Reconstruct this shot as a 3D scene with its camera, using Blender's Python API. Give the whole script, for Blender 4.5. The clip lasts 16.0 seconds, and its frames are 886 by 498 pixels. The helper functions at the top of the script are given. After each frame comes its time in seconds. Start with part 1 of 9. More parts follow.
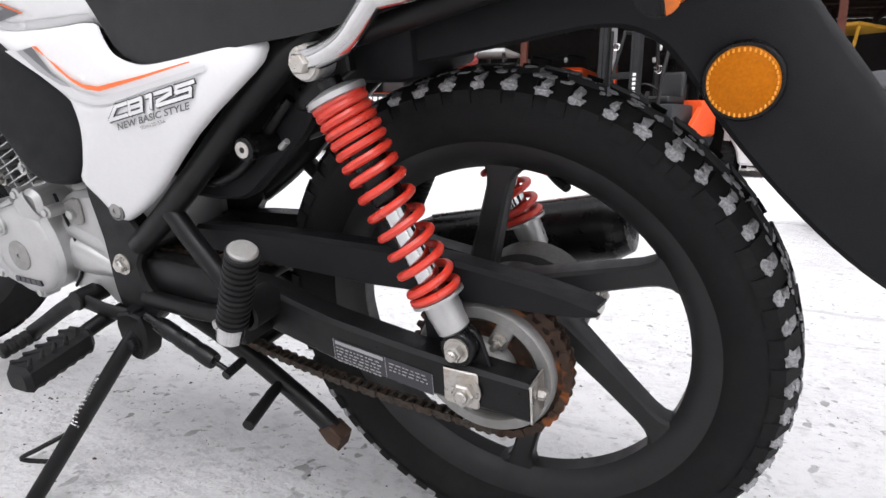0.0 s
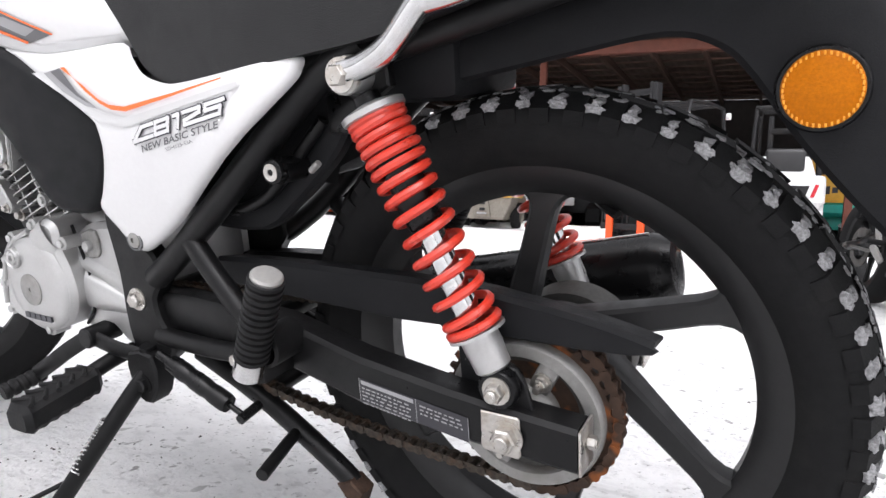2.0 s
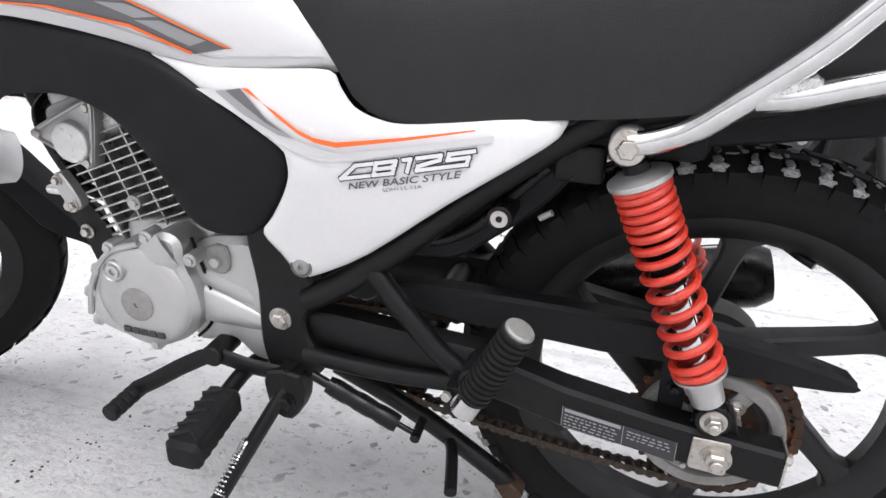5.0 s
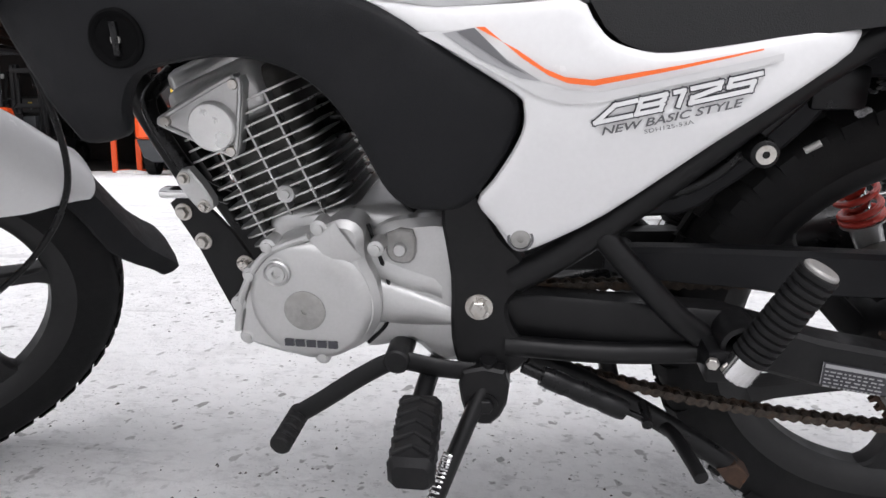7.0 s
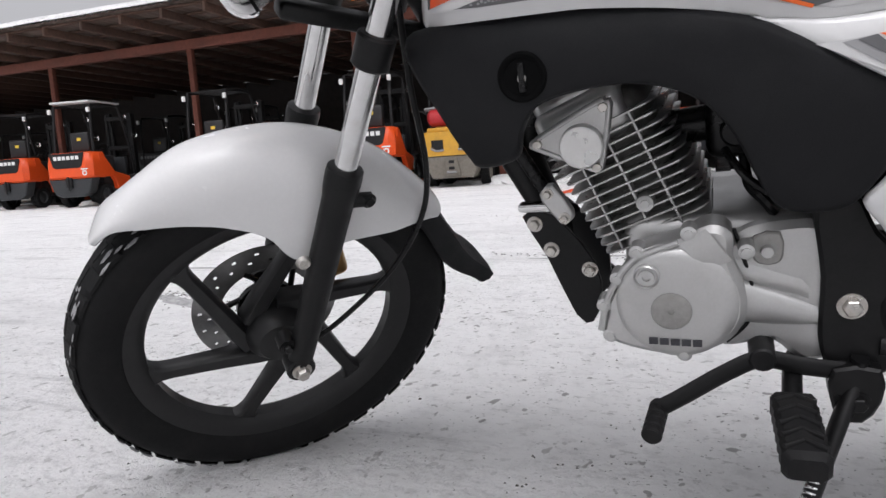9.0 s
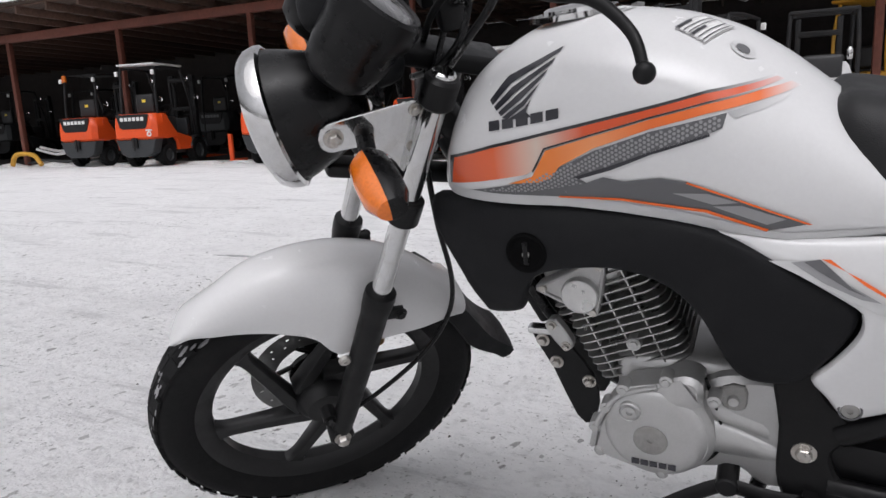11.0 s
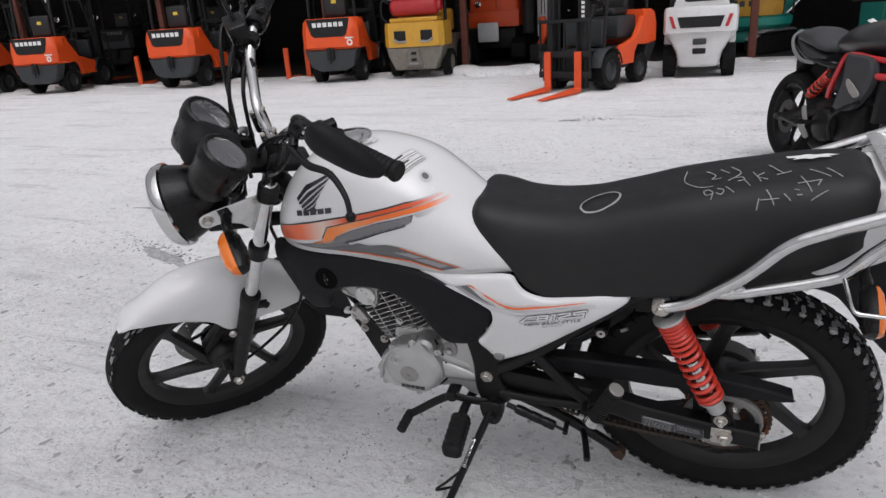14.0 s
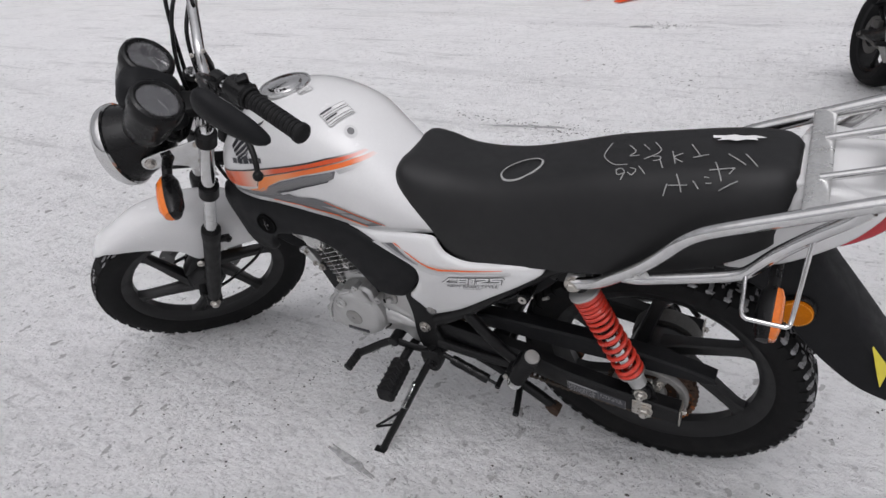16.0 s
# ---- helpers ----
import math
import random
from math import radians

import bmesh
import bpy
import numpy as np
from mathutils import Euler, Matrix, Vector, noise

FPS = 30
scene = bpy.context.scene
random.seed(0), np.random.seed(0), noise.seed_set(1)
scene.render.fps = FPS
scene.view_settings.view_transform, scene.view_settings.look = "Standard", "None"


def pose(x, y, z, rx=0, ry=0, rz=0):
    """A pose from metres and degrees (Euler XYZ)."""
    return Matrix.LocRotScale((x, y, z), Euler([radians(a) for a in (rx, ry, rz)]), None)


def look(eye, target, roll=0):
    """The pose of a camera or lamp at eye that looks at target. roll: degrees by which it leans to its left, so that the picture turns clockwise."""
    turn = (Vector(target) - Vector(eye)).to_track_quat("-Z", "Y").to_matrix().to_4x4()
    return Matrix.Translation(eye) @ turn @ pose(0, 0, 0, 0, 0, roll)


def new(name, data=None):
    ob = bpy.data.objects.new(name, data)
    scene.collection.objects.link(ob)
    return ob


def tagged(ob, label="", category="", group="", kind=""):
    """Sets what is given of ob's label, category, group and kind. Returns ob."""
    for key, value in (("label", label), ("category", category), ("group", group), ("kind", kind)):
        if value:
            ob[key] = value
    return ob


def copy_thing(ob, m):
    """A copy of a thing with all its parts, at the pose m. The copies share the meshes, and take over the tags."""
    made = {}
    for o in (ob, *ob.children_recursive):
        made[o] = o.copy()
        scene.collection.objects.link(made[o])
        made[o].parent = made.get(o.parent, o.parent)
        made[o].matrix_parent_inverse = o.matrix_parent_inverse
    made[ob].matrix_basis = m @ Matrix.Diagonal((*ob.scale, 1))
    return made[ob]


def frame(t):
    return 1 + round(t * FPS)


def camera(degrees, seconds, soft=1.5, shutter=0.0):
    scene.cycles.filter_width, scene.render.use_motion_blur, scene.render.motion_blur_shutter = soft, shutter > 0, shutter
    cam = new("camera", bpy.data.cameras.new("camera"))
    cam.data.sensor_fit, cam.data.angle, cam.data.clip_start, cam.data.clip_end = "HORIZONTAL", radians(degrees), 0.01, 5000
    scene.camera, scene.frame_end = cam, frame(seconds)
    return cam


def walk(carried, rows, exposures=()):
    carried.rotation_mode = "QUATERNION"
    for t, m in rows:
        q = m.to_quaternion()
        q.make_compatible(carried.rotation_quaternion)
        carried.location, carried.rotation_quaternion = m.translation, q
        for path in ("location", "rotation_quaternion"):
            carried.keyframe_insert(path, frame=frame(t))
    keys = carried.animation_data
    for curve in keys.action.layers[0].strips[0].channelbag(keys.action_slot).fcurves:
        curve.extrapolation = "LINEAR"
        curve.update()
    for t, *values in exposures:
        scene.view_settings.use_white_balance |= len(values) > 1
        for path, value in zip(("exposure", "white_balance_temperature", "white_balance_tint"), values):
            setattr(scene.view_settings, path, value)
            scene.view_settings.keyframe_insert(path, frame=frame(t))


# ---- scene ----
cam = camera(65.9, 16.0)
PATH = [
    (0, (0.298, -0.734, 0.511), (-0.672, 0.982, 0.168), 1.5),
    (0.5, (0.27, -0.686, 0.464), (-0.8, 0.966, 0.108), 0.5),
    (1, (0.267, -0.673, 0.445), (-0.806, 1.01, 0.311), 2.1),
    (1.5, (0.269, -0.676, 0.453), (-0.768, 1.033, 0.382), 2.3),
    (2, (0.256, -0.705, 0.465), (-0.768, 1.007, 0.323), 2.4),
    (2.5, (0.232, -0.699, 0.483), (-0.781, 1.018, 0.311), 1.9),
    (3, (0.192, -0.691, 0.545), (-0.824, 1.017, 0.318), 1.9),
    (3.5, (0.122, -0.758, 0.566), (-0.799, 0.988, 0.242), 1.5),
    (4, (0.053, -0.848, 0.591), (-0.752, 0.945, 0.223), 2.6),
    (4.2, (0.025, -0.87, 0.595), (-0.721, 0.946, 0.216), 3.3),
    (6.3, (-0.317, -0.85, 0.528), (-0.666, 1.073, 0.104), 2.6),
    (6.5, (-0.348, -0.847, 0.505), (-0.667, 1.089, 0.12), 2.0),
    (7, (-0.419, -0.867, 0.492), (-0.754, 1.083, 0.195), 0.1),
    (7.5, (-0.473, -0.899, 0.492), (-0.879, 1.045, 0.255), -1.4),
    (8, (-0.517, -0.929, 0.498), (-1.066, 0.979, 0.263), -2.7),
    (8.5, (-0.574, -0.969, 0.504), (-1.29, 0.883, 0.264), -2.7),
    (8.7, (-0.593, -0.98, 0.505), (-1.362, 0.849, 0.258), -3.1),
    (10.8, (-0.516, -1.039, 0.701), (-1.498, 0.666, 0.341), -4.2),
    (11, (-0.497, -1.062, 0.751), (-1.458, 0.651, 0.375), -2.7),
    (11.5, (-0.447, -1.13, 0.849), (-1.244, 0.65, 0.409), -2.2),
    (12, (-0.347, -1.208, 0.925), (-1.147, 0.555, 0.424), -1.9),
    (12.5, (-0.23, -1.29, 0.992), (-1.058, 0.444, 0.438), -3.3),
    (13, (-0.164, -1.356, 1.034), (-0.95, 0.384, 0.437), -3.9),
    (13.5, (-0.105, -1.43, 1.066), (-0.825, 0.334, 0.457), -4.6),
    (14, (-0.023, -1.454, 1.108), (-0.785, 0.276, 0.455), -3.8),
    (14.5, (0.091, -1.443, 1.145), (-0.785, 0.21, 0.44), -4.2),
    (15, (0.173, -1.414, 1.181), (-0.706, 0.207, 0.406), -3.5),
    (15.5, (0.212, -1.354, 1.188), (-0.652, 0.214, 0.296), -2.5),
    (16, (0.239, -1.261, 1.198), (-0.702, 0.248, 0.283), -3.8),
]
EXPOSURES = [(t, stops, 6350, 14) for t, stops in ((0, 0.32), (1, 0.30), (2, 0.54), (3.5, 0.54), (4.2, 0.44), (6.5, 0.13), (7.5, 0.0), (8.5, -0.22), (11, -0.55), (13, -0.57), (14.5, -0.76), (16, -0.70))]
walk(cam, [(t, look(eye, target, roll)) for t, eye, target, roll in PATH], EXPOSURES)

# world: an even overcast winter sky, and one wide weak sun behind the cloud
world = bpy.data.worlds.new("overcast_sky")
scene.world = world
world.use_nodes = True
wn, wl = world.node_tree.nodes, world.node_tree.links
sky = wn.new("ShaderNodeTexSky")
sky.sky_type = 'NISHITA'
sky.sun_disc = False
sky.sun_elevation = radians(62)
sky.sun_rotation = radians(150)
sky.air_density, sky.dust_density = 1.0, 4.0
grey = wn.new("ShaderNodeHueSaturation")
grey.inputs["Saturation"].default_value = 0.05
wl.new(sky.outputs["Color"], grey.inputs["Color"])
# an overcast sky is brightest overhead
up = wn.new("ShaderNodeSeparateXYZ")
wl.new(wn.new("ShaderNodeTexCoord").outputs["Generated"], up.inputs["Vector"])
rise = wn.new("ShaderNodeMapRange")
rise.inputs["To Min"].default_value, rise.inputs["To Max"].default_value = 1.05, 2.0
wl.new(up.outputs["Z"], rise.inputs["Value"])
lift = wn.new("ShaderNodeVectorMath")
lift.operation = 'SCALE'
wl.new(grey.outputs["Color"], lift.inputs["Vector"])
wl.new(rise.outputs["Result"], lift.inputs["Scale"])
wl.new(lift.outputs["Vector"], wn["Background"].inputs["Color"])
wn["Background"].inputs["Strength"].default_value = 0.135
sun = new("sun", bpy.data.lights.new("sun", 'SUN'))
sun.data.energy, sun.data.angle, sun.data.color = 0.66, radians(70), (1.0, 0.97, 0.93)
sun.matrix_world = look((-0.9, -3.6, 7.0), (0, 0, 0))


from mathutils import geometry


# ---------------------------------------------------------------- building tools
def part(name, bm, material, parent=None, label="", m=None, smooth=True):
    """Link a bmesh as one mesh object under a thing or a part."""
    me = bpy.data.meshes.new(name)
    if smooth:
        for f in bm.faces:
            f.smooth = True
    bm.to_mesh(me)
    bm.free()
    if smooth:
        me.set_sharp_from_angle(angle=radians(38))
    for mat in (material if isinstance(material, (list, tuple)) else [material]):
        me.materials.append(mat)
    ob = new(name, me)
    if parent:
        ob.parent = parent
    if m is not None:
        ob.matrix_basis = m
    if label:
        ob["label"] = label
    return ob


def thing(name, m, label, category, group="", kind=""):
    """An Empty at the base of a thing that parents its parts."""
    ob = new(name)
    ob.empty_display_size = 0.1
    ob.matrix_basis = m
    return tagged(ob, label, category, group, kind)


def spline(pts, n=6, closed=False):
    """Catmull-Rom points through pts."""
    P = [Vector(p) for p in pts]
    out = []
    count = len(P) if closed else len(P) - 1
    for i in range(count):
        if closed:
            a, b, c, d = (P[(i + k) % len(P)] for k in (-1, 0, 1, 2))
        else:
            a, b, c, d = P[max(i - 1, 0)], P[i], P[i + 1], P[min(i + 2, len(P) - 1)]
        for k in range(n):
            t = k / n
            out.append(0.5 * ((2 * b) + (c - a) * t + (2 * a - 5 * b + 4 * c - d) * t * t + (3 * b - a - 3 * c + d) * t ** 3))
    if not closed:
        out.append(P[-1])
    return out


def rings(bm, loops, closed=False, cap=True):
    """Skin loops of equal length with quads."""
    vs = [[bm.verts.new(p) for p in loop] for loop in loops]
    n = len(vs[0])
    for a, b in (zip(vs, vs[1:] + vs[:1]) if closed else zip(vs, vs[1:])):
        for i in range(n):
            bm.faces.new((a[i], a[(i + 1) % n], b[(i + 1) % n], b[i]))
    if cap and not closed:
        bm.faces.new(vs[0][::-1])
        bm.faces.new(vs[-1])
    return bm


def fix(bm):
    bmesh.ops.recalc_face_normals(bm, faces=bm.faces)
    return bm


def tube(pts, r, seg=12, n=6, bm=None, closed=False, smooth_path=True, flat=None):
    """A pipe along a path; r a number or one per given point; flat = (width, height) for a flat bar."""
    bm = bm or bmesh.new()
    P = spline(pts, n, closed) if smooth_path and len(pts) > 2 else [Vector(p) for p in pts]
    if isinstance(r, (int, float)):
        R = [r] * len(P)
    else:
        R = list(np.interp(np.linspace(0, len(r) - 1, len(P)), range(len(r)), r))
    loops, side = [], None
    for i, p in enumerate(P):
        a = P[i - 1] if i or closed else p
        b = P[(i + 1) % len(P)] if i < len(P) - 1 or closed else p
        d = (b - a).normalized()
        if side is None:
            side = d.cross(Vector((0, 0, 1)) if abs(d.z) < 0.9 else Vector((0, 1, 0))).normalized()
        side = (side - d * side.dot(d)).normalized()
        up = side.cross(d)
        w, h = (flat if flat else (R[i], R[i]))
        loops.append([p + side * (math.cos(t) * w) + up * (math.sin(t) * h) for t in np.linspace(0, 2 * math.pi, seg, endpoint=False)])
    rings(bm, loops, closed)
    return fix(bm)


def lathe(profile, axis="y", seg=48, centre=(0, 0, 0), bm=None, closed=False):
    """Turn (radius, height) points about an axis through centre."""
    bm = bm or bmesh.new()
    loops = []
    for r, h in profile:
        loop = []
        for t in np.linspace(0, 2 * math.pi, seg, endpoint=False):
            c, s = r * math.cos(t), r * math.sin(t)
            loop.append(Vector({"y": (c, h, s), "z": (c, s, h), "x": (h, c, s)}[axis]) + Vector(centre))
        loops.append(loop)
    rings(bm, loops, closed, cap=not closed)
    return fix(bm)


def box(size, centre=(0, 0, 0), bevel=0.0, m=None, bm=None, seg=2):
    own = bmesh.new()
    bmesh.ops.create_cube(own, size=1.0)
    for v in own.verts:
        v.co = Vector((v.co.x * size[0], v.co.y * size[1], v.co.z * size[2]))
    if bevel:
        bmesh.ops.bevel(own, geom=own.edges[:], offset=bevel, segments=seg, affect='EDGES', profile=0.5)
    for v in own.verts:
        v.co = v.co + Vector(centre)
        if m is not None:
            v.co = m @ v.co
    return own if bm is None else merge(bm, own)


def merge(bm, other):
    """Add another bmesh to bm."""
    at = {v: bm.verts.new(v.co) for v in other.verts}
    for f in other.faces:
        g = bm.faces.new([at[v] for v in f.verts])
        g.material_index = f.material_index
    other.free()
    return bm


def moved(bm, m):
    bmesh.ops.transform(bm, matrix=m, verts=bm.verts)
    return bm


def aim(a, b):
    """A matrix whose z runs from a towards b, at a."""
    a, b = Vector(a), Vector(b)
    return Matrix.Translation(a) @ (b - a).to_track_quat("Z", "Y").to_matrix().to_4x4()


def rod(a, b, r, seg=16, bm=None, bevel=0.0):
    """A straight round bar from a to b."""
    L = (Vector(b) - Vector(a)).length
    e = min(bevel, L / 3, r / 2)
    prof = [(r - e, 0), (r, e), (r, L - e), (r - e, L)] if e else [(r, 0), (r, L)]
    own = moved(lathe(prof, "z", seg), aim(a, b))
    return own if bm is None else merge(bm, own)


def plate(outline, y0, y1, bevel=0.002, n=0, bm=None, holes=()):
    """A flat plate: an outline in (x, z) given thickness from y0 to y1; n smooths the outline."""
    pts = [(p[0], p[2]) for p in spline([(x, 0, z) for x, z in outline], n, True)] if n else outline
    own = bmesh.new()
    f = own.faces.new([own.verts.new((x, y0, z)) for x, z in pts])
    r = bmesh.ops.extrude_face_region(own, geom=[f])
    vs = [g for g in r["geom"] if isinstance(g, bmesh.types.BMVert)]
    for v in vs:
        v.co.y = y1
    fix(own)
    if bevel:
        long_edges = [e for e in own.edges if abs(e.verts[0].co.y - e.verts[1].co.y) < 1e-6]
        bmesh.ops.bevel(own, geom=long_edges, offset=bevel, segments=1, affect='EDGES', clamp_overlap=True)
    return own if bm is None else merge(bm, own)


def inside(p, poly):
    hit_, j = False, len(poly) - 1
    for i in range(len(poly)):
        (xi, yi), (xj, yj) = poly[i], poly[j]
        if (yi > p[1]) != (yj > p[1]) and p[0] < (xj - xi) * (p[1] - yi) / (yj - yi) + xi:
            hit_ = not hit_
        j = i
    return hit_


def fill_sheet(bm, rim, step, y=0.0):
    """Fill a closed ring of vertices in the xz plane with an even net of triangles, so that it can be bent."""
    pts = [(v.co.x, v.co.z) for v in rim]
    n = len(pts)
    P = np.array(pts)
    A, B = P, np.roll(P, -1, axis=0)
    D = B - A
    LL = np.maximum((D * D).sum(1), 1e-12)
    inner = []
    xs, zs = P[:, 0], P[:, 1]
    for i, x in enumerate(np.arange(xs.min() + step * 0.3, xs.max(), step)):
        for z in np.arange(zs.min() + (step * 0.5 if i % 2 else 0.0), zs.max(), step):
            if inside((x, z), pts):
                q = np.array((x, z))
                t = np.clip(((q - A) * D).sum(1) / LL, 0, 1)
                if np.sqrt((((A + D * t[:, None]) - q) ** 2).sum(1)).min() > step * 0.4:
                    inner.append((float(x), float(z)))
    co = [Vector(p) for p in pts + inner]
    out, _, faces, origin, _, _ = geometry.delaunay_2d_cdt(co, [], [list(range(n))], 1, 1e-7)
    made = []
    for p, src in zip(out, origin):
        src = [k for k in src if k < n]
        made.append(rim[src[0]] if src else bm.verts.new((p.x, y, p.y)))
    for f in faces:
        vs = [made[k] for k in f]
        if len(set(vs)) == len(vs):
            try:
                bm.faces.new(vs)
            except ValueError:
                pass


def offset_poly(pts, d):
    """Move a closed outline inwards by d."""
    n = len(pts)
    area = sum(pts[i][0] * pts[(i + 1) % n][1] - pts[(i + 1) % n][0] * pts[i][1] for i in range(n))
    s = 1 if area > 0 else -1
    out = []
    for i in range(n):
        a, b, c = Vector(pts[i - 1]), Vector(pts[i]), Vector(pts[(i + 1) % n])
        e, f = (b - a).normalized(), (c - b).normalized()
        t = (e + f).normalized() if (e + f).length > 1e-6 else e
        k = max(0.5, t.dot(e))
        out.append((b.x - s * t.y * d / k, b.y + s * t.x * d / k))
    return out


def shell(outline, surf, thick=0.004, edge=0.006, n=5, step=0.02, side=-1, mats=1):
    """A curved panel: outline in (x, z), surf(x, z) its distance from the middle plane; the rim is rolled inwards."""
    pts = [(p[0], p[2]) for p in spline([(x, 0, z) for x, z in outline], n, True)] if n else list(outline)
    levels = [(0.0, edge), (edge * 0.3, edge * 0.35), (edge, 0.0)] if edge else [(0.0, 0.0)]
    bm = bmesh.new()
    loops = [offset_poly(pts, d) for d, _ in levels]
    rows = [[bm.verts.new((x, drop, z)) for x, z in loop] for loop, (_, drop) in zip(loops, levels)]
    back = [bm.verts.new((x, edge + thick, z)) for x, z in loops[0]]
    k = len(pts)
    for a, b in zip([back] + rows, rows):
        for i in range(k):
            bm.faces.new((a[i], a[(i + 1) % k], b[(i + 1) % k], b[i]))
    fill_sheet(bm, rows[-1], step)
    for v in bm.verts:
        v.co.y = side * (surf(v.co.x, v.co.z) - v.co.y)
    return fix(bm)


def decal(outline, surf, lift=0.0012, n=0, step=0.010, side=-1, bm=None, mat=0):
    """A thin sticker that follows a panel's surface."""
    pts = [(p[0], p[2]) for p in spline([(x, 0, z) for x, z in outline], n, True)] if n else outline
    fine = []
    for (xa, za), (xb, zb) in zip(pts, list(pts[1:]) + [pts[0]]):
        k = max(1, int(math.hypot(xb - xa, zb - za) / step))
        fine += [(xa + (xb - xa) * i / k, za + (zb - za) * i / k) for i in range(k)]
    pts = fine
    own = bmesh.new()
    fill_sheet(own, [own.verts.new((x, 0, z)) for x, z in pts], step)
    for v in own.verts:
        v.co.y = side * (surf(v.co.x, v.co.z) + lift)
    fix(own)
    for f in own.faces:
        if f.normal.y * side < 0:
            f.normal_flip()
        f.material_index = mat
    return own if bm is None else merge(bm, own)


def lettering(text, size, place, surf=None, lift=0.0016, slant=0.0, stretch=1.0, side=-1, bold=0.0, turn=0.0, fill=None):
    """Words from the built-in font as a mesh, laid on a panel's surface; place is the left end of the base line in (x, z)."""
    cu = bpy.data.curves.new("words", 'FONT')
    cu.body, cu.size, cu.shear, cu.offset, cu.resolution_u = text, size, slant, bold, 3
    ob = bpy.data.objects.new("words", cu)
    me = bpy.data.meshes.new_from_object(ob)
    bpy.data.objects.remove(ob)
    bpy.data.curves.remove(cu)
    bm = bmesh.new()
    bm.from_mesh(me)
    bpy.data.meshes.remove(me)
    if fill:
        xs, ys = [v.co.x for v in bm.verts], [v.co.y for v in bm.verts]
        for v in bm.verts:
            v.co.x, v.co.y = (v.co.x - min(xs)) / (max(xs) - min(xs)) * fill[0], (v.co.y - min(ys)) / (max(ys) - min(ys)) * fill[1]
    c, s = math.cos(turn), math.sin(turn)
    for v in bm.verts:
        x, z = v.co.x * stretch, v.co.y
        x, z = place[0] + c * x - s * z, place[1] + s * x + c * z
        v.co = Vector((x, side * (surf(x, z) + lift) if surf else 0.0, z))
    return bm


def hexbolt(bm, at, d, r=0.007, h=0.006, washer=0.0095):
    """A hexagon bolt head with its washer, standing out along d."""
    a = Vector(at)
    d = Vector(d).normalized()
    if washer:
        rod(a, a + d * 0.0018, washer, 20, bm)
    own = moved(lathe([(r, 0), (r, h * 0.8), (r * 0.85, h)], "z", 6), aim(a + d * 0.0018, a + d))
    return merge(bm, own)


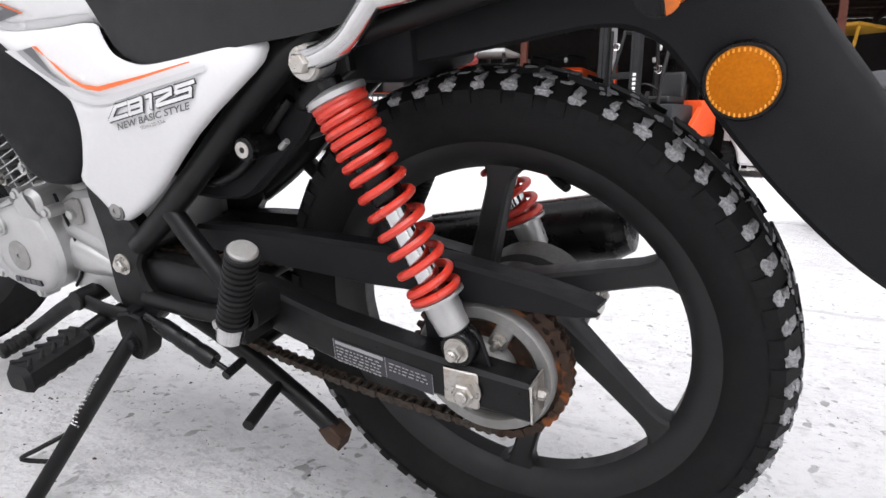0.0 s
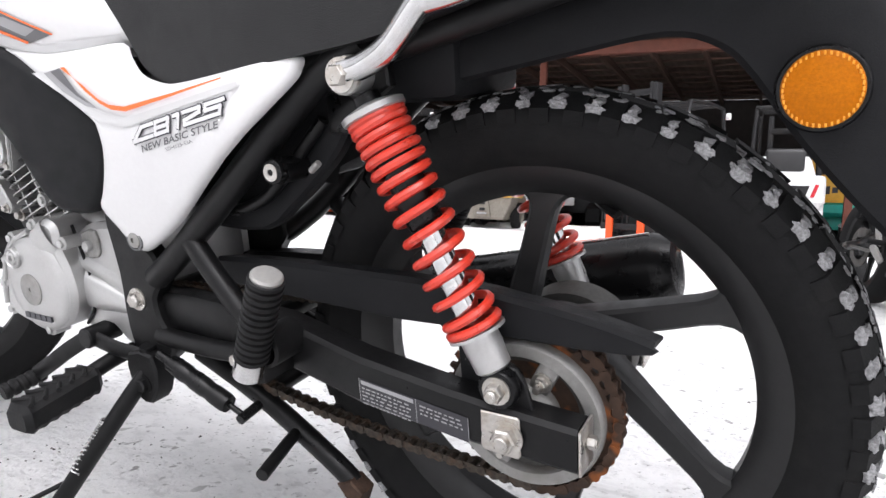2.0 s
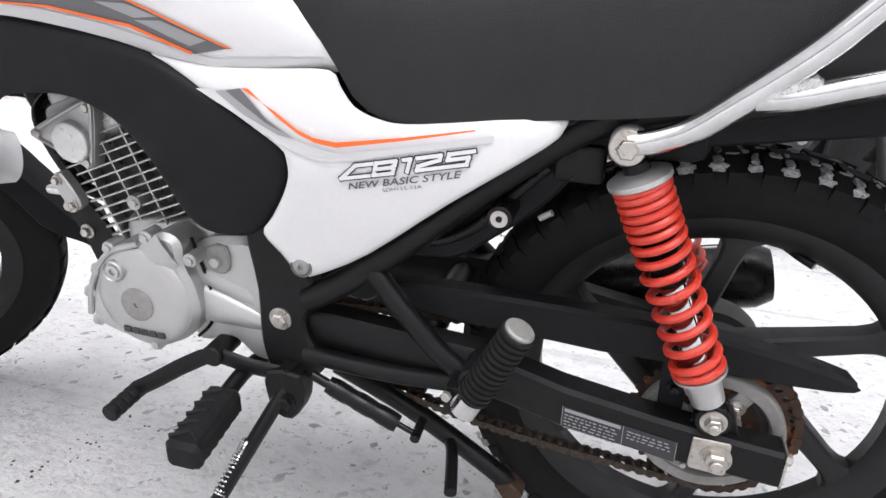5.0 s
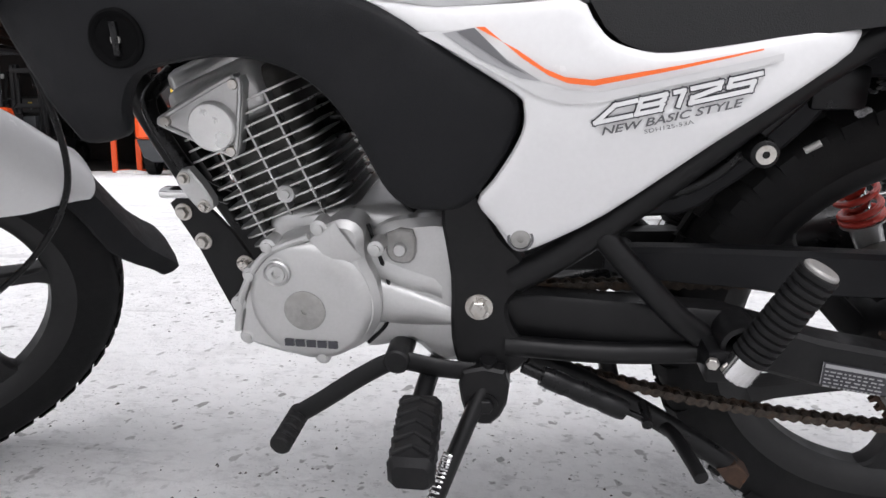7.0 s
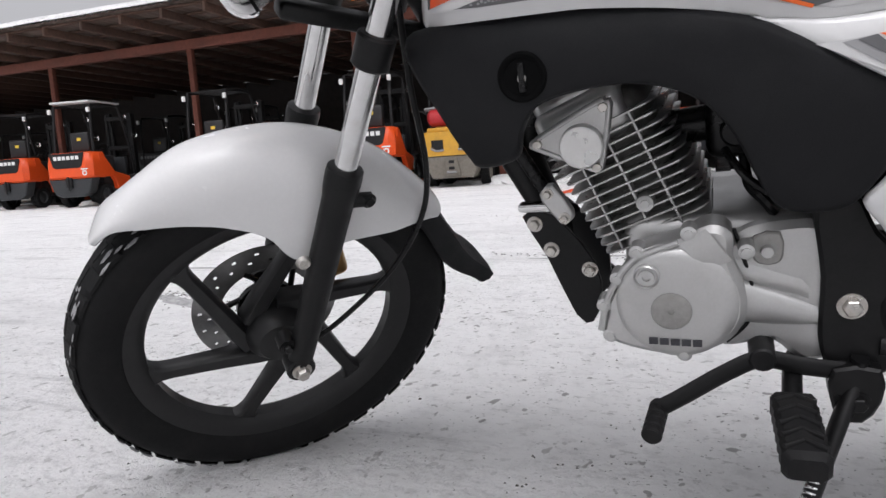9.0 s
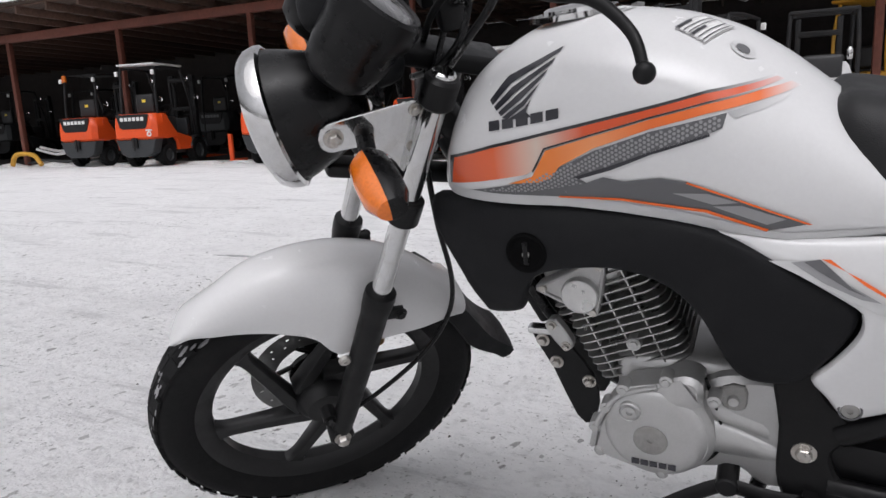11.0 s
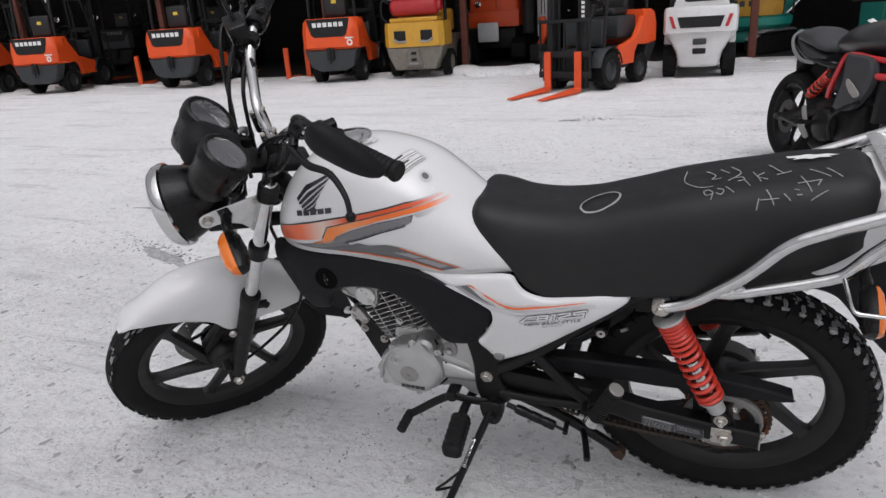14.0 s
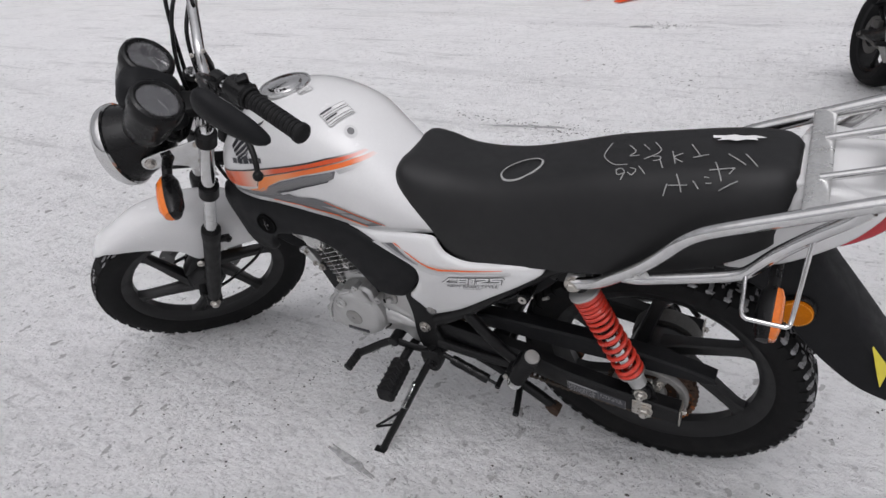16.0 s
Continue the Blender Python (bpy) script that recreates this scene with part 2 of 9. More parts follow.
# ---------------------------------------------------------------- materials
def material(name, base, rough=0.5, metal=0.0, grain=0.0, grain_scale=200.0, stain=0.0, stain_scale=8.0, stain_colour=None,
             bump=0.0, bump_scale=300.0, coat=0.0, vary=0.0, rough_var=0.0, speck=None, emit=0.0, alpha=1.0):
    """A surface with grain, stains at a larger scale, fine relief and uneven gloss."""
    mat = bpy.data.materials.new(name)
    mat.use_nodes = True
    nt = mat.node_tree
    bsdf = nt.nodes["Principled BSDF"]
    bsdf.inputs["Roughness"].default_value = rough
    bsdf.inputs["Metallic"].default_value = metal
    bsdf.inputs["Coat Weight"].default_value = coat
    bsdf.inputs["Coat Roughness"].default_value = 0.06
    co = nt.nodes.new("ShaderNodeTexCoord").outputs["Object"]

    def noise_tex(scale, detail=4.0, rough_=0.6):
        n = nt.nodes.new("ShaderNodeTexNoise")
        n.inputs["Scale"].default_value, n.inputs["Detail"].default_value, n.inputs["Roughness"].default_value = scale, detail, rough_
        nt.links.new(co, n.inputs["Vector"])
        return n.outputs["Fac"]

    def ramp(src, a, b, lo=0.0, hi=1.0):
        r = nt.nodes.new("ShaderNodeMapRange")
        r.inputs["From Min"].default_value, r.inputs["From Max"].default_value = a, b
        r.inputs["To Min"].default_value, r.inputs["To Max"].default_value = lo, hi
        nt.links.new(src, r.inputs["Value"])
        return r.outputs["Result"]

    def mix(fac, a, b):
        x = nt.nodes.new("ShaderNodeMix")
        x.data_type = 'RGBA'
        for sock, v in ((x.inputs["Factor"], fac), (x.inputs["A"], a), (x.inputs["B"], b)):
            if isinstance(v, (tuple, list)):
                sock.default_value = (*v[:3], 1)
            elif isinstance(v, (int, float)):
                sock.default_value = v
            else:
                nt.links.new(v, sock)
        return x.outputs["Result"]

    col = base
    if grain:
        col = mix(ramp(noise_tex(grain_scale, 3), 0.3, 0.7), tuple(c * (1 - grain) for c in base), tuple(min(1, c * (1 + grain)) for c in base))
    if stain:
        sc = stain_colour or tuple(c * 0.5 for c in base)
        col = mix(ramp(noise_tex(stain_scale, 6, 0.65), 0.5, 0.75, 0.0, stain), col, sc)
    if speck:
        col = mix(ramp(noise_tex(speck[1], 2, 0.5), speck[2], speck[2] + 0.06), col, speck[0])
    if vary:
        info = nt.nodes.new("ShaderNodeObjectInfo").outputs["Random"]
        hsv = nt.nodes.new("ShaderNodeHueSaturation")
        nt.links.new(ramp(info, 0, 1, 1 - vary, 1 + vary), hsv.inputs["Value"])
        if isinstance(col, tuple):
            hsv.inputs["Color"].default_value = (*col, 1)
        else:
            nt.links.new(col, hsv.inputs["Color"])
        col = hsv.outputs["Color"]
    if isinstance(col, tuple):
        bsdf.inputs["Base Color"].default_value = (*col, 1)
    else:
        nt.links.new(col, bsdf.inputs["Base Color"])
    if rough_var:
        nt.links.new(ramp(noise_tex(35, 5), 0.3, 0.7, max(0.02, rough - rough_var), min(1, rough + rough_var)), bsdf.inputs["Roughness"])
    if bump:
        b = nt.nodes.new("ShaderNodeBump")
        b.inputs["Strength"].default_value, b.inputs["Distance"].default_value = bump, 0.002
        nt.links.new(noise_tex(bump_scale, 4), b.inputs["Height"])
        nt.links.new(b.outputs["Normal"], bsdf.inputs["Normal"])
    if emit:
        bsdf.inputs["Emission Color"].default_value = (*base, 1)
        bsdf.inputs["Emission Strength"].default_value = emit
    return mat


rubber = material("tyre_rubber", (0.0052, 0.0052, 0.0056), 0.75, grain=0.25, grain_scale=120, stain=0.5, stain_scale=14, stain_colour=(0.0179, 0.0171, 0.0158), bump=0.25, bump_scale=500)
peg_rubber = material("peg_rubber", (0.0063, 0.0063, 0.0068), 0.6, grain=0.25, stain=0.35, stain_scale=40, stain_colour=(0.0238, 0.0218, 0.0198), bump=0.2)
black_paint = material("black_frame_paint", (0.0048, 0.0048, 0.0052), 0.42, grain=0.2, stain=0.4, stain_scale=18, stain_colour=(0.0139, 0.0135, 0.0131), rough_var=0.15, bump=0.06, bump_scale=400)
wheel_paint = material("satin_black_wheel_paint", (0.0070, 0.0070, 0.0076), 0.45, grain=0.15, stain=0.4, stain_scale=12, stain_colour=(0.0140, 0.0135, 0.0130), rough_var=0.12, bump=0.08, bump_scale=350)
black_plastic = material("textured_black_plastic", (0.0072, 0.0075, 0.0086), 0.55, grain=0.15, grain_scale=500, stain=0.35, stain_scale=7, stain_colour=(0.0179, 0.0179, 0.0182), rough_var=0.08, bump=0.22, bump_scale=900)
gloss_black = material("gloss_black_plastic", (0.0048, 0.0048, 0.0052), 0.3, grain=0.1, stain=0.3, stain_scale=20, stain_colour=(0.0119, 0.0119, 0.0119), rough_var=0.12)
vinyl = material("seat_vinyl", (0.0056, 0.0056, 0.0062), 0.5, grain=0.12, grain_scale=600, stain=0.3, stain_scale=5, stain_colour=(0.0179, 0.0179, 0.0179), rough_var=0.07, bump=0.3, bump_scale=700)
white_paint = material("white_gloss_paint", (0.65, 0.65, 0.65), 0.22, grain=0.015, stain=0.12, stain_scale=9, stain_colour=(0.53, 0.52, 0.51), coat=0.25, rough_var=0.06)
chrome = material("chrome", (0.64, 0.64, 0.64), 0.12, 1.0, grain=0.05, grain_scale=60, stain=0.35, stain_scale=45, stain_colour=(0.42, 0.38, 0.33), rough_var=0.07, bump=0.03, bump_scale=90)
dull_chrome = material("dull_scratched_chrome", (0.7, 0.7, 0.69), 0.32, 0.9, grain=0.08, grain_scale=150, stain=0.4, stain_scale=30, stain_colour=(0.4, 0.38, 0.35), rough_var=0.1)
aluminium = material("cast_aluminium", (0.47, 0.47, 0.465), 0.38, 0.7, grain=0.03, grain_scale=300, stain=0.3, stain_scale=22, stain_colour=(0.36, 0.35, 0.33), rough_var=0.10, bump=0.06, bump_scale=450)
bright_alu = material("polished_cover_aluminium", (0.62, 0.62, 0.61), 0.3, 0.6, grain=0.03, stain=0.2, stain_scale=40, stain_colour=(0.5, 0.5, 0.49), rough_var=0.08)
raw_alu = material("raw_fin_aluminium", (0.46, 0.46, 0.455), 0.35, 0.85, grain=0.1, stain=0.5, stain_scale=30, stain_colour=(0.22, 0.21, 0.2), rough_var=0.15, bump=0.15, bump_scale=350)
steel = material("zinc_steel", (0.52, 0.5, 0.47), 0.35, 0.9, grain=0.1, stain=0.5, stain_scale=90, stain_colour=(0.3, 0.22, 0.13), rough_var=0.15)
spring_red = material("red_spring_paint", (0.56, 0.040, 0.022), 0.34, grain=0.08, stain=0.35, stain_scale=30, stain_colour=(0.34, 0.04, 0.03), coat=0.2, rough_var=0.1)
chain_steel = material("oily_chain", (0.06, 0.05, 0.042), 0.5, 0.6, grain=0.4, stain=0.6, stain_scale=60, stain_colour=(0.12, 0.06, 0.03), rough_var=0.15)
rust = material("rusty_sprocket", (0.050, 0.028, 0.018), 0.75, 0.4, grain=0.4, grain_scale=90, stain=0.7, stain_scale=22, stain_colour=(0.030, 0.027, 0.025), speck=((0.22, 0.07, 0.018), 28, 0.60), bump=0.3, bump_scale=200)
hub_alu = material("dusty_hub_aluminium", (0.30, 0.295, 0.285), 0.55, 0.6, grain=0.1, stain=0.5, stain_scale=25, stain_colour=(0.16, 0.15, 0.13), bump=0.15)
stained_alu = material("rust_stained_grey_steel", (0.40, 0.39, 0.375), 0.5, 0.6, grain=0.1, stain=0.6, stain_scale=38, stain_colour=(0.30, 0.20, 0.10), bump=0.12, rough_var=0.12)
# dark cast metal, also painted shade in the carrier dish and cylinder gaps
dark_cast = material("dark_cast_and_gap_shade", (0.07, 0.068, 0.064), 0.6, 0.4, grain=0.15, stain=0.5, stain_scale=30, stain_colour=(0.03, 0.028, 0.026), bump=0.2)
amber = material("amber_lens", (0.7, 0.16, 0.01), 0.18, grain=0.1, grain_scale=250, coat=0.6, bump=0.2, bump_scale=500)
reflector_amber = material("amber_reflector", (0.46, 0.135, 0.0), 0.35, grain=0.15, grain_scale=400, bump=0.3, bump_scale=600)
bright_amber = material("amber_sparkle", (0.8, 0.33, 0.03), 0.3)
red_lens = material("red_lens", (0.45, 0.02, 0.03), 0.2, coat=0.5)
ink = material("dark_blue_black_ink", (0.018, 0.018, 0.024), 0.35, coat=0.3)
dark_grey_ink = material("dark_grey_ink", (0.1, 0.1, 0.105), 0.35, coat=0.3)
mid_grey_ink = material("mid_grey_ink", (0.27, 0.27, 0.275), 0.32, coat=0.3)
light_grey_ink = material("light_grey_ink", (0.52, 0.52, 0.52), 0.3, coat=0.3)
orange_ink = material("orange_ink", (0.8, 0.13, 0.012), 0.3, coat=0.3)
white_ink = material("white_label", (0.72, 0.72, 0.71), 0.45, stain=0.2, stain_scale=60)
chalk = material("chalk_marker", (0.30, 0.30, 0.295), 0.9, stain=0.7, stain_scale=260, stain_colour=(0.1, 0.1, 0.1))
copper = material("brass_caliper", (0.42, 0.25, 0.1), 0.4, 0.8, stain=0.5, stain_scale=30, stain_colour=(0.2, 0.13, 0.06))
disc_steel = material("brake_disc_steel", (0.3, 0.3, 0.3), 0.38, 0.9, grain=0.1, stain=0.4, stain_scale=25)
snow_clot = material("packed_snow", (0.30, 0.30, 0.305), 0.85, grain=0.4, grain_scale=420, bump=0.7, bump_scale=260, stain=0.9, stain_scale=110, stain_colour=(0.06, 0.06, 0.06))
machine_orange = material("orange_machine_paint", (0.72, 0.080, 0.012), 0.4, grain=0.06, grain_scale=30, stain=0.25, stain_scale=3, stain_colour=(0.45, 0.07, 0.02), rough_var=0.1)
machine_grey = material("dark_grey_machine_paint", (0.026, 0.029, 0.032), 0.5, grain=0.1, grain_scale=30, stain=0.4, stain_scale=4, stain_colour=(0.05, 0.047, 0.043), rough_var=0.1)
machine_black = material("black_machine_steel", (0.014, 0.014, 0.015), 0.5, grain=0.2, grain_scale=20, stain=0.4, stain_scale=4, stain_colour=(0.04, 0.035, 0.03))
machine_yellow = material("yellow_machine_paint", (0.58, 0.31, 0.03), 0.45, stain=0.5, stain_scale=5, stain_colour=(0.28, 0.16, 0.05), grain=0.06, grain_scale=25)
machine_white = material("white_machine_paint", (0.6, 0.6, 0.6), 0.35, stain=0.35, stain_scale=4, stain_colour=(0.4, 0.39, 0.37), grain=0.04, grain_scale=25)
machine_teal = material("teal_machine_paint", (0.01, 0.25, 0.2), 0.4, stain=0.35, stain_scale=4, stain_colour=(0.02, 0.13, 0.11), grain=0.06, grain_scale=25)
bottle_red = material("red_gas_bottle_paint", (0.42, 0.02, 0.025), 0.4, stain=0.3, stain_scale=9)
wood = material("weathered_brown_timber", (0.085, 0.047, 0.033), 0.8, grain=0.3, grain_scale=18, stain=0.5, stain_scale=3, stain_colour=(0.04, 0.025, 0.02), vary=0.25, bump=0.2, bump_scale=60)
beam_paint = material("red_brown_painted_beam", (0.15, 0.047, 0.03), 0.75, grain=0.2, grain_scale=12, stain=0.5, stain_scale=3, stain_colour=(0.06, 0.03, 0.022))
roof_sheet = material("corrugated_roof_sheet", (0.11, 0.082, 0.068), 0.7, grain=0.15, grain_scale=10, stain=0.6, stain_scale=2, stain_colour=(0.04, 0.026, 0.02))
# near black: the shade inside the shed is put into this colour
shaded_interior = material("shed_shade_near_black", (0.02, 0.016, 0.015), 0.9, grain=0.3, grain_scale=6, stain=0.5, stain_scale=1.5, stain_colour=(0.02, 0.016, 0.015))

for dull, level in ((rubber, 0.2), (black_paint, 0.32), (wheel_paint, 0.32), (black_plastic, 0.32), (gloss_black, 0.35), (vinyl, 0.34), (peg_rubber, 0.25)):
    dull.node_tree.nodes["Principled BSDF"].inputs["Specular IOR Level"].default_value = level


def snow_material():
    """Trampled packed snow: pale, with grey tyre-worn patches, grit and a rough surface."""
    mat = bpy.data.materials.new("trampled_snow")
    mat.use_nodes = True
    nt = mat.node_tree
    bsdf = nt.nodes["Principled BSDF"]
    bsdf.inputs["Roughness"].default_value = 0.8
    co = nt.nodes.new("ShaderNodeTexCoord").outputs["Object"]

    def tex(scale, detail, rough=0.6, stretch=None):
        n = nt.nodes.new("ShaderNodeTexNoise")
        n.inputs["Scale"].default_value, n.inputs["Detail"].default_value, n.inputs["Roughness"].default_value = scale, detail, rough
        src = co
        if stretch:
            mp = nt.nodes.new("ShaderNodeMapping")
            mp.inputs["Scale"].default_value = stretch[:3]
            mp.inputs["Rotation"].default_value = (0, 0, radians(stretch[3]))
            nt.links.new(co, mp.inputs["Vector"])
            src = mp.outputs["Vector"]
        nt.links.new(src, n.inputs["Vector"])
        return n.outputs["Fac"]

    def rng(src, a, b, lo=0.0, hi=1.0):
        r = nt.nodes.new("ShaderNodeMapRange")
        r.inputs["From Min"].default_value, r.inputs["From Max"].default_value = a, b
        r.inputs["To Min"].default_value, r.inputs["To Max"].default_value = lo, hi
        nt.links.new(src, r.inputs["Value"])
        return r.outputs["Result"]

    def mix(fac, a, b):
        x = nt.nodes.new("ShaderNodeMix")
        x.data_type = 'RGBA'
        nt.links.new(fac, x.inputs["Factor"])
        for sock, v in ((x.inputs["A"], a), (x.inputs["B"], b)):
            if isinstance(v, tuple):
                sock.default_value = (*v, 1)
            else:
                nt.links.new(v, sock)
        return x.outputs["Result"]

    def times(a, b):
        m = nt.nodes.new("ShaderNodeMath")
        m.operation = 'MULTIPLY'
        nt.links.new(a, m.inputs[0])
        nt.links.new(b, m.inputs[1])
        return m.outputs["Value"]

    col = mix(rng(tex(1.1, 6, 0.65), 0.38, 0.66), (0.94, 0.94, 0.94), (0.89, 0.89, 0.89))
    col = mix(rng(tex(7, 6, 0.7), 0.50, 0.68, 0, 0.45), col, (0.72, 0.72, 0.715))
    col = mix(rng(tex(17, 7, 0.75), 0.52, 0.64, 0, 0.5), col, (0.66, 0.66, 0.66))
    # tyre streaks that run along the yard
    col = mix(rng(tex(0.9, 8, 0.72, (0.30, 1.3, 1.0, 14)), 0.53, 0.66, 0, 0.45), col, (0.64, 0.64, 0.64))
    col = mix(rng(tex(2.4, 9, 0.75, (0.22, 1.5, 1.0, -9)), 0.56, 0.62, 0, 0.45), col, (0.52, 0.52, 0.52))
    # flecks of grit and pits, thicker in dirty patches
    dirty = rng(tex(1.6, 5, 0.65), 0.40, 0.64, 0.2, 1.0)
    col = mix(times(rng(tex(46, 3, 0.55, (0.75, 1.1, 1.0, 20)), 0.60, 0.66, 0, 0.55), dirty), col, (0.46, 0.455, 0.45))
    col = mix(times(rng(tex(26, 2, 0.5, (1.15, 0.75, 1.0, -35)), 0.655, 0.685, 0, 0.9), dirty), col, (0.22, 0.215, 0.21))
    col = mix(times(rng(tex(75, 3, 0.6), 0.645, 0.68, 0, 0.9), dirty), col, (0.16, 0.155, 0.15))
    nt.links.new(col, bsdf.inputs["Base Color"])
    b = nt.nodes.new("ShaderNodeBump")
    b.inputs["Strength"].default_value, b.inputs["Distance"].default_value = 1.0, 0.030
    nt.links.new(tex(38, 8, 0.7), b.inputs["Height"])
    c = nt.nodes.new("ShaderNodeBump")
    c.inputs["Strength"].default_value, c.inputs["Distance"].default_value = 0.35, 0.05
    nt.links.new(tex(5, 5, 0.6), c.inputs["Height"])
    nt.links.new(b.outputs["Normal"], c.inputs["Normal"])
    nt.links.new(c.outputs["Normal"], bsdf.inputs["Normal"])
    return mat


def glass_material(name, tint, rough=0.03):
    mat = bpy.data.materials.new(name)
    mat.use_nodes = True
    b = mat.node_tree.nodes["Principled BSDF"]
    b.inputs["Base Color"].default_value = (*tint, 1)
    b.inputs["Roughness"].default_value = rough
    b.inputs["Transmission Weight"].default_value = 1.0
    b.inputs["IOR"].default_value = 1.45
    return mat


for dark in (rubber, peg_rubber, black_paint, wheel_paint, black_plastic, gloss_black, vinyl, machine_black, chain_steel):
    dark.node_tree.nodes["Principled BSDF"].inputs["Specular IOR Level"].default_value = 0.22
for shiny in (gloss_black, black_paint):
    shiny.node_tree.nodes["Principled BSDF"].inputs["Specular IOR Level"].default_value = 0.24
vinyl.node_tree.nodes["Principled BSDF"].inputs["Specular IOR Level"].default_value = 0.4
black_plastic.node_tree.nodes["Principled BSDF"].inputs["Specular IOR Level"].default_value = 0.18
wheel_paint.node_tree.nodes["Principled BSDF"].inputs["Specular IOR Level"].default_value = 0.42
reflector_amber.node_tree.nodes["Principled BSDF"].inputs["Specular IOR Level"].default_value = 0.12
snow = snow_material()
clear_glass = glass_material("clear_plastic_lens", (0.92, 0.92, 0.92))


# ---------------------------------------------------------------- the yard and the open shed
def ground_sheet():
    """One sheet that is fine round the motorcycle and reaches the horizon."""
    def steps(near, far):
        a = list(np.linspace(-near, near, 61))
        b = [near * 1.35 ** k for k in range(1, 40) if near * 1.35 ** k < far] + [far]
        return [-v for v in b[::-1]] + a + b
    xs, ys = [v - 1 for v in steps(3.0, 400)], [v + 1 for v in steps(3.0, 400)]
    bm = bmesh.new()
    grid = [[bm.verts.new((x, y, 0.0)) for x in xs] for y in ys]
    for j, y in enumerate(ys):
        for i, x in enumerate(xs):
            d = max(abs(x + 1) / 3.0, abs(y - 1) / 3.0)
            h = 0.006 * noise.noise(Vector((x * 1.7, y * 1.7, 0))) + 0.003 * noise.noise(Vector((x * 6, y * 6, 2)))
            grid[j][i].co.z = h * (1 if d < 1.01 else 0.6) - 0.002
    for a, b in zip(grid, grid[1:]):
        for i in range(len(xs) - 1):
            bm.faces.new((a[i], a[i + 1], b[i + 1], b[i]))
    ob = part("ground", bm, snow)
    return tagged(ob, "trampled packed snow of a yard, greyed by tyres", "snow ground", kind="structure")


ground_sheet()

grit_material = material("dark_grit", (0.06, 0.056, 0.05), 0.9, grain=0.4, grain_scale=300)


def grit():
    """Crumbs of dirt: thin round the motorcycle, thick in a few scuffed streaks."""
    rnd = random.Random(21)
    spots = [(rnd.uniform(-2.6, 1.2), rnd.uniform(-1.1, 3.2), 0.0012 + 0.005 * rnd.random() ** 3) for _ in range(320)]
    spots += [(rnd.gauss(-0.55, 0.5), rnd.gauss(-0.35, 0.3), 0.0012 + 0.0045 * rnd.random() ** 3) for _ in range(220)]
    spots += [(rnd.gauss(0.35, 0.35), rnd.gauss(-0.1, 0.35), 0.0012 + 0.005 * rnd.random() ** 3) for _ in range(200)]
    for cx, cy, ang, a, b, n in ((-2.76, 1.12, -18, 0.22, 0.05, 220), (-1.33, 2.26, -8, 0.30, 0.03, 120), (-1.42, 5.5, 0, 0.14, 0.09, 140), (-0.75, 2.3, -5, 0.2, 0.02, 60), (-2.2, 4.4, -12, 0.5, 0.04, 80), (-0.35, -0.45, 30, 0.3, 0.06, 120), (-0.95, -0.2, 70, 0.25, 0.04, 70)):
        c, s_ = math.cos(radians(ang)), math.sin(radians(ang))
        for _ in range(n):
            u, v = rnd.gauss(0, a), rnd.gauss(0, b)
            spots.append((cx + c * u - s_ * v, cy + s_ * u + c * v, rnd.uniform(0.002, 0.009 if cy > 1 else 0.005)))
    verts, faces = [], []
    for x, y, r in spots:
        k = len(verts)
        n = 5
        st = rnd.uniform(0.5, 1.6)
        ring = [(x + r * st * rnd.uniform(0.6, 1.2) * math.cos(t), y + r * rnd.uniform(0.6, 1.2) * math.sin(t), -0.004) for t in np.linspace(0, 2 * math.pi, n, endpoint=False)]
        h = 0.006 * noise.noise(Vector((x * 1.7, y * 1.7, 0))) + 0.003 * noise.noise(Vector((x * 6, y * 6, 2))) - 0.002
        verts += [(a, b, h - 0.001) for a, b, _ in ring] + [(x, y, h + r * 0.45 + 0.0006)]
        faces += [(k + i, k + (i + 1) % n, k + n) for i in range(n)]
    me = bpy.data.meshes.new("grit")
    me.from_pydata(verts, [], faces)
    me.materials.append(grit_material)
    return tagged(new("grit", me), "dark crumbs of dirt scattered on the snow", "grit", kind="stuff")


grit()
worn_snow = material("dirty_scuffed_snow", (0.3, 0.3, 0.3), 0.85, grain=0.35, grain_scale=60, stain=0.9, stain_scale=22, stain_colour=(0.62, 0.62, 0.62), bump=0.6, bump_scale=120)


def scuff(x, y, ang, length, width, seed):
    """A thin ragged patch where a tyre has scraped the snow."""
    rnd = random.Random(seed)
    bm = bmesh.new()
    rim = []
    for t in np.linspace(0, 2 * math.pi, 48, endpoint=False):
        k = 1 + 0.45 * noise.noise(Vector((math.cos(t) * 2.5, math.sin(t) * 2.5, seed))) + rnd.uniform(-0.1, 0.1)
        rim.append((length * k * math.cos(t), width * k * math.sin(t)))
    m = Matrix.Translation((x, y, 0)) @ Matrix.Rotation(radians(ang), 4, 'Z')

    def height(p):
        return 0.006 * noise.noise(Vector((p.x * 1.7, p.y * 1.7, 0))) + 0.003 * noise.noise(Vector((p.x * 6, p.y * 6, 2))) - 0.002
    rows_ = []
    for s_, h in ((1.0, -0.003), (0.9, 0.0016), (0.6, 0.0026), (0.3, 0.0028)):
        row_ = []
        for u, v in rim:
            p = m @ Vector((u * s_, v * s_, 0))
            p.z = height(p) + h
            row_.append(bm.verts.new(p))
        rows_.append(row_)
    n = len(rim)
    for a, b in zip(rows_, rows_[1:]):
        for i in range(n):
            bm.faces.new((a[i], a[(i + 1) % n], b[(i + 1) % n], b[i]))
    bm.faces.new(rows_[-1])
    return tagged(part("scuff_mark", fix(bm), worn_snow), "grey scraped patch in the packed snow", "snow", kind="stuff")


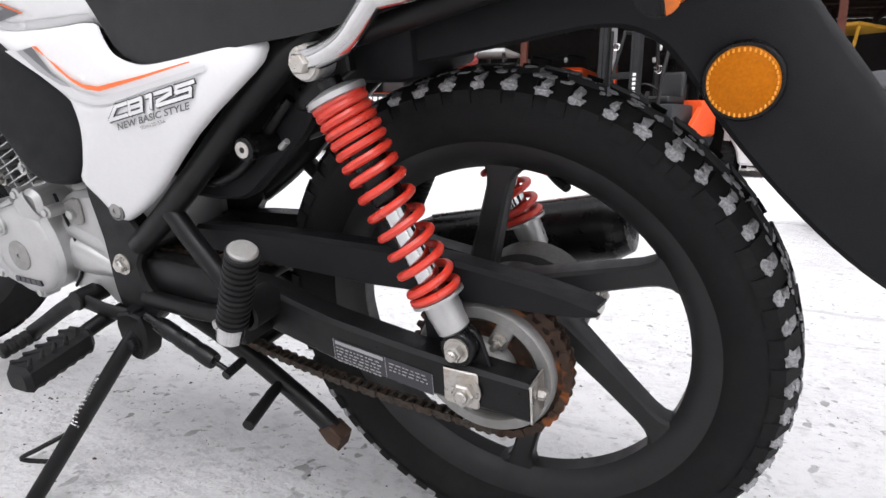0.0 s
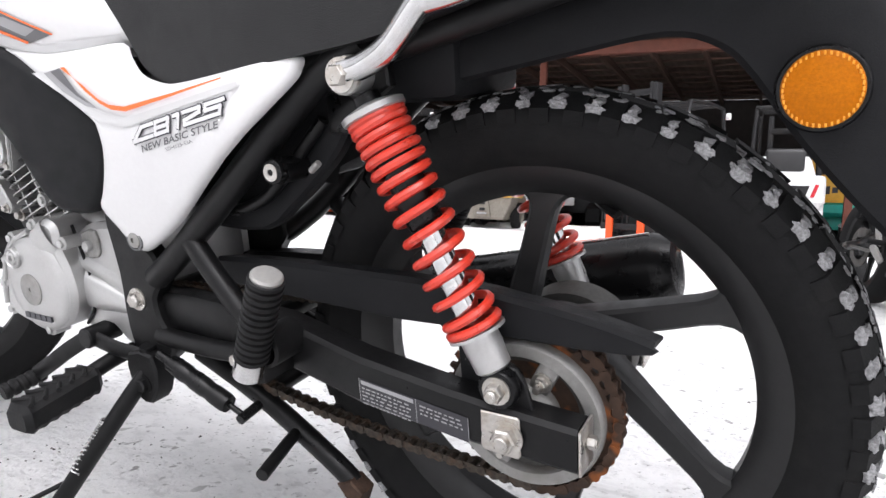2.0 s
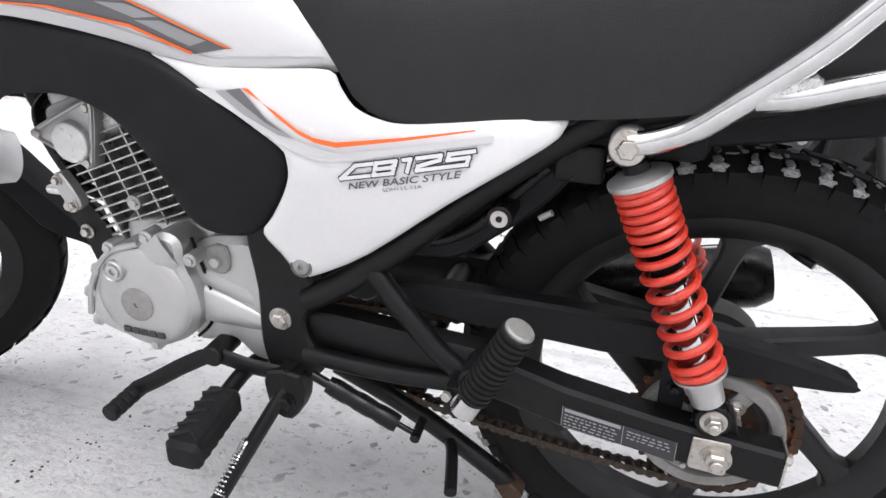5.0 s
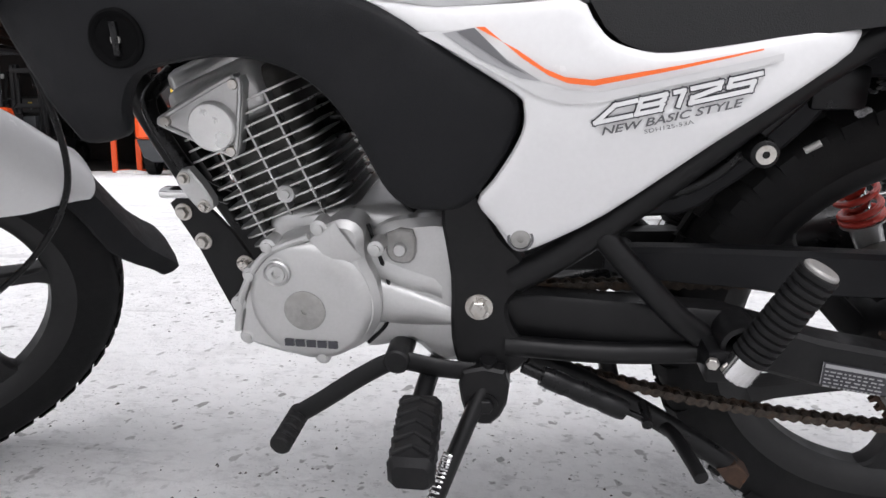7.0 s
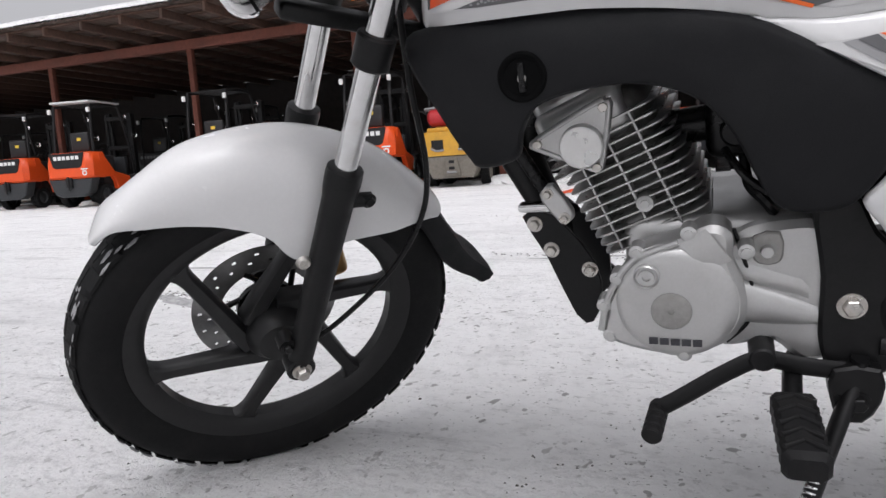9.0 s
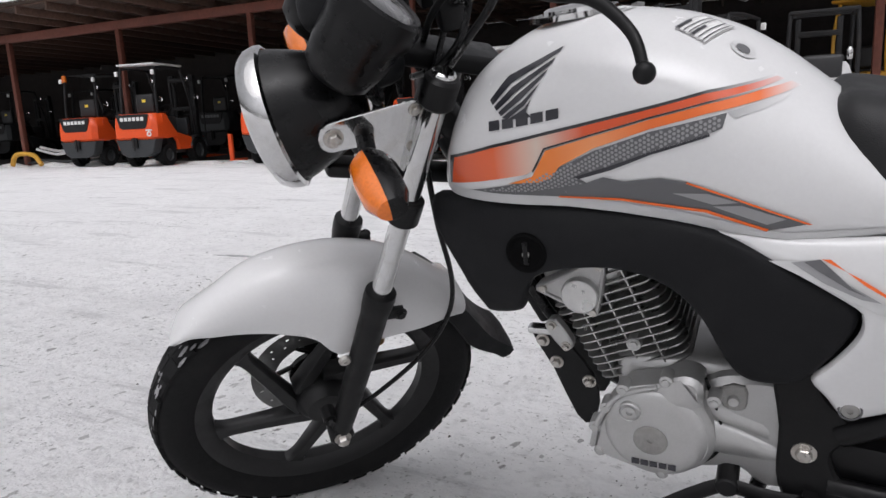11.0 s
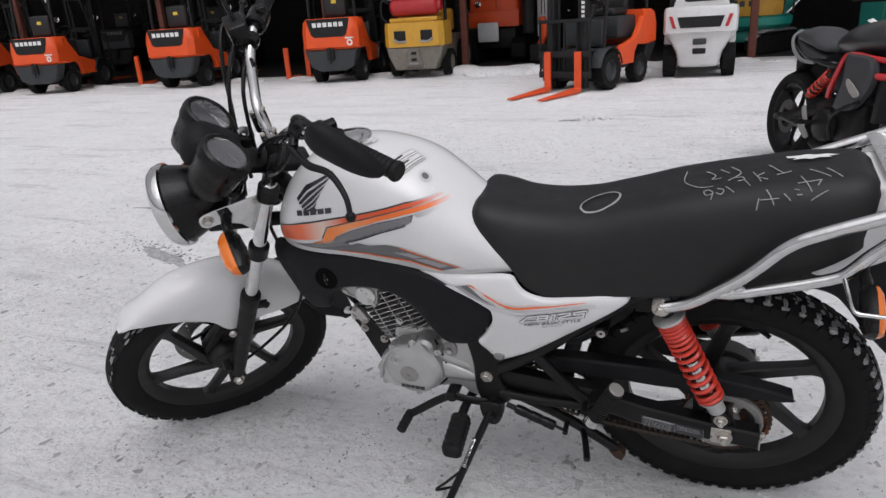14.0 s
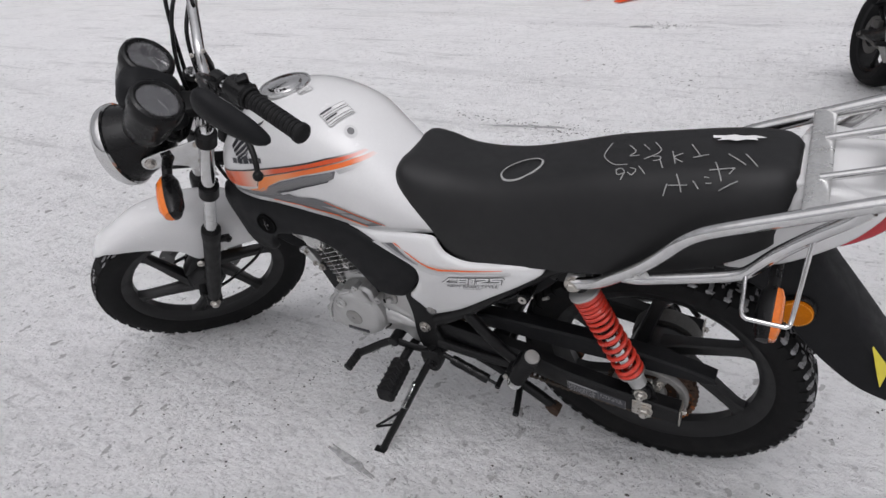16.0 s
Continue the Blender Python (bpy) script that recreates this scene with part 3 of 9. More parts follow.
for k, spot in enumerate(((-2.73, 1.06, -22, 0.27, 0.045), (-1.32, 2.24, 13, 0.24, 0.022), (-1.57, 5.42, 5, 0.12, 0.05), (-0.64, -0.34, -14, 0.09, 0.012), (-3.38, 1.84, 3, 0.3, 0.02))):
    scuff(*spot, k)

POST_Y, EAVE_Y, BACK_Y = 11.9, 10.0, 19.7
BEAM_Z, EAVE_Z, BACK_Z = 3.2, 3.62, 2.6
X0, X1 = -34.0, 16.0


def roof_z(y):
    return EAVE_Z + (y - EAVE_Y) / (BACK_Y - EAVE_Y) * (BACK_Z + 0.9 - EAVE_Z)


SHED = Matrix.Translation((0.15, POST_Y, 0)) @ Matrix.Rotation(radians(6), 4, 'Z') @ Matrix.Translation((-0.15, -POST_Y, 0))
shed = thing("open_shed", SHED, "long open timber shed with a corrugated roof sheltering machines", "shed", kind="structure")
for k, x in enumerate([-31.5, -27.5, -23.4, -19.5, -15.6, -11.7, -7.8, -4.95, 0.15, 4.1, 8.0, 12.0]):
    part("post", box((0.12, 0.12, BEAM_Z), (x, POST_Y, BEAM_Z / 2), 0.01), beam_paint, shed)
part("beam", box((X1 - X0, 0.16, 0.2), ((X0 + X1) / 2, POST_Y, BEAM_Z + 0.1), 0.01), beam_paint, shed)
x = X0 + 0.4
first_rafter = None
while x < X1:
    if first_rafter is None:
        bm = bmesh.new()
        L = math.hypot(BACK_Y - EAVE_Y, roof_z(BACK_Y) - roof_z(EAVE_Y))
        box((0.06, L, 0.16), (0, L / 2, -0.1), 0.004, bm=bm)
        moved(bm, Matrix.Rotation(math.atan2(roof_z(BACK_Y) - roof_z(EAVE_Y), BACK_Y - EAVE_Y), 4, 'X'))
        first_rafter = part("rafter", bm, wood, shed, m=pose(x, EAVE_Y, EAVE_Z))
    else:
        ob = new("rafter", first_rafter.data)
        ob.parent, ob.matrix_basis = shed, pose(x, EAVE_Y, EAVE_Z)
    x += 0.95
batten = None
for k in range(16):
    y = EAVE_Y + 0.1 + k * 0.62
    if batten is None:
        batten = part("batten", box((X1 - X0, 0.1, 0.03), ((X0 + X1) / 2, 0, 0), 0), wood, shed, m=pose(0, y, roof_z(y) - 0.005))
    else:
        ob = new("batten", batten.data)
        ob.parent, ob.matrix_basis = shed, pose(0, y, roof_z(y) - 0.005)
bm = bmesh.new()
cols = np.arange(X0, X1, 0.045)
under = [[bm.verts.new((x, y, roof_z(y) + 0.03 + 0.018 * math.sin(x * 2 * math.pi / 0.18))) for x in cols] for y in (EAVE_Y - 0.12, BACK_Y)]
for i in range(len(cols) - 1):
    bm.faces.new((under[0][i], under[0][i + 1], under[1][i + 1], under[1][i]))
part("roof_sheet", bm, roof_sheet, shed)
bm = bmesh.new()
top = [[bm.verts.new((x, y, roof_z(y) + 0.1 + h + 0.02 * noise.noise(Vector((x, y, 5))))) for x in np.linspace(X0, X1, 260)] for y, h in ((EAVE_Y - 0.1, -0.03), (EAVE_Y - 0.08, 0.06), (EAVE_Y + 1, 0.1), (BACK_Y, 0.1))]
for a, b in zip(top, top[1:]):
    for i in range(len(a) - 1):
        bm.faces.new((a[i], a[i + 1], b[i + 1], b[i]))
part("roof_snow", bm, snow, shed, "layer of snow on the roof")
# walls and floor are coloured near black for the shade indoors
part("back_wall", box((X1 - X0, 0.2, roof_z(BACK_Y)), ((X0 + X1) / 2, BACK_Y, roof_z(BACK_Y) / 2)), shaded_interior, shed)
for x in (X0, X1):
    part("end_wall", box((0.2, BACK_Y - POST_Y, 2.9), (x, (BACK_Y + POST_Y) / 2, 1.45)), shaded_interior, shed)
part("shed_floor", box((X1 - X0, BACK_Y - POST_Y - 0.4, 0.03), ((X0 + X1) / 2, (BACK_Y + POST_Y) / 2 + 0.3, 0.008)), shaded_interior, shed, "trodden earth floor, near black to carry the shade under the roof")


# ---------------------------------------------------------------- the motorcycle
# its own axes: x towards the tail, y to its right, z up along its (leaning) middle plane
BIKE = Matrix.Translation((-0.0108, 0.0464, -0.006)) @ pose(0, 0, 0, 12.4, 0, 2.5)
bike = thing("motorcycle", BIKE, "white and black motorcycle with orange stripes leaning on its side stand", "motorcycle")
RAKE = radians(27)
STEER_AXIS = Vector((math.sin(RAKE), 0, math.cos(RAKE)))
# the steered front end, with its origin in the front wheel's middle
FRONT = BIKE.inverted() @ (Matrix.Translation((-1.300, -0.123, 0.261)) @ (BIKE.to_3x3() @ Matrix.Rotation(radians(47.6), 3, STEER_AXIS) @ Matrix.Rotation(radians(1.8), 3, 'X')).to_4x4())
AXLE = 0.30


def arc_pts(r, a0, a1, n, cx=0.0, cz=0.0):
    return [(cx + r * math.cos(radians(a)), cz + r * math.sin(radians(a))) for a in np.linspace(a0, a1, n)]


def cast_rim(lip=0.232, rim_w=0.028):
    """A cast rim with a rounded inner ring, about the y axis."""
    bm = lathe([(lip - 0.006, -rim_w), (lip + 0.002, -rim_w - 0.002), (lip + 0.006, -rim_w + 0.002), (lip - 0.002, -rim_w + 0.006), (lip - 0.012, -0.013), (lip - 0.012, 0.013),
                (lip - 0.002, rim_w - 0.006), (lip + 0.006, rim_w - 0.002), (lip + 0.002, rim_w + 0.002), (lip - 0.006, rim_w), (lip - 0.016, rim_w - 0.003), (lip - 0.027, 0.017),
                (lip - 0.033, 0.010), (lip - 0.033, -0.010), (lip - 0.027, -0.017), (lip - 0.016, -rim_w + 0.003)], seg=96, closed=True)
    return fix(bm)


def wheel_hub(hub_r, h):
    return lathe([(0.012, -h), (hub_r * 0.7, -h), (hub_r * 0.8, -h + 0.006), (hub_r, -h * 0.55), (hub_r, h * 0.55), (hub_r * 0.8, h - 0.006), (hub_r * 0.7, h), (0.012, h)], seg=40)


def wheel_spoke(angle, lip=0.232, half=0.0145, aside=0.052):
    """A straight cast spoke that leaves the hub beside its middle and swells into the rim."""
    m = Matrix.Rotation(-radians(angle), 4, 'Y')
    end = math.sqrt((lip - 0.026) ** 2 - aside ** 2)
    loops = []
    for u, lo, hi, t in ((0.0, 1.20, 1.0, 0.020), (0.035, 1.20, 1.15, 0.018), (0.075, 1.08, 1.08, 0.0155), (0.115, 0.98, 0.98, 0.0142), (end - 0.034, 0.90, 0.90, 0.0135),
                         (end - 0.020, 0.98, 1.05, 0.0135), (end - 0.009, 1.30, 1.55, 0.0135), (end, 2.0, 2.4, 0.012)):
        prof = [(-lo, 0.0), (-lo * 0.94, 0.75), (-lo * 0.7, 1.0), (hi * 0.7, 1.0), (hi * 0.94, 0.75), (hi, 0.0), (hi * 0.94, -0.75), (hi * 0.7, -1.0), (-lo * 0.7, -1.0), (-lo * 0.94, -0.75)]
        loops.append([m @ Vector((u, v * t, aside + w * half)) for w, v in prof])
    return fix(rings(bmesh.new(), loops))


def tyre_body(R, w, rim=0.228, full=False):
    prof = [(rim, -0.026), (rim + 0.004, -0.030), (rim + 0.016, -w * 0.46), (R - 0.034, -w * 0.505), (R - 0.016, -w * 0.50), (R - 0.007, -w * 0.43), (R - 0.0015, -w * 0.28), (R, -w * 0.1)] if full else [(rim, -0.026), (rim + 0.004, -0.030), (rim + 0.014, -w * 0.44), (R - 0.040, -w * 0.5), (R - 0.026, -w * 0.5), (R - 0.014, -w * 0.43), (R - 0.005, -w * 0.28), (R, -w * 0.1)]
    return lathe(prof + [(r, -y) for r, y in prof[::-1]], seg=120, closed=True)


def knob(bm, R, a, y0, y1, half, drop0, drop1, depth):
    """One tread block: spans the angles a +- half and the widths y0 to y1; drop: how far its edges lie under R."""
    lo, hi = [], []
    for da, y, d in ((-half, y0, drop0), (half * 0.8, y0, drop0), (half, y1, drop1), (-half * 0.8, y1, drop1)):
        for r, target, s in ((R - d - depth, lo, 1.12), (R - d, hi, 1.0)):
            t = a + da * s
            target.append(bm.verts.new((r * math.cos(t), y * (1.0 if s == 1.0 else 1.03), r * math.sin(t))))
    bm.faces.new(hi)
    for i in range(4):
        bm.faces.new((lo[i], lo[(i + 1) % 4], hi[(i + 1) % 4], hi[i]))


# rear wheel
rear_wheel = part("rear_wheel", cast_rim(), wheel_paint, bike, "satin black six-spoke cast rear wheel", m=pose(0, 0, AXLE, 4))
part("hub", wheel_hub(0.070, 0.055), wheel_paint, rear_wheel)
for k in range(6):
    part("spoke", wheel_spoke(14 + 60 * k), wheel_paint, rear_wheel)
part("tyre", tyre_body(0.2955, 0.088, full=True), rubber, rear_wheel, "black knobbly tyre with a snowy tread")
PITCH = 56
PHASE = 0.12
st = 2 * math.pi / PITCH
bm = bmesh.new()
for k in range(PITCH):
    a = st * (k + 0.5 + PHASE)
    knob(bm, 0.3012, a, -0.0448, -0.022, st * 0.30, 0.014, 0.002, 0.013)
    knob(bm, 0.3012, a + st * 0.5, 0.0445, 0.022, st * 0.27, 0.014, 0.002, 0.016)
    if k % 2 == 0:
        knob(bm, 0.3012, a + st * 0.5, -0.018, -0.001, st * 0.62, 0.001, 0.0, 0.010)
        knob(bm, 0.3012, a + st * 1.4, 0.001, 0.018, st * 0.62, 0.0, 0.001, 0.010)
tagged(part("tread", fix(bm), rubber, rear_wheel, smooth=False), "worn rubber tread blocks", kind="stuff")
rnd = random.Random(4)


def clot(a, r, y, size, seed, rough=0.55, fine=2):
    """A ragged lump of packed snow at the angle a of a tyre."""
    own = bmesh.new()
    bmesh.ops.create_icosphere(own, subdivisions=fine, radius=1.0)
    for v in own.verts:
        n_ = 1 + rough * noise.noise(v.co * 1.7 + Vector((seed * 3.1, y * 90, 0))) + (0.35 * rough * noise.noise(v.co * 4.5 + Vector((0, seed * 2.3, 0))) if fine > 2 else 0)
        c = Vector([math.copysign(abs(q) ** 0.7, q) for q in v.co])
        v.co = Vector((c.x * size[2] * n_, c.y * size[1] * n_, c.z * size[0] * n_))
    return moved(own, Matrix.Rotation(-a, 4, 'Y') @ Matrix.Translation((r, y, 0)))


rest = bmesh.new()
for k in range(PITCH):
    a = st * (k + PHASE + rnd.uniform(-0.05, 0.05))
    g = rnd.uniform(0.75, 1.1)
    if radians(122) < a % (2 * math.pi) < radians(205):
        continue
    own = clot(a, 0.2898, -0.0376, (0.0092 * g, 0.0030, 0.0050 * g), k, 0.5, 3)
    part("snow_clot", own, snow_clot, rear_wheel, smooth=False)
    merge(rest, clot(a, 0.2945, -0.026, (0.0055 * g, 0.011, 0.003), k + 30, 0.8))
    merge(rest, clot(a + st * 0.4, 0.2962, 0.004, (0.007 * g, 0.016, 0.0028), k + 50, 0.8))
    for q in range(6):
        merge(rest, clot(a + rnd.uniform(-0.06, 0.06), 0.3004 - 0.002 * rnd.random(), rnd.uniform(-0.024, 0.010), (rnd.uniform(0.002, 0.006), rnd.uniform(0.002, 0.006), 0.0011), k * 5 + q))
tagged(part("packed_snow", rest, snow_clot, rear_wheel, smooth=False), "packed snow between the tread blocks", kind="stuff")

# sprocket and chain on the left of the hub
SPR_Y = -0.078
pts = []
for k in range(38):
    for f, r in ((0.0, 0.0835), (0.22, 0.0840), (0.38, 0.0900), (0.62, 0.0900), (0.78, 0.0840)):
        a = 2 * math.pi * (k + f) / 38
        pts.append((r * math.cos(a), r * math.sin(a)))
sprocket = part("sprocket", plate(pts, SPR_Y - 0.003, SPR_Y + 0.003, 0.0006), rust, rear_wheel, "rusty toothed steel sprocket")
part("sprocket_carrier", lathe([(0.062, -0.075), (0.062, -0.090), (0.0645, -0.0935), (0.0765, -0.0935), (0.0790, -0.090), (0.0790, -0.075)], seg=56, closed=True), hub_alu, rear_wheel, "dusty cast aluminium sprocket carrier")
# dish floor in dark metal: the recess's shade is part of its colour
part("carrier_dish", lathe([(0.018, -0.0775), (0.045, -0.0785), (0.0625, -0.0835), (0.0625, -0.0745), (0.018, -0.0745)], seg=48), dark_cast, rear_wheel)
part("carrier_boss", lathe([(0.019, -0.076), (0.019, -0.098), (0.023, -0.101), (0.029, -0.099), (0.034, -0.092), (0.036, -0.076)], seg=40, closed=True), hub_alu, rear_wheel)
# black disc stands in for the dark hole in the hub
part("bearing_seal", lathe([(0.004, -0.090), (0.012, -0.091), (0.0192, -0.089), (0.0192, -0.08)], seg=32), machine_black, rear_wheel)
for k in range(4):
    part("carrier_web", moved(box((0.034, 0.012, 0.021), (0.049, -0.0855, 0), 0.003), Matrix.Rotation(-radians(62 + 90 * k), 4, 'Y')), hub_alu, rear_wheel)
for k in range(4):
    a = radians(62 + 90 * k)
    bm = hexbolt(bmesh.new(), (0.045 * math.cos(a), -0.092, 0.045 * math.sin(a)), (0, -1, 0), 0.007, 0.007, 0.010)
    rod((0.045 * math.cos(a), -0.10, 0.045 * math.sin(a)), (0.045 * math.cos(a), -0.109, 0.045 * math.sin(a)), 0.0035, 10, bm)
    part("sprocket_bolt", bm, steel, rear_wheel)
# brake drum on the far side
part("brake_drum", lathe([(0.02, 0.05), (0.07, 0.05), (0.072, 0.056), (0.072, 0.085), (0.06, 0.092), (0.03, 0.1), (0.02, 0.1)], seg=40), dark_cast, rear_wheel)
bm = tube([(0.0, 0.0, 0.0), (0.0, -0.012, -0.012), (0.0, -0.022, -0.026)], [0.004, 0.0045, 0.005], 8)
moved(bm, Matrix.Rotation(radians(-75), 4, 'Y') @ Matrix.Translation((0.198, 0, 0)))
part("valve_stem", bm, gloss_black, rear_wheel)


def chain_run(path, width=0.0055, link=0.0127):
    """Chain links with waisted side plates and rollers along a path in (x, z)."""
    P = spline([(x, 0, z) for x, z in path], 12)
    pts, carry = [P[0]], 0.0
    for a, b in zip(P, P[1:]):
        L, at = (b - a).length, link - carry
        while at <= L:
            pts.append(a + (b - a) * (at / L))
            at += link
        carry = (carry + L) % link
    bm = bmesh.new()
    for k, (a, b) in enumerate(zip(pts, pts[1:])):
        d = (b - a).normalized()
        up = Vector((-d.z, 0, d.x))
        w = width + (0.0016 if k % 2 else 0.0)
        for y in (-w, w):
            out = []
            for u, v in ((-0.35, 0), (-0.25, 0.0045), (0, 0.0056), (0.3, 0.0046), (0.5, 0.0034), (0.7, 0.0046), (1, 0.0056), (1.25, 0.0045), (1.35, 0), (1.25, -0.0045), (1, -0.0056), (0.7, -0.0046), (0.5, -0.0034), (0.3, -0.0046), (0, -0.0056), (-0.25, -0.0045)):
                p = a + (b - a) * u + up * v
                out.append((p.x, p.z))
            plate(out, SPR_Y + y - 0.0008, SPR_Y + y + 0.0008, 0, bm=bm)
        rod((a.x, SPR_Y - w - 0.001, a.z), (a.x, SPR_Y + w + 0.001, a.z), 0.0038, 8, bm)
    return bm


part("chain", chain_run([(0.012, 0.2105), (-0.05, 0.2155), (-0.15, 0.2245), (-0.25, 0.2385), (-0.36, 0.262), (-0.50, 0.300)]), chain_steel, bike, "oily black drive chain", smooth=False)
part("chain", chain_run([(0.0, 0.391), (-0.2, 0.385), (-0.5, 0.372)]), chain_steel, bike, smooth=False)
part("chain", chain_run([(x, z) for x, z in arc_pts(0.0905, -82, 90, 14, 0, AXLE)]), rust, bike, "rusty chain wrapped round the sprocket", smooth=False)


# swing arm: two flat-sided arms and a cross tube
def arm(side):
    loops = []
    for x, z, h, y, w in ((-0.52, 0.352, 0.020, 0.092, 0.014), (-0.44, 0.350, 0.027, 0.098, 0.016), (-0.26, 0.349, 0.0265, 0.118, 0.017), (-0.16, 0.322, 0.026, 0.119, 0.0175),
                          (-0.06, 0.306, 0.0245, 0.119, 0.0175), (0.02, 0.297, 0.0225, 0.119, 0.0175), (0.068, 0.2925, 0.022, 0.119, 0.0175)):
        c = 0.004
        loops.append([(x, side * (y + dy * w - (c if abs(dz) == 1 else 0) * dy), z + dz * h) for dy, dz in ((-1, -0.8), (-1, 0.8), (-0.999, 1), (0.999, 1), (1, 0.8), (1, -0.8), (0.999, -1), (-0.999, -1))])
    return fix(rings(bmesh.new(), loops))


swing = part("swing_arm", arm(-1), black_paint, bike, "black painted steel swing arm")
part("arm", arm(1), black_paint, swing)
part("cross_tube", rod((-0.33, -0.11, 0.352), (-0.33, 0.11, 0.352), 0.019), black_paint, swing)
part("pivot_tube", rod((-0.50, -0.10, 0.352), (-0.50, 0.10, 0.352), 0.022), black_paint, swing)
# round stub where the exhaust and rear peg bracket meet the arm
bm = lathe([(0.0165, 0.0), (0.0205, 0.002), (0.0205, 0.045), (0.0165, 0.045), (0.0165, 0.01)], "y", 24, closed=True)
part("pipe_end", moved(bm, Matrix.Translation((-0.247, -0.175, 0.358))), black_paint, swing)
for side in (-1, 1):
    y = side * 0.1365
    out = [(-0.022, 0.3185), (0.014, 0.3175), (0.016, 0.315), (0.016, 0.279), (0.013, 0.276), (-0.020, 0.279), (-0.023, 0.283)]
    adj = part("axle_plate", plate(out, y, y + side * 0.003, 0.001), steel, swing, "zinc-plated chain adjuster plate")
    bm = hexbolt(bmesh.new(), (0.003, y + side * 0.003, 0.297), (0, side, 0), 0.0125, 0.010, 0.0165)
    rod((0.003, y + side * 0.012, 0.297), (0.003, y + side * 0.020, 0.297), 0.0075, 16, bm, 0.001)
    part("axle_nut", bm, steel, swing)
    bm = rod((0.066, side * 0.119, 0.297), (0.081, side * 0.119, 0.297), 0.0035, 10)
    hexbolt(bm, (0.071, side * 0.119, 0.297), (1, 0, 0), 0.0065, 0.007, 0.0)
    part("adjuster_bolt", bm, steel, swing)
    part("end_cap", box((0.003, 0.036, 0.044), (0.0705, side * 0.119, 0.2925), 0.001), steel, swing)
    tab = plate([(-0.028, 0.318), (0.024, 0.318), (0.016, 0.345), (0.008, 0.357), (-0.006, 0.360), (-0.018, 0.354), (-0.024, 0.342)], side * 0.118, side * 0.124, 0.0015)
    part("shock_tab", tab, black_paint, swing)

# the long information sticker on the left arm
def arm_side(x, z):
    return float(np.interp(x, (-0.26, -0.16, 0.02), (0.135, 0.1365, 0.1365)))
bm = decal([(-0.158, 0.3265), (-0.036, 0.3065), (-0.036, 0.2805), (-0.158, 0.3015)], arm_side, 0.0008)
info = part("information_sticker", bm, ink, swing, "black sticker with rows of small white print")
bm = decal([(-0.1555, 0.3245), (-0.095, 0.3147), (-0.095, 0.3102), (-0.1555, 0.3203)], arm_side, 0.0014)
rnd = random.Random(7)
for row in range(5):
    for x0, x1 in ((-0.155, -0.098), (-0.088, -0.042)):
        if x0 > -0.09 and row > 2:
            continue
        x = x0
        while x < x1 - 0.002:
            w = rnd.uniform(0.002, 0.007)
            zc = 0.3172 - (x + 0.1555) * 0.164 - row * 0.0041 + (0.004 if x0 > -0.09 else 0)
            e = min(x + w, x1)
            decal([(x, zc), (e, zc - (e - x) * 0.164), (e, zc - (e - x) * 0.164 - 0.0016), (x, zc - 0.0016)], arm_side, 0.0014, bm=bm)
            x = e + rnd.uniform(0.0012, 0.003)
for x in (-0.0925, -0.158, -0.0365):
    decal([(x, 0.3265 - (x + 0.158) * 0.164), (x + 0.0006, 0.3265 - (x + 0.158) * 0.164), (x + 0.0006, 0.3012 - (x + 0.158) * 0.172), (x, 0.3012 - (x + 0.158) * 0.172)], arm_side, 0.0014, bm=bm)
part("small_print", bm, mid_grey_ink, info)

# chain guard: a folded cover over the upper run
top = [(-0.372, 0.424), (-0.300, 0.426), (-0.160, 0.424), (-0.050, 0.420), (0.0, 0.413), (0.050, 0.405), (0.080, 0.399), (0.104, 0.393), (0.124, 0.387)]
low = [(0.128, 0.384), (0.123, 0.380), (0.104, 0.377), (0.061, 0.376), (0.0, 0.378), (-0.060, 0.381), (-0.128, 0.381), (-0.219, 0.387), (-0.282, 0.391), (-0.345, 0.397), (-0.372, 0.406)]
bm = plate(top + low, -0.104, -0.100, 0.0012)
guard = part("chain_guard", bm, black_plastic, bike, "black plastic chain guard")
bm = bmesh.new()
P = spline([(x, 0, z) for x, z in top], 4)
rings(bm, [[(p.x, -0.1045, p.z - 0.001), (p.x, -0.099, p.z + 0.0030), (p.x, -0.064, p.z - 0.0045), (p.x, -0.064, p.z - 0.0075)] for p in P])
part("top_flange", fix(bm), black_plastic, guard)
part("guard_bolt", hexbolt(bmesh.new(), (-0.045, -0.1045, 0.352), (0, -1, 0), 0.005, 0.005, 0.008), gloss_black, guard)
part("guard_tab", plate([(-0.058, 0.30), (-0.034, 0.30), (-0.032, 0.392), (-0.062, 0.392)], -0.103, -0.098, 0.001), black_plastic, guard)


# shock absorbers
def coil(top, bottom, radius, wire, turns):
    """A spring with closed ends and a closer pitch at its top."""
    a, b = Vector(top), Vector(bottom)
    m = aim(a, b)
    L = (b - a).length
    pts = []
    n = int(turns * 22)
    us = np.linspace(0, 1, n + 1)
    speed = np.interp(us, (0, 0.05, 0.09, 0.30, 0.45, 0.62, 0.90, 0.95, 1), (0.25, 0.3, 0.62, 0.68, 0.95, 1.45, 1.45, 0.35, 0.25))
    zs = np.concatenate([[0], np.cumsum((speed[1:] + speed[:-1]) / 2)])
    zs = zs / zs[-1] * L
    for u, z in zip(us, zs):
        t = 2 * math.pi * turns * u
        pts.append(m @ Vector((radius * math.cos(t), radius * math.sin(t), z)))
    return tube(pts, wire, 8, smooth_path=False)


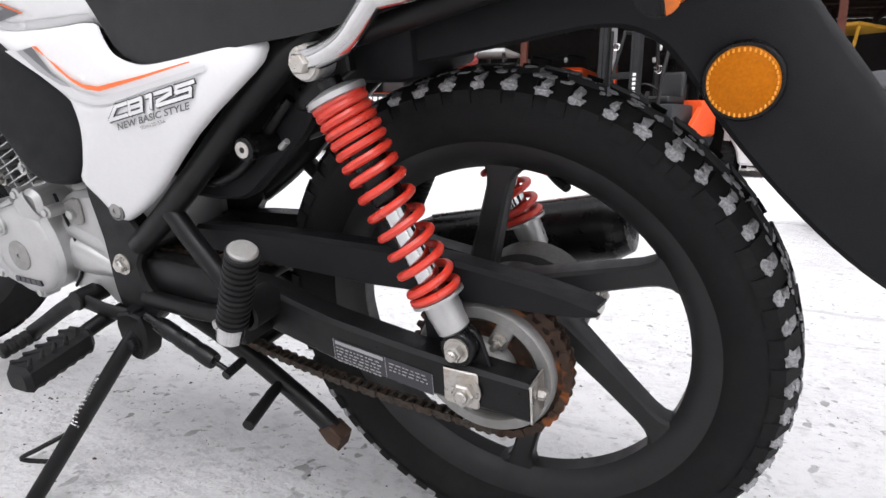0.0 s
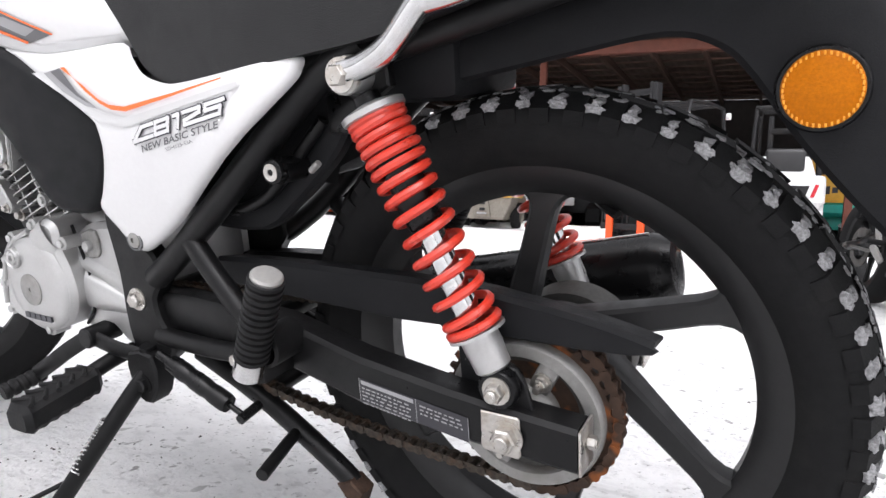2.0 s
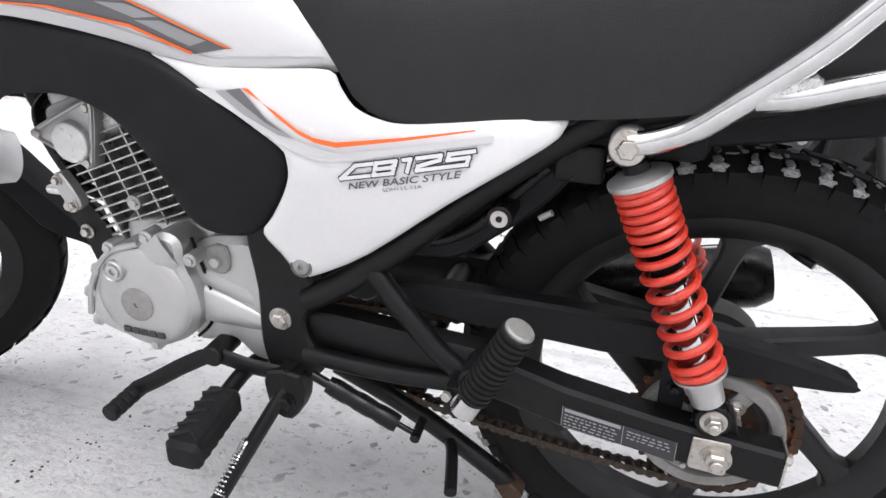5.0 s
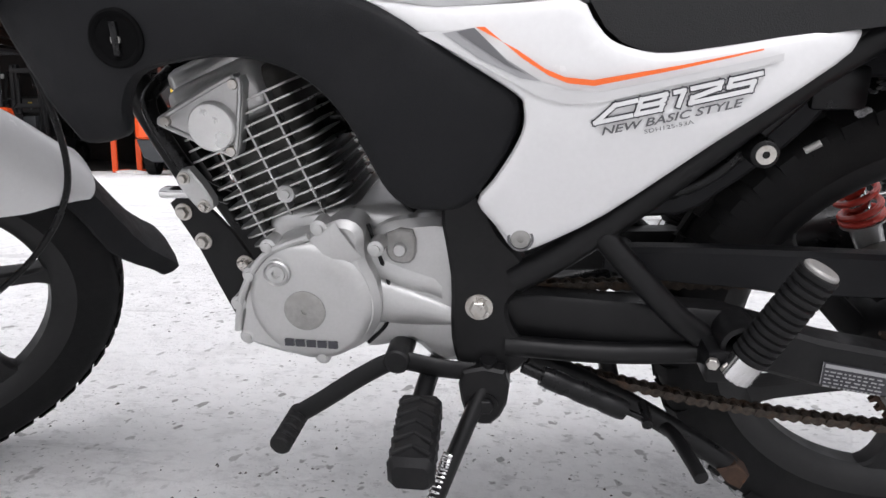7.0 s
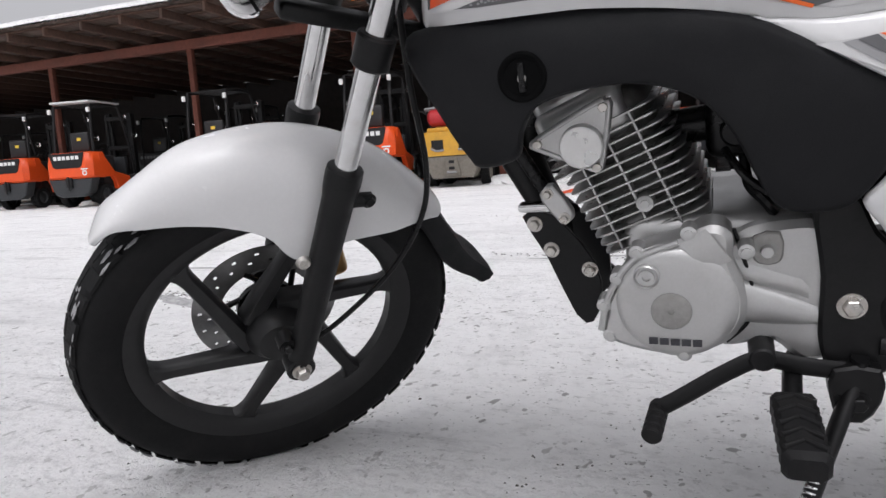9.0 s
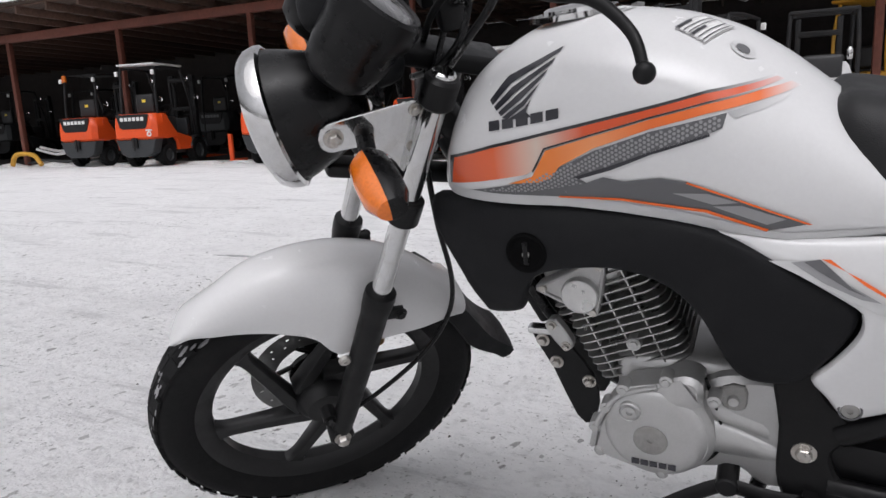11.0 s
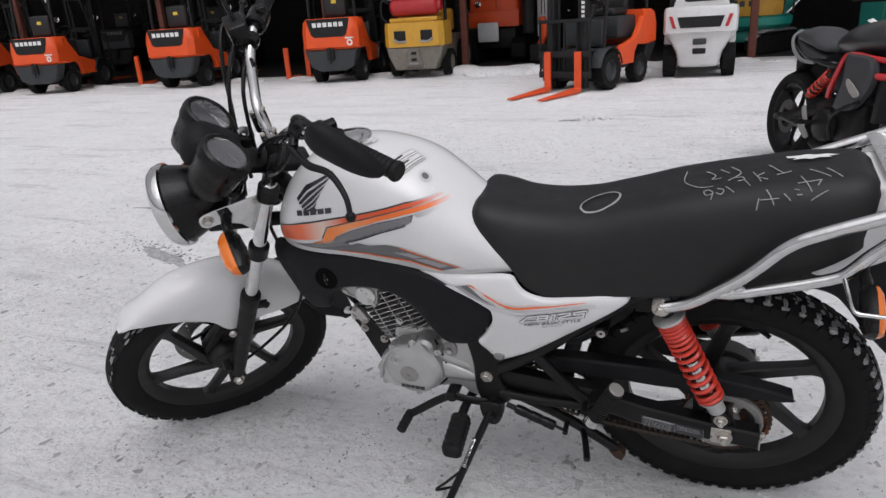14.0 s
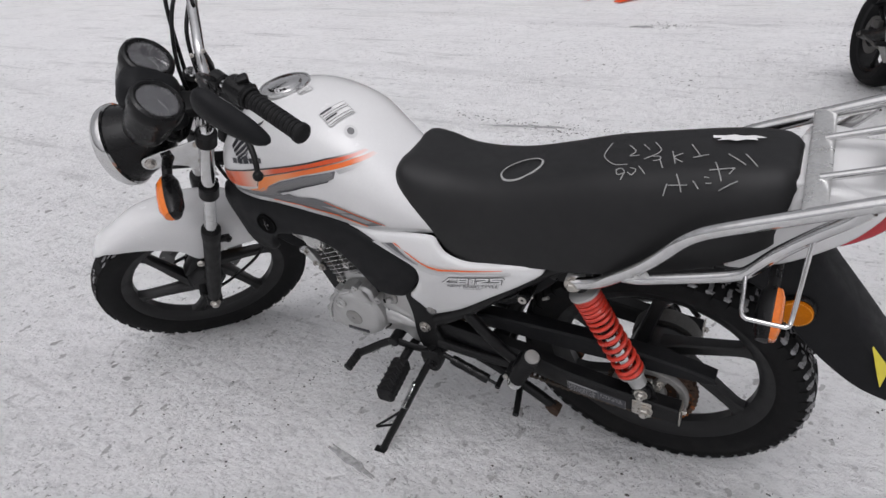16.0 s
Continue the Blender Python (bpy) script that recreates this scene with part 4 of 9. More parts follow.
def shock(side):
    top, bot = Vector((-0.127, -0.012 + side * 0.126, 0.622)), Vector((-0.006, -0.004 + side * 0.120, 0.340))
    d = (bot - top).normalized()
    body = moved(lathe([(0.006, 0.018), (0.012, 0.020), (0.013, 0.034), (0.0170, 0.036), (0.0170, 0.142), (0.0155, 0.146), (0.010, 0.148), (0.010, 0.225), (0.0005, 0.226)], "z", 32), aim(top, bot))
    sh = part("shock_absorber", body, gloss_black, bike, "shock absorber with a bright red coil spring")
    part("spring", coil(top + d * 0.040, top + d * 0.248, 0.0238, 0.0044, 15.0), spring_red, sh, "bright red painted coil spring")
    part("chrome_tube", moved(lathe([(0.012, 0.130), (0.0128, 0.131), (0.0128, 0.248), (0.012, 0.249)], "z", 32), aim(top, bot)), chrome, sh)
    part("spring_cap", moved(lathe([(0.012, 0.028), (0.026, 0.0315), (0.0300, 0.0335), (0.0300, 0.0385), (0.028, 0.040), (0.012, 0.040)], "z", 36), aim(top, bot)), aluminium, sh)
    part("lower_seat", moved(lathe([(0.010, 0.250), (0.0275, 0.2505), (0.0275, 0.2535), (0.0185, 0.255), (0.0185, 0.268), (0.0178, 0.274), (0.0172, 0.288), (0.0135, 0.291), (0.010, 0.291)], "z", 32), aim(top, bot)), aluminium, sh, "bright aluminium lower end")
    part("slot_plug", moved(box((0.006, 0.004, 0.014), (0, side * 0.0175, 0.270), 0.0018), aim(top, bot)), hub_alu, sh)
    for p, r, w in ((top, 0.0165, 0.014), (bot, 0.0195, 0.013)):
        eye = moved(lathe([(0.008, -w), (r - 0.002, -w), (r, -w + 0.003), (r, w - 0.003), (r - 0.002, w), (0.008, w)], "y", 28), Matrix.Translation(p))
        part("eye", eye, aluminium if p is top else gloss_black, sh)
        bm = hexbolt(bmesh.new(), p + Vector((0, side * w, 0)), (0, side, 0), 0.0095, 0.009, 0.0135)
        rod(p + Vector((0, side * (w + 0.008), 0)), p + Vector((0, side * (w + 0.016), 0)), 0.006, 14, bm, 0.0015)
        part("mounting_bolt", bm, steel, sh)
    return sh


for side in (-1, 1):
    shock(side)


# ---- frame
def pipe(name, pts, r, mat=None, parent=bike, label="", flat=None, seg=14):
    return part(name, tube(pts, r, seg, flat=flat), mat or black_paint, parent, label)


frame_tube = pipe("frame", [(-1.00, 0, 0.80), (-0.90, 0, 0.715), (-0.60, 0, 0.66), (-0.40, 0, 0.62), (-0.2, 0, 0.64)], 0.024, label="black painted tubular steel frame")
part("steering_head", rod((-1.035, 0, 0.735), (-0.965, 0, 0.87), 0.028, bevel=0.003), black_paint, frame_tube)
pipe("down_tube", [(-0.985, 0, 0.75), (-0.90, 0, 0.56), (-0.85, 0, 0.46)], 0.019, parent=frame_tube)
for s in (-1, 1):
    pipe("seat_rail", [(-0.50, s * 0.085, 0.640), (-0.28, s * 0.115, 0.630), (-0.12, s * 0.122, 0.640), (0.10, s * 0.11, 0.690)], 0.014, parent=frame_tube)
    pipe("rear_stay", [(-0.462, s * 0.118, 0.398), (-0.385, s * 0.124, 0.452), (-0.205, s * 0.124, 0.602), (-0.125, s * 0.124, 0.650)], 0.0155, parent=frame_tube)
    pipe("peg_stay", [(-0.378, s * 0.128, 0.452), (-0.345, s * 0.132, 0.415), (-0.300, s * 0.135, 0.368), (-0.262, s * 0.137, 0.340)], 0.0125, parent=frame_tube)
    pipe("lower_stay", [(-0.470, s * 0.120, 0.322), (-0.36, s * 0.128, 0.322), (-0.250, s * 0.137, 0.334)], 0.0115, parent=frame_tube)
    out = [(-0.535, 0.480), (-0.500, 0.492), (-0.478, 0.450), (-0.452, 0.420), (-0.450, 0.395), (-0.468, 0.370), (-0.462, 0.340), (-0.445, 0.318), (-0.450, 0.300), (-0.480, 0.280), (-0.515, 0.288), (-0.528, 0.330), (-0.527, 0.400)]
    part("pivot_plate", plate(out, s * 0.098, s * 0.124, 0.004, 3), black_paint, frame_tube)
    bm = hexbolt(bmesh.new(), (-0.498, s * 0.124, 0.368), (0, s, 0), 0.0098, 0.008, 0.0145)
    part("pivot_bolt", bm, steel, frame_tube, "bright plated pivot bolt")
    out = [(-0.866, 0.452), (-0.838, 0.458), (-0.812, 0.440), (-0.776, 0.388), (-0.770, 0.340), (-0.784, 0.302), (-0.806, 0.312), (-0.838, 0.395)]
    hang = part("engine_hanger", plate(out, s * 0.040, s * 0.046, 0.001, 2), black_paint, frame_tube)
    for x, z in ((-0.850, 0.442), (-0.831, 0.406), (-0.783, 0.378)):
        part("hanger_bolt", hexbolt(bmesh.new(), (x, s * 0.046, z), (0, s, 0), 0.0072, 0.007, 0.0105), steel, hang)
    bracket = plate([(-0.150, 0.665), (-0.100, 0.668), (-0.098, 0.610), (-0.118, 0.598), (-0.142, 0.602)], s * 0.118, s * 0.132, 0.002)
    part("shock_bracket", bracket, black_paint, frame_tube)

# dark inner parts behind the side cover: inner mudguard, battery box, air box, wiring
inner = part("inner_mudguard", tube([(-0.335, 0, 0.505), (-0.33, 0, 0.53), (-0.30, 0, 0.575), (-0.2, 0, 0.615)], 0.06, 16, flat=(0.07, 0.012)), black_plastic, bike, "black plastic inner mudguard")
part("air_box", box((0.16, 0.2, 0.13), (-0.46, 0.0, 0.545), 0.02), black_plastic, bike)
part("battery_box", box((0.11, 0.17, 0.12), (-0.345, 0.02, 0.56), 0.012), black_plastic, bike)
part("frame_cover", plate([(-0.405, 0.478), (-0.375, 0.460), (-0.300, 0.460), (-0.265, 0.482), (-0.225, 0.514), (-0.190, 0.548), (-0.165, 0.590), (-0.185, 0.605), (-0.255, 0.600)], -0.092, -0.070, 0.004, 2), black_plastic, bike, "black plastic cover behind the frame tube")
bm = tube([(-0.355, -0.103, 0.484), (-0.315, -0.106, 0.487), (-0.275, -0.104, 0.505), (-0.235, -0.100, 0.545), (-0.2, -0.098, 0.58)], 0.0065, 10)
part("wiring", bm, gloss_black, bike, "black taped wiring")
lk = part("helmet_lock", lathe([(0.006, -0.138), (0.0095, -0.138), (0.0125, -0.136), (0.0135, -0.130), (0.0135, -0.09)], "y", 28, centre=(-0.240, 0, 0.533)), gloss_black, bike)
bm = lathe([(0.0034, -0.1388), (0.0088, -0.1388), (0.0088, -0.137), (0.0034, -0.137)], "y", 24, centre=(-0.240, 0, 0.533), closed=True)
part("lock_face", bm, steel, lk, "bright lock face with a key slot")
part("lock_hook", rod((-0.202, -0.122, 0.533), (-0.190, -0.124, 0.541), 0.0034, 10), hub_alu, lk)
part("under_seat_panel", box((0.30, 0.15, 0.085), (-0.20, -0.02, 0.635), 0.015), black_plastic, bike)
part("relay_box", box((0.05, 0.03, 0.04), (-0.17, -0.085, 0.585), 0.006), gloss_black, bike)

# ---- engine
engine = part("engine", box((0.215, 0.185, 0.155), (-0.625, 0.0, 0.385), 0.02, seg=3), aluminium, bike, "silver cast air-cooled engine")
out = [(-0.757, 0.341), (-0.752, 0.362), (-0.745, 0.388), (-0.716, 0.430), (-0.700, 0.441), (-0.668, 0.450), (-0.636, 0.466), (-0.614, 0.456), (-0.613, 0.425), (-0.603, 0.400), (-0.599, 0.366), (-0.610, 0.338), (-0.632, 0.320), (-0.668, 0.309), (-0.707, 0.312), (-0.748, 0.325)]
cover = part("left_cover", plate(out, -0.090, -0.143, 0.007, 3), aluminium, engine, "silver left crankcase cover")
part("generator_cover", lathe([(0.0, -0.1502), (0.021, -0.1502), (0.045, -0.1496), (0.057, -0.148), (0.063, -0.1455), (0.066, -0.142), (0.0665, -0.12)], "y", 64, centre=(-0.672, 0, 0.376)), aluminium, engine)
bm = lathe([(0.0, -0.1510), (0.0035, -0.1505), (0.0035, -0.1522), (0.020, -0.1526), (0.022, -0.1516), (0.0225, -0.145)], "y", 40, centre=(-0.677, 0, 0.370))
part("inspection_plug", bm, hub_alu, engine, "grey round plug in the cover")
bm = lathe([(0.0, -0.1515), (0.0040, -0.1515), (0.0045, -0.1550), (0.0085, -0.1550), (0.0092, -0.1525), (0.0112, -0.1525), (0.0128, -0.1550), (0.0142, -0.1535), (0.0142, -0.13)], "y", 32, centre=(-0.702, 0, 0.412))
part("timing_plug", bm, aluminium, engine)
for x, z in ((-0.747, 0.333), (-0.735, 0.405), (-0.752, 0.372), (-0.657, 0.458), (-0.60, 0.437), (-0.665, 0.312), (-0.712, 0.437)):
    bm = lathe([(0.0035, -0.1475), (0.0052, -0.147), (0.0052, -0.144), (0.0085, -0.1425), (0.0085, -0.12)], "y", 16, centre=(x, 0, z))
    part("cover_bolt", bm, aluminium, engine)
# maker's name below the plug, as plain blocks
for k in range(5):
    x, z = -0.7025 + k * 0.0118, 0.3285 - k * 0.0004
    part("name_block", plate([(x, z), (x + 0.0098, z), (x + 0.0098, z + 0.0078), (x, z + 0.0078)], -0.1515, -0.1462, 0), ink, engine)
bm = rings(bmesh.new(), [[(-0.668, -0.1428, 0.446), (-0.656, -0.1470, 0.436), (-0.648, -0.1475, 0.424), (-0.640, -0.1428, 0.412)], [(-0.640, -0.1428, 0.464), (-0.632, -0.1468, 0.455), (-0.622, -0.1462, 0.440), (-0.614, -0.1428, 0.428)]], cap=False)
part("cover_ridge", fix(bm), aluminium, engine)
part("cover_lip", tube([(-0.757, -0.1425, 0.341), (-0.745, -0.1425, 0.386), (-0.716, -0.1425, 0.428), (-0.668, -0.1425, 0.449)], 0.004, 8), aluminium, engine)
# rear part of the case with its bulges
out = [(-0.628, 0.420), (-0.605, 0.448), (-0.575, 0.458), (-0.528, 0.460), (-0.513, 0.440), (-0.508, 0.400), (-0.511, 0.340), (-0.517, 0.300), (-0.545, 0.296), (-0.572, 0.318), (-0.600, 0.312), (-0.630, 0.318)]
part("rear_cover", plate(out, -0.085, -0.116, 0.008, 3), aluminium, engine, "silver sprocket cover")
bm = bmesh.new()
rings(bm, [[(-0.618, -0.114 - 0.014 * max(0, math.cos(t)), 0.372 + 0.03 * math.sin(t)) for t in np.linspace(0, 2 * math.pi, 16, endpoint=False)],
           [(-0.572, -0.113 - 0.012 * max(0, math.cos(t)), 0.362 + 0.022 * math.sin(t)) for t in np.linspace(0, 2 * math.pi, 16, endpoint=False)],
           [(-0.528, -0.112 - 0.008 * max(0, math.cos(t)), 0.352 + 0.012 * math.sin(t)) for t in np.linspace(0, 2 * math.pi, 16, endpoint=False)]])
part("cover_bulge", fix(bm), aluminium, engine)
bm = rings(bmesh.new(), [[(x, -0.113 - d, z) for x, z, d in ((-0.626, 0.412 + o, 0), (-0.600, 0.402 + o, 0.009 * k), (-0.545, 0.384 + o, 0.006 * k), (-0.530, 0.376 + o, 0))] for o, k in ((0.016, 0.0), (0.006, 1.0), (-0.004, 1.0), (-0.012, 0.0))], cap=False)
part("cover_ridge", fix(bm), aluminium, engine)
bm = plate([(-0.592, 0.446), (-0.566, 0.450), (-0.563, 0.425), (-0.570, 0.414), (-0.586, 0.414), (-0.594, 0.424)], -0.112, -0.121, 0.002, 2)
part("sensor_plate", bm, hub_alu, engine)
part("sensor_bolt", lathe([(0.0, -0.1275), (0.006, -0.1275), (0.007, -0.126), (0.007, -0.12)], "y", 18, centre=(-0.579, 0, 0.430)), aluminium, engine)
# black tube stands in for the shaded gap between the covers
part("gasket_line", tube([(-0.612, -0.118, 0.455), (-0.602, -0.118, 0.42), (-0.5935, -0.118, 0.385), (-0.597, -0.118, 0.345), (-0.620, -0.118, 0.318)], 0.0022, 8), gloss_black, engine)
part("right_cover", plate([(-0.74, 0.34), (-0.70, 0.43), (-0.60, 0.455), (-0.53, 0.42), (-0.53, 0.33), (-0.60, 0.305), (-0.70, 0.305)], 0.090, 0.140, 0.012, 3), aluminium, engine)
part("sump", box((0.17, 0.13, 0.03), (-0.64, 0, 0.305), 0.01), aluminium, engine)
part("drain_boss", box((0.05, 0.04, 0.02), (-0.735, -0.08, 0.313), 0.006), hub_alu, engine)

# cylinder and head: they lean forward by 22 degrees
CYL = Matrix.Translation((-0.735, 0, 0.505)) @ Matrix.Rotation(radians(-22), 4, 'Y')


def fin_ring(bm, z, b0, b1, w, t=0.0010, corner=0.02):
    pts = []
    for cx, cy, a0 in ((b1 - corner, w - corner, 0), (b0 + corner, w - corner, 90), (b0 + corner, -w + corner, 180), (b1 - corner, -w + corner, 270)):
        pts += [(cx + corner * math.cos(radians(a0 + a)), cy + corner * math.sin(radians(a0 + a))) for a in (0, 30, 60, 90)]
    rings(bm, [[(x, y, z + dz) for x, y in (pts if abs(dz) < t else [(x * 0.995, y * 0.995) for x, y in pts])] for dz in (-t * 1.5, -t, t, t * 1.5)][1:3])


# dark core: the shade between the fins is put into its colour
barrel = part("cylinder", moved(box((0.105, 0.145, 0.19), (0.012, 0, 0.0), 0.02, seg=3), CYL), dark_cast, engine, "bare aluminium finned cylinder, core darkened for the shade between fins")
for k in range(13):
    z = -0.078 + k * 0.0122
    grow = 0.006 * math.sin(math.pi * (k + 1) / 14)
    bm = bmesh.new()
    fin_ring(bm, z, -0.054 - grow - (0.012 if k > 8 else 0), 0.078 + grow, 0.088 + grow)
    part("fin", moved(fix(bm), CYL), raw_alu, barrel)
for b in (-0.030, 0.010, 0.045):
    part("rib", moved(box((0.003, 0.022, 0.15), (b, -0.078, -0.005), 0.001), CYL), raw_alu, barrel)
part("cylinder_bolt", moved(lathe([(0.0, -0.098), (0.0045, -0.098), (0.005, -0.0945), (0.0075, -0.0945), (0.0095, -0.0955), (0.0100, -0.093), (0.0100, -0.07)], "y", 24, centre=(0.018, 0, -0.035)), CYL), aluminium, barrel)
head = part("cylinder_head", moved(box((0.108, 0.168, 0.062), (-0.010, 0, 0.078), 0.014, seg=3), CYL), aluminium, engine, "silver cylinder head")
part("head_cover", moved(box((0.10, 0.14, 0.03), (-0.010, 0, 0.113), 0.012, seg=3), CYL), aluminium, head)
tri_out = [(-0.743, 0.602), (-0.735, 0.595), (-0.747, 0.531), (-0.753, 0.520), (-0.763, 0.523), (-0.826, 0.551), (-0.831, 0.558), (-0.824, 0.566), (-0.752, 0.603)]
cam_cover = part("cam_cover", plate(tri_out, -0.080, -0.101, 0.003, 2), aluminium, head, "triangular bright cam cover")
part("cover_rim", tube([(x, -0.1015, z) for x, z in offset_poly(tri_out, 0.0028)], 0.0028, 8, closed=True), aluminium, head)
part("cam_disc", lathe([(0.0, -0.1105), (0.0235, -0.1105), (0.0250, -0.1090), (0.0258, -0.1015), (0.0262, -0.095)], "y", 40, centre=(-0.7705, 0, 0.553)), bright_alu, head, "bright round cover")
for x, z in ((-0.744, 0.595), (-0.822, 0.558), (-0.755, 0.527)):
    part("cam_bolt", lathe([(0.0, -0.106), (0.0048, -0.106), (0.0055, -0.1045), (0.0055, -0.098)], "y", 16, centre=(x, 0, z)), steel, head)
# tensioner, oil pipe and spark plug side
bm = plate([(-0.826, 0.498), (-0.812, 0.505), (-0.790, 0.470), (-0.795, 0.458), (-0.806, 0.457), (-0.827, 0.487)], -0.075, -0.092, 0.002, 2)
part("tensioner", bm, aluminium, engine)
for x, z in ((-0.818, 0.495), (-0.800, 0.464)):
    part("tensioner_bolt", hexbolt(bmesh.new(), (x, -0.092, z), (0, -1, 0), 0.005, 0.005, 0.007), steel, engine)
bm = tube([(-0.85, -0.02, 0.60), (-0.868, -0.05, 0.57), (-0.845, -0.058, 0.52), (-0.820, -0.05, 0.475), (-0.800, -0.03, 0.455)], 0.0085, 12)
exhaust = part("exhaust_pipe", tube([(-0.80, 0.03, 0.585), (-0.850, 0.03, 0.575), (-0.868, 0.035, 0.52), (-0.835, 0.05, 0.42), (-0.78, 0.09, 0.31), (-0.68, 0.125, 0.27), (-0.45, 0.145, 0.272), (-0.33, 0.185, 0.283), (-0.26, 0.196, 0.297)], 0.018, 16), gloss_black, bike, "black exhaust pipe and silencer")
part("oil_pipe", bm, gloss_black, engine)
part("pipe_clip", moved(box((0.045, 0.02, 0.012), (-0.842, -0.062, 0.4705), 0.005), Matrix()), chrome, engine)
part("carburettor", box((0.07, 0.07, 0.085), (-0.605, -0.01, 0.555), 0.015, seg=3), gloss_black, bike)
bm = rod((-0.69, 0, 0.545), (-0.52, 0, 0.56), 0.022, bevel=0.003)
rod((-0.607, -0.058, 0.548), (-0.607, -0.020, 0.548), 0.018, 18, bm, 0.003)
part("intake_tube", bm, gloss_black, bike)
bm = tube([(-0.60, -0.05, 0.52), (-0.595, -0.07, 0.49), (-0.58, -0.085, 0.475), (-0.57, -0.08, 0.46)], 0.006, 8)
tube([(-0.62, -0.06, 0.53), (-0.60, -0.085, 0.505), (-0.575, -0.09, 0.485), (-0.55, -0.09, 0.47)], 0.0045, 8, bm=bm)
part("fuel_hose", bm, gloss_black, bike)

# silencer on the far side
sil = Vector((1, 0, 0.20)).normalized()
SIL = Vector((0.090, 0.196, 0.368))
bm = moved(lathe([(0.022, -0.36), (0.036, -0.335), (0.0440, -0.30), (0.0462, -0.28), (0.0462, -0.030), (0.0458, -0.026), (0.0458, -0.022), (0.0364, 0.0), (0.020, 0.002), (0.016, -0.002), (0.0, -0.002)], "z", 48), aim(SIL, SIL + sil))
part("silencer", bm, gloss_black, exhaust, "black painted silencer")
# thin bright rod along the silencer's upper edge
part("heat_shield_strap", rod(SIL + sil * -0.30 + Vector((0, -0.004, 0.0475)), SIL + sil * -0.035 + Vector((0, -0.004, 0.0475)), 0.0022, 8), dull_chrome, exhaust)

# ---- pegs, levers and stands
def ribbed_peg(bm, a, b, r, n, deep=0.003):
    L = (Vector(b) - Vector(a)).length
    prof = [(0.004, 0.0), (r * 0.9, 0.0)]
    for k in range(n):
        z0, z1 = L * k / n, L * (k + 1) / n
        prof += [(r - deep, z0 + 0.12 * (z1 - z0)), (r, z0 + 0.28 * (z1 - z0)), (r, z0 + 0.82 * (z1 - z0)), (r - deep, z0 + 0.95 * (z1 - z0))]
    prof += [(r * 0.9, L), (0.004, L)]
    return merge(bm, moved(lathe(prof, "z", 28), aim(a, b)))


def passenger_peg(s):
    a, b = Vector((-0.252, s * 0.190, 0.346)), Vector((-0.203, s * 0.200, 0.447))
    d = (b - a).normalized()
    peg = part("passenger_peg", ribbed_peg(bmesh.new(), a + d * 0.012, b, 0.0176, 13), peg_rubber, bike, "folded-up passenger peg with ribbed black rubber")
    part("peg_cap", moved(lathe([(0.0, 0.0045), (0.0135, 0.004), (0.0155, 0.002), (0.0155, -0.002)], "z", 28), aim(b, b + d)), hub_alu, peg)
    part("peg_clevis", rod(a - d * 0.012, a + d * 0.014, 0.0155, 20, bevel=0.002), chrome, peg, "bright plated peg mount")
    part("peg_bracket", box((0.036, 0.05, 0.034), (-0.262, s * 0.155, 0.338), 0.005), black_paint, peg)
    part("peg_pin", hexbolt(bmesh.new(), (-0.275, s * 0.182, 0.347), (-0.3, s, 0), 0.006, 0.006, 0.0), steel, peg)


passenger_peg(-1)
passenger_peg(1)


def rider_peg(s):
    a, b = Vector((-0.556, s * 0.165, 0.272)), Vector((-0.551, s * 0.268, 0.262))
    bm = bmesh.new()
    loops = []
    n = 15
    for k in range(n):
        u = k / (n - 1)
        p = a.lerp(b, u)
        w, h = (0.021, 0.0155)
        if k in (0, n - 1):
            w, h = 0.017, 0.012
        elif k % 2:
            w, h = 0.0225, 0.0170
        loops.append([p + Vector((w * cx, 0, h * cz)) for cx, cz in ((-1, -0.6), (-0.75, -1), (0.75, -1), (1, -0.6), (1, 0.6), (0.75, 1), (-0.75, 1), (-1, 0.6))])
    rings(bm, loops)
    peg = part("rider_peg", fix(bm), peg_rubber, bike, "grooved black rubber rider peg")
    for k in range(5):
        p = a.lerp(b, 0.15 + 0.17 * k)
        bm = bmesh.new()
        for sx in (-1, 1):
            rod(p + Vector((0.0, -s * 0.006, 0.0165)), p + Vector((sx * 0.019, s * 0.007, 0.0165)), 0.0028, 8, bm)
        part("peg_groove", bm, peg_rubber, peg)
    part("peg_bar", tube([(-0.556, s * 0.17, 0.276), (-0.552, s * 0.12, 0.285), (-0.54, s * 0.05, 0.283), (-0.54, 0, 0.283)], 0.0105, 14), black_paint, peg)


rider_peg(-1)
rider_peg(1)
# gear lever: the shaft end, the arm and its rubber tip
lever = part("gear_lever", tube([(-0.497, -0.128, 0.292), (-0.54, -0.136, 0.300), (-0.584, -0.140, 0.309), (-0.62, -0.146, 0.294), (-0.665, -0.155, 0.266), (-0.692, -0.160, 0.250)], 0.008, 12, flat=(0.0055, 0.011)), black_paint, bike, "black gear lever")
part("lever_boss", rod((-0.584, -0.10, 0.312), (-0.584, -0.150, 0.312), 0.014, 20, bevel=0.002), black_paint, lever)
part("lever_tip", ribbed_peg(bmesh.new(), (-0.694, -0.150, 0.247), (-0.700, -0.205, 0.240), 0.0115, 5, 0.0015), peg_rubber, lever)
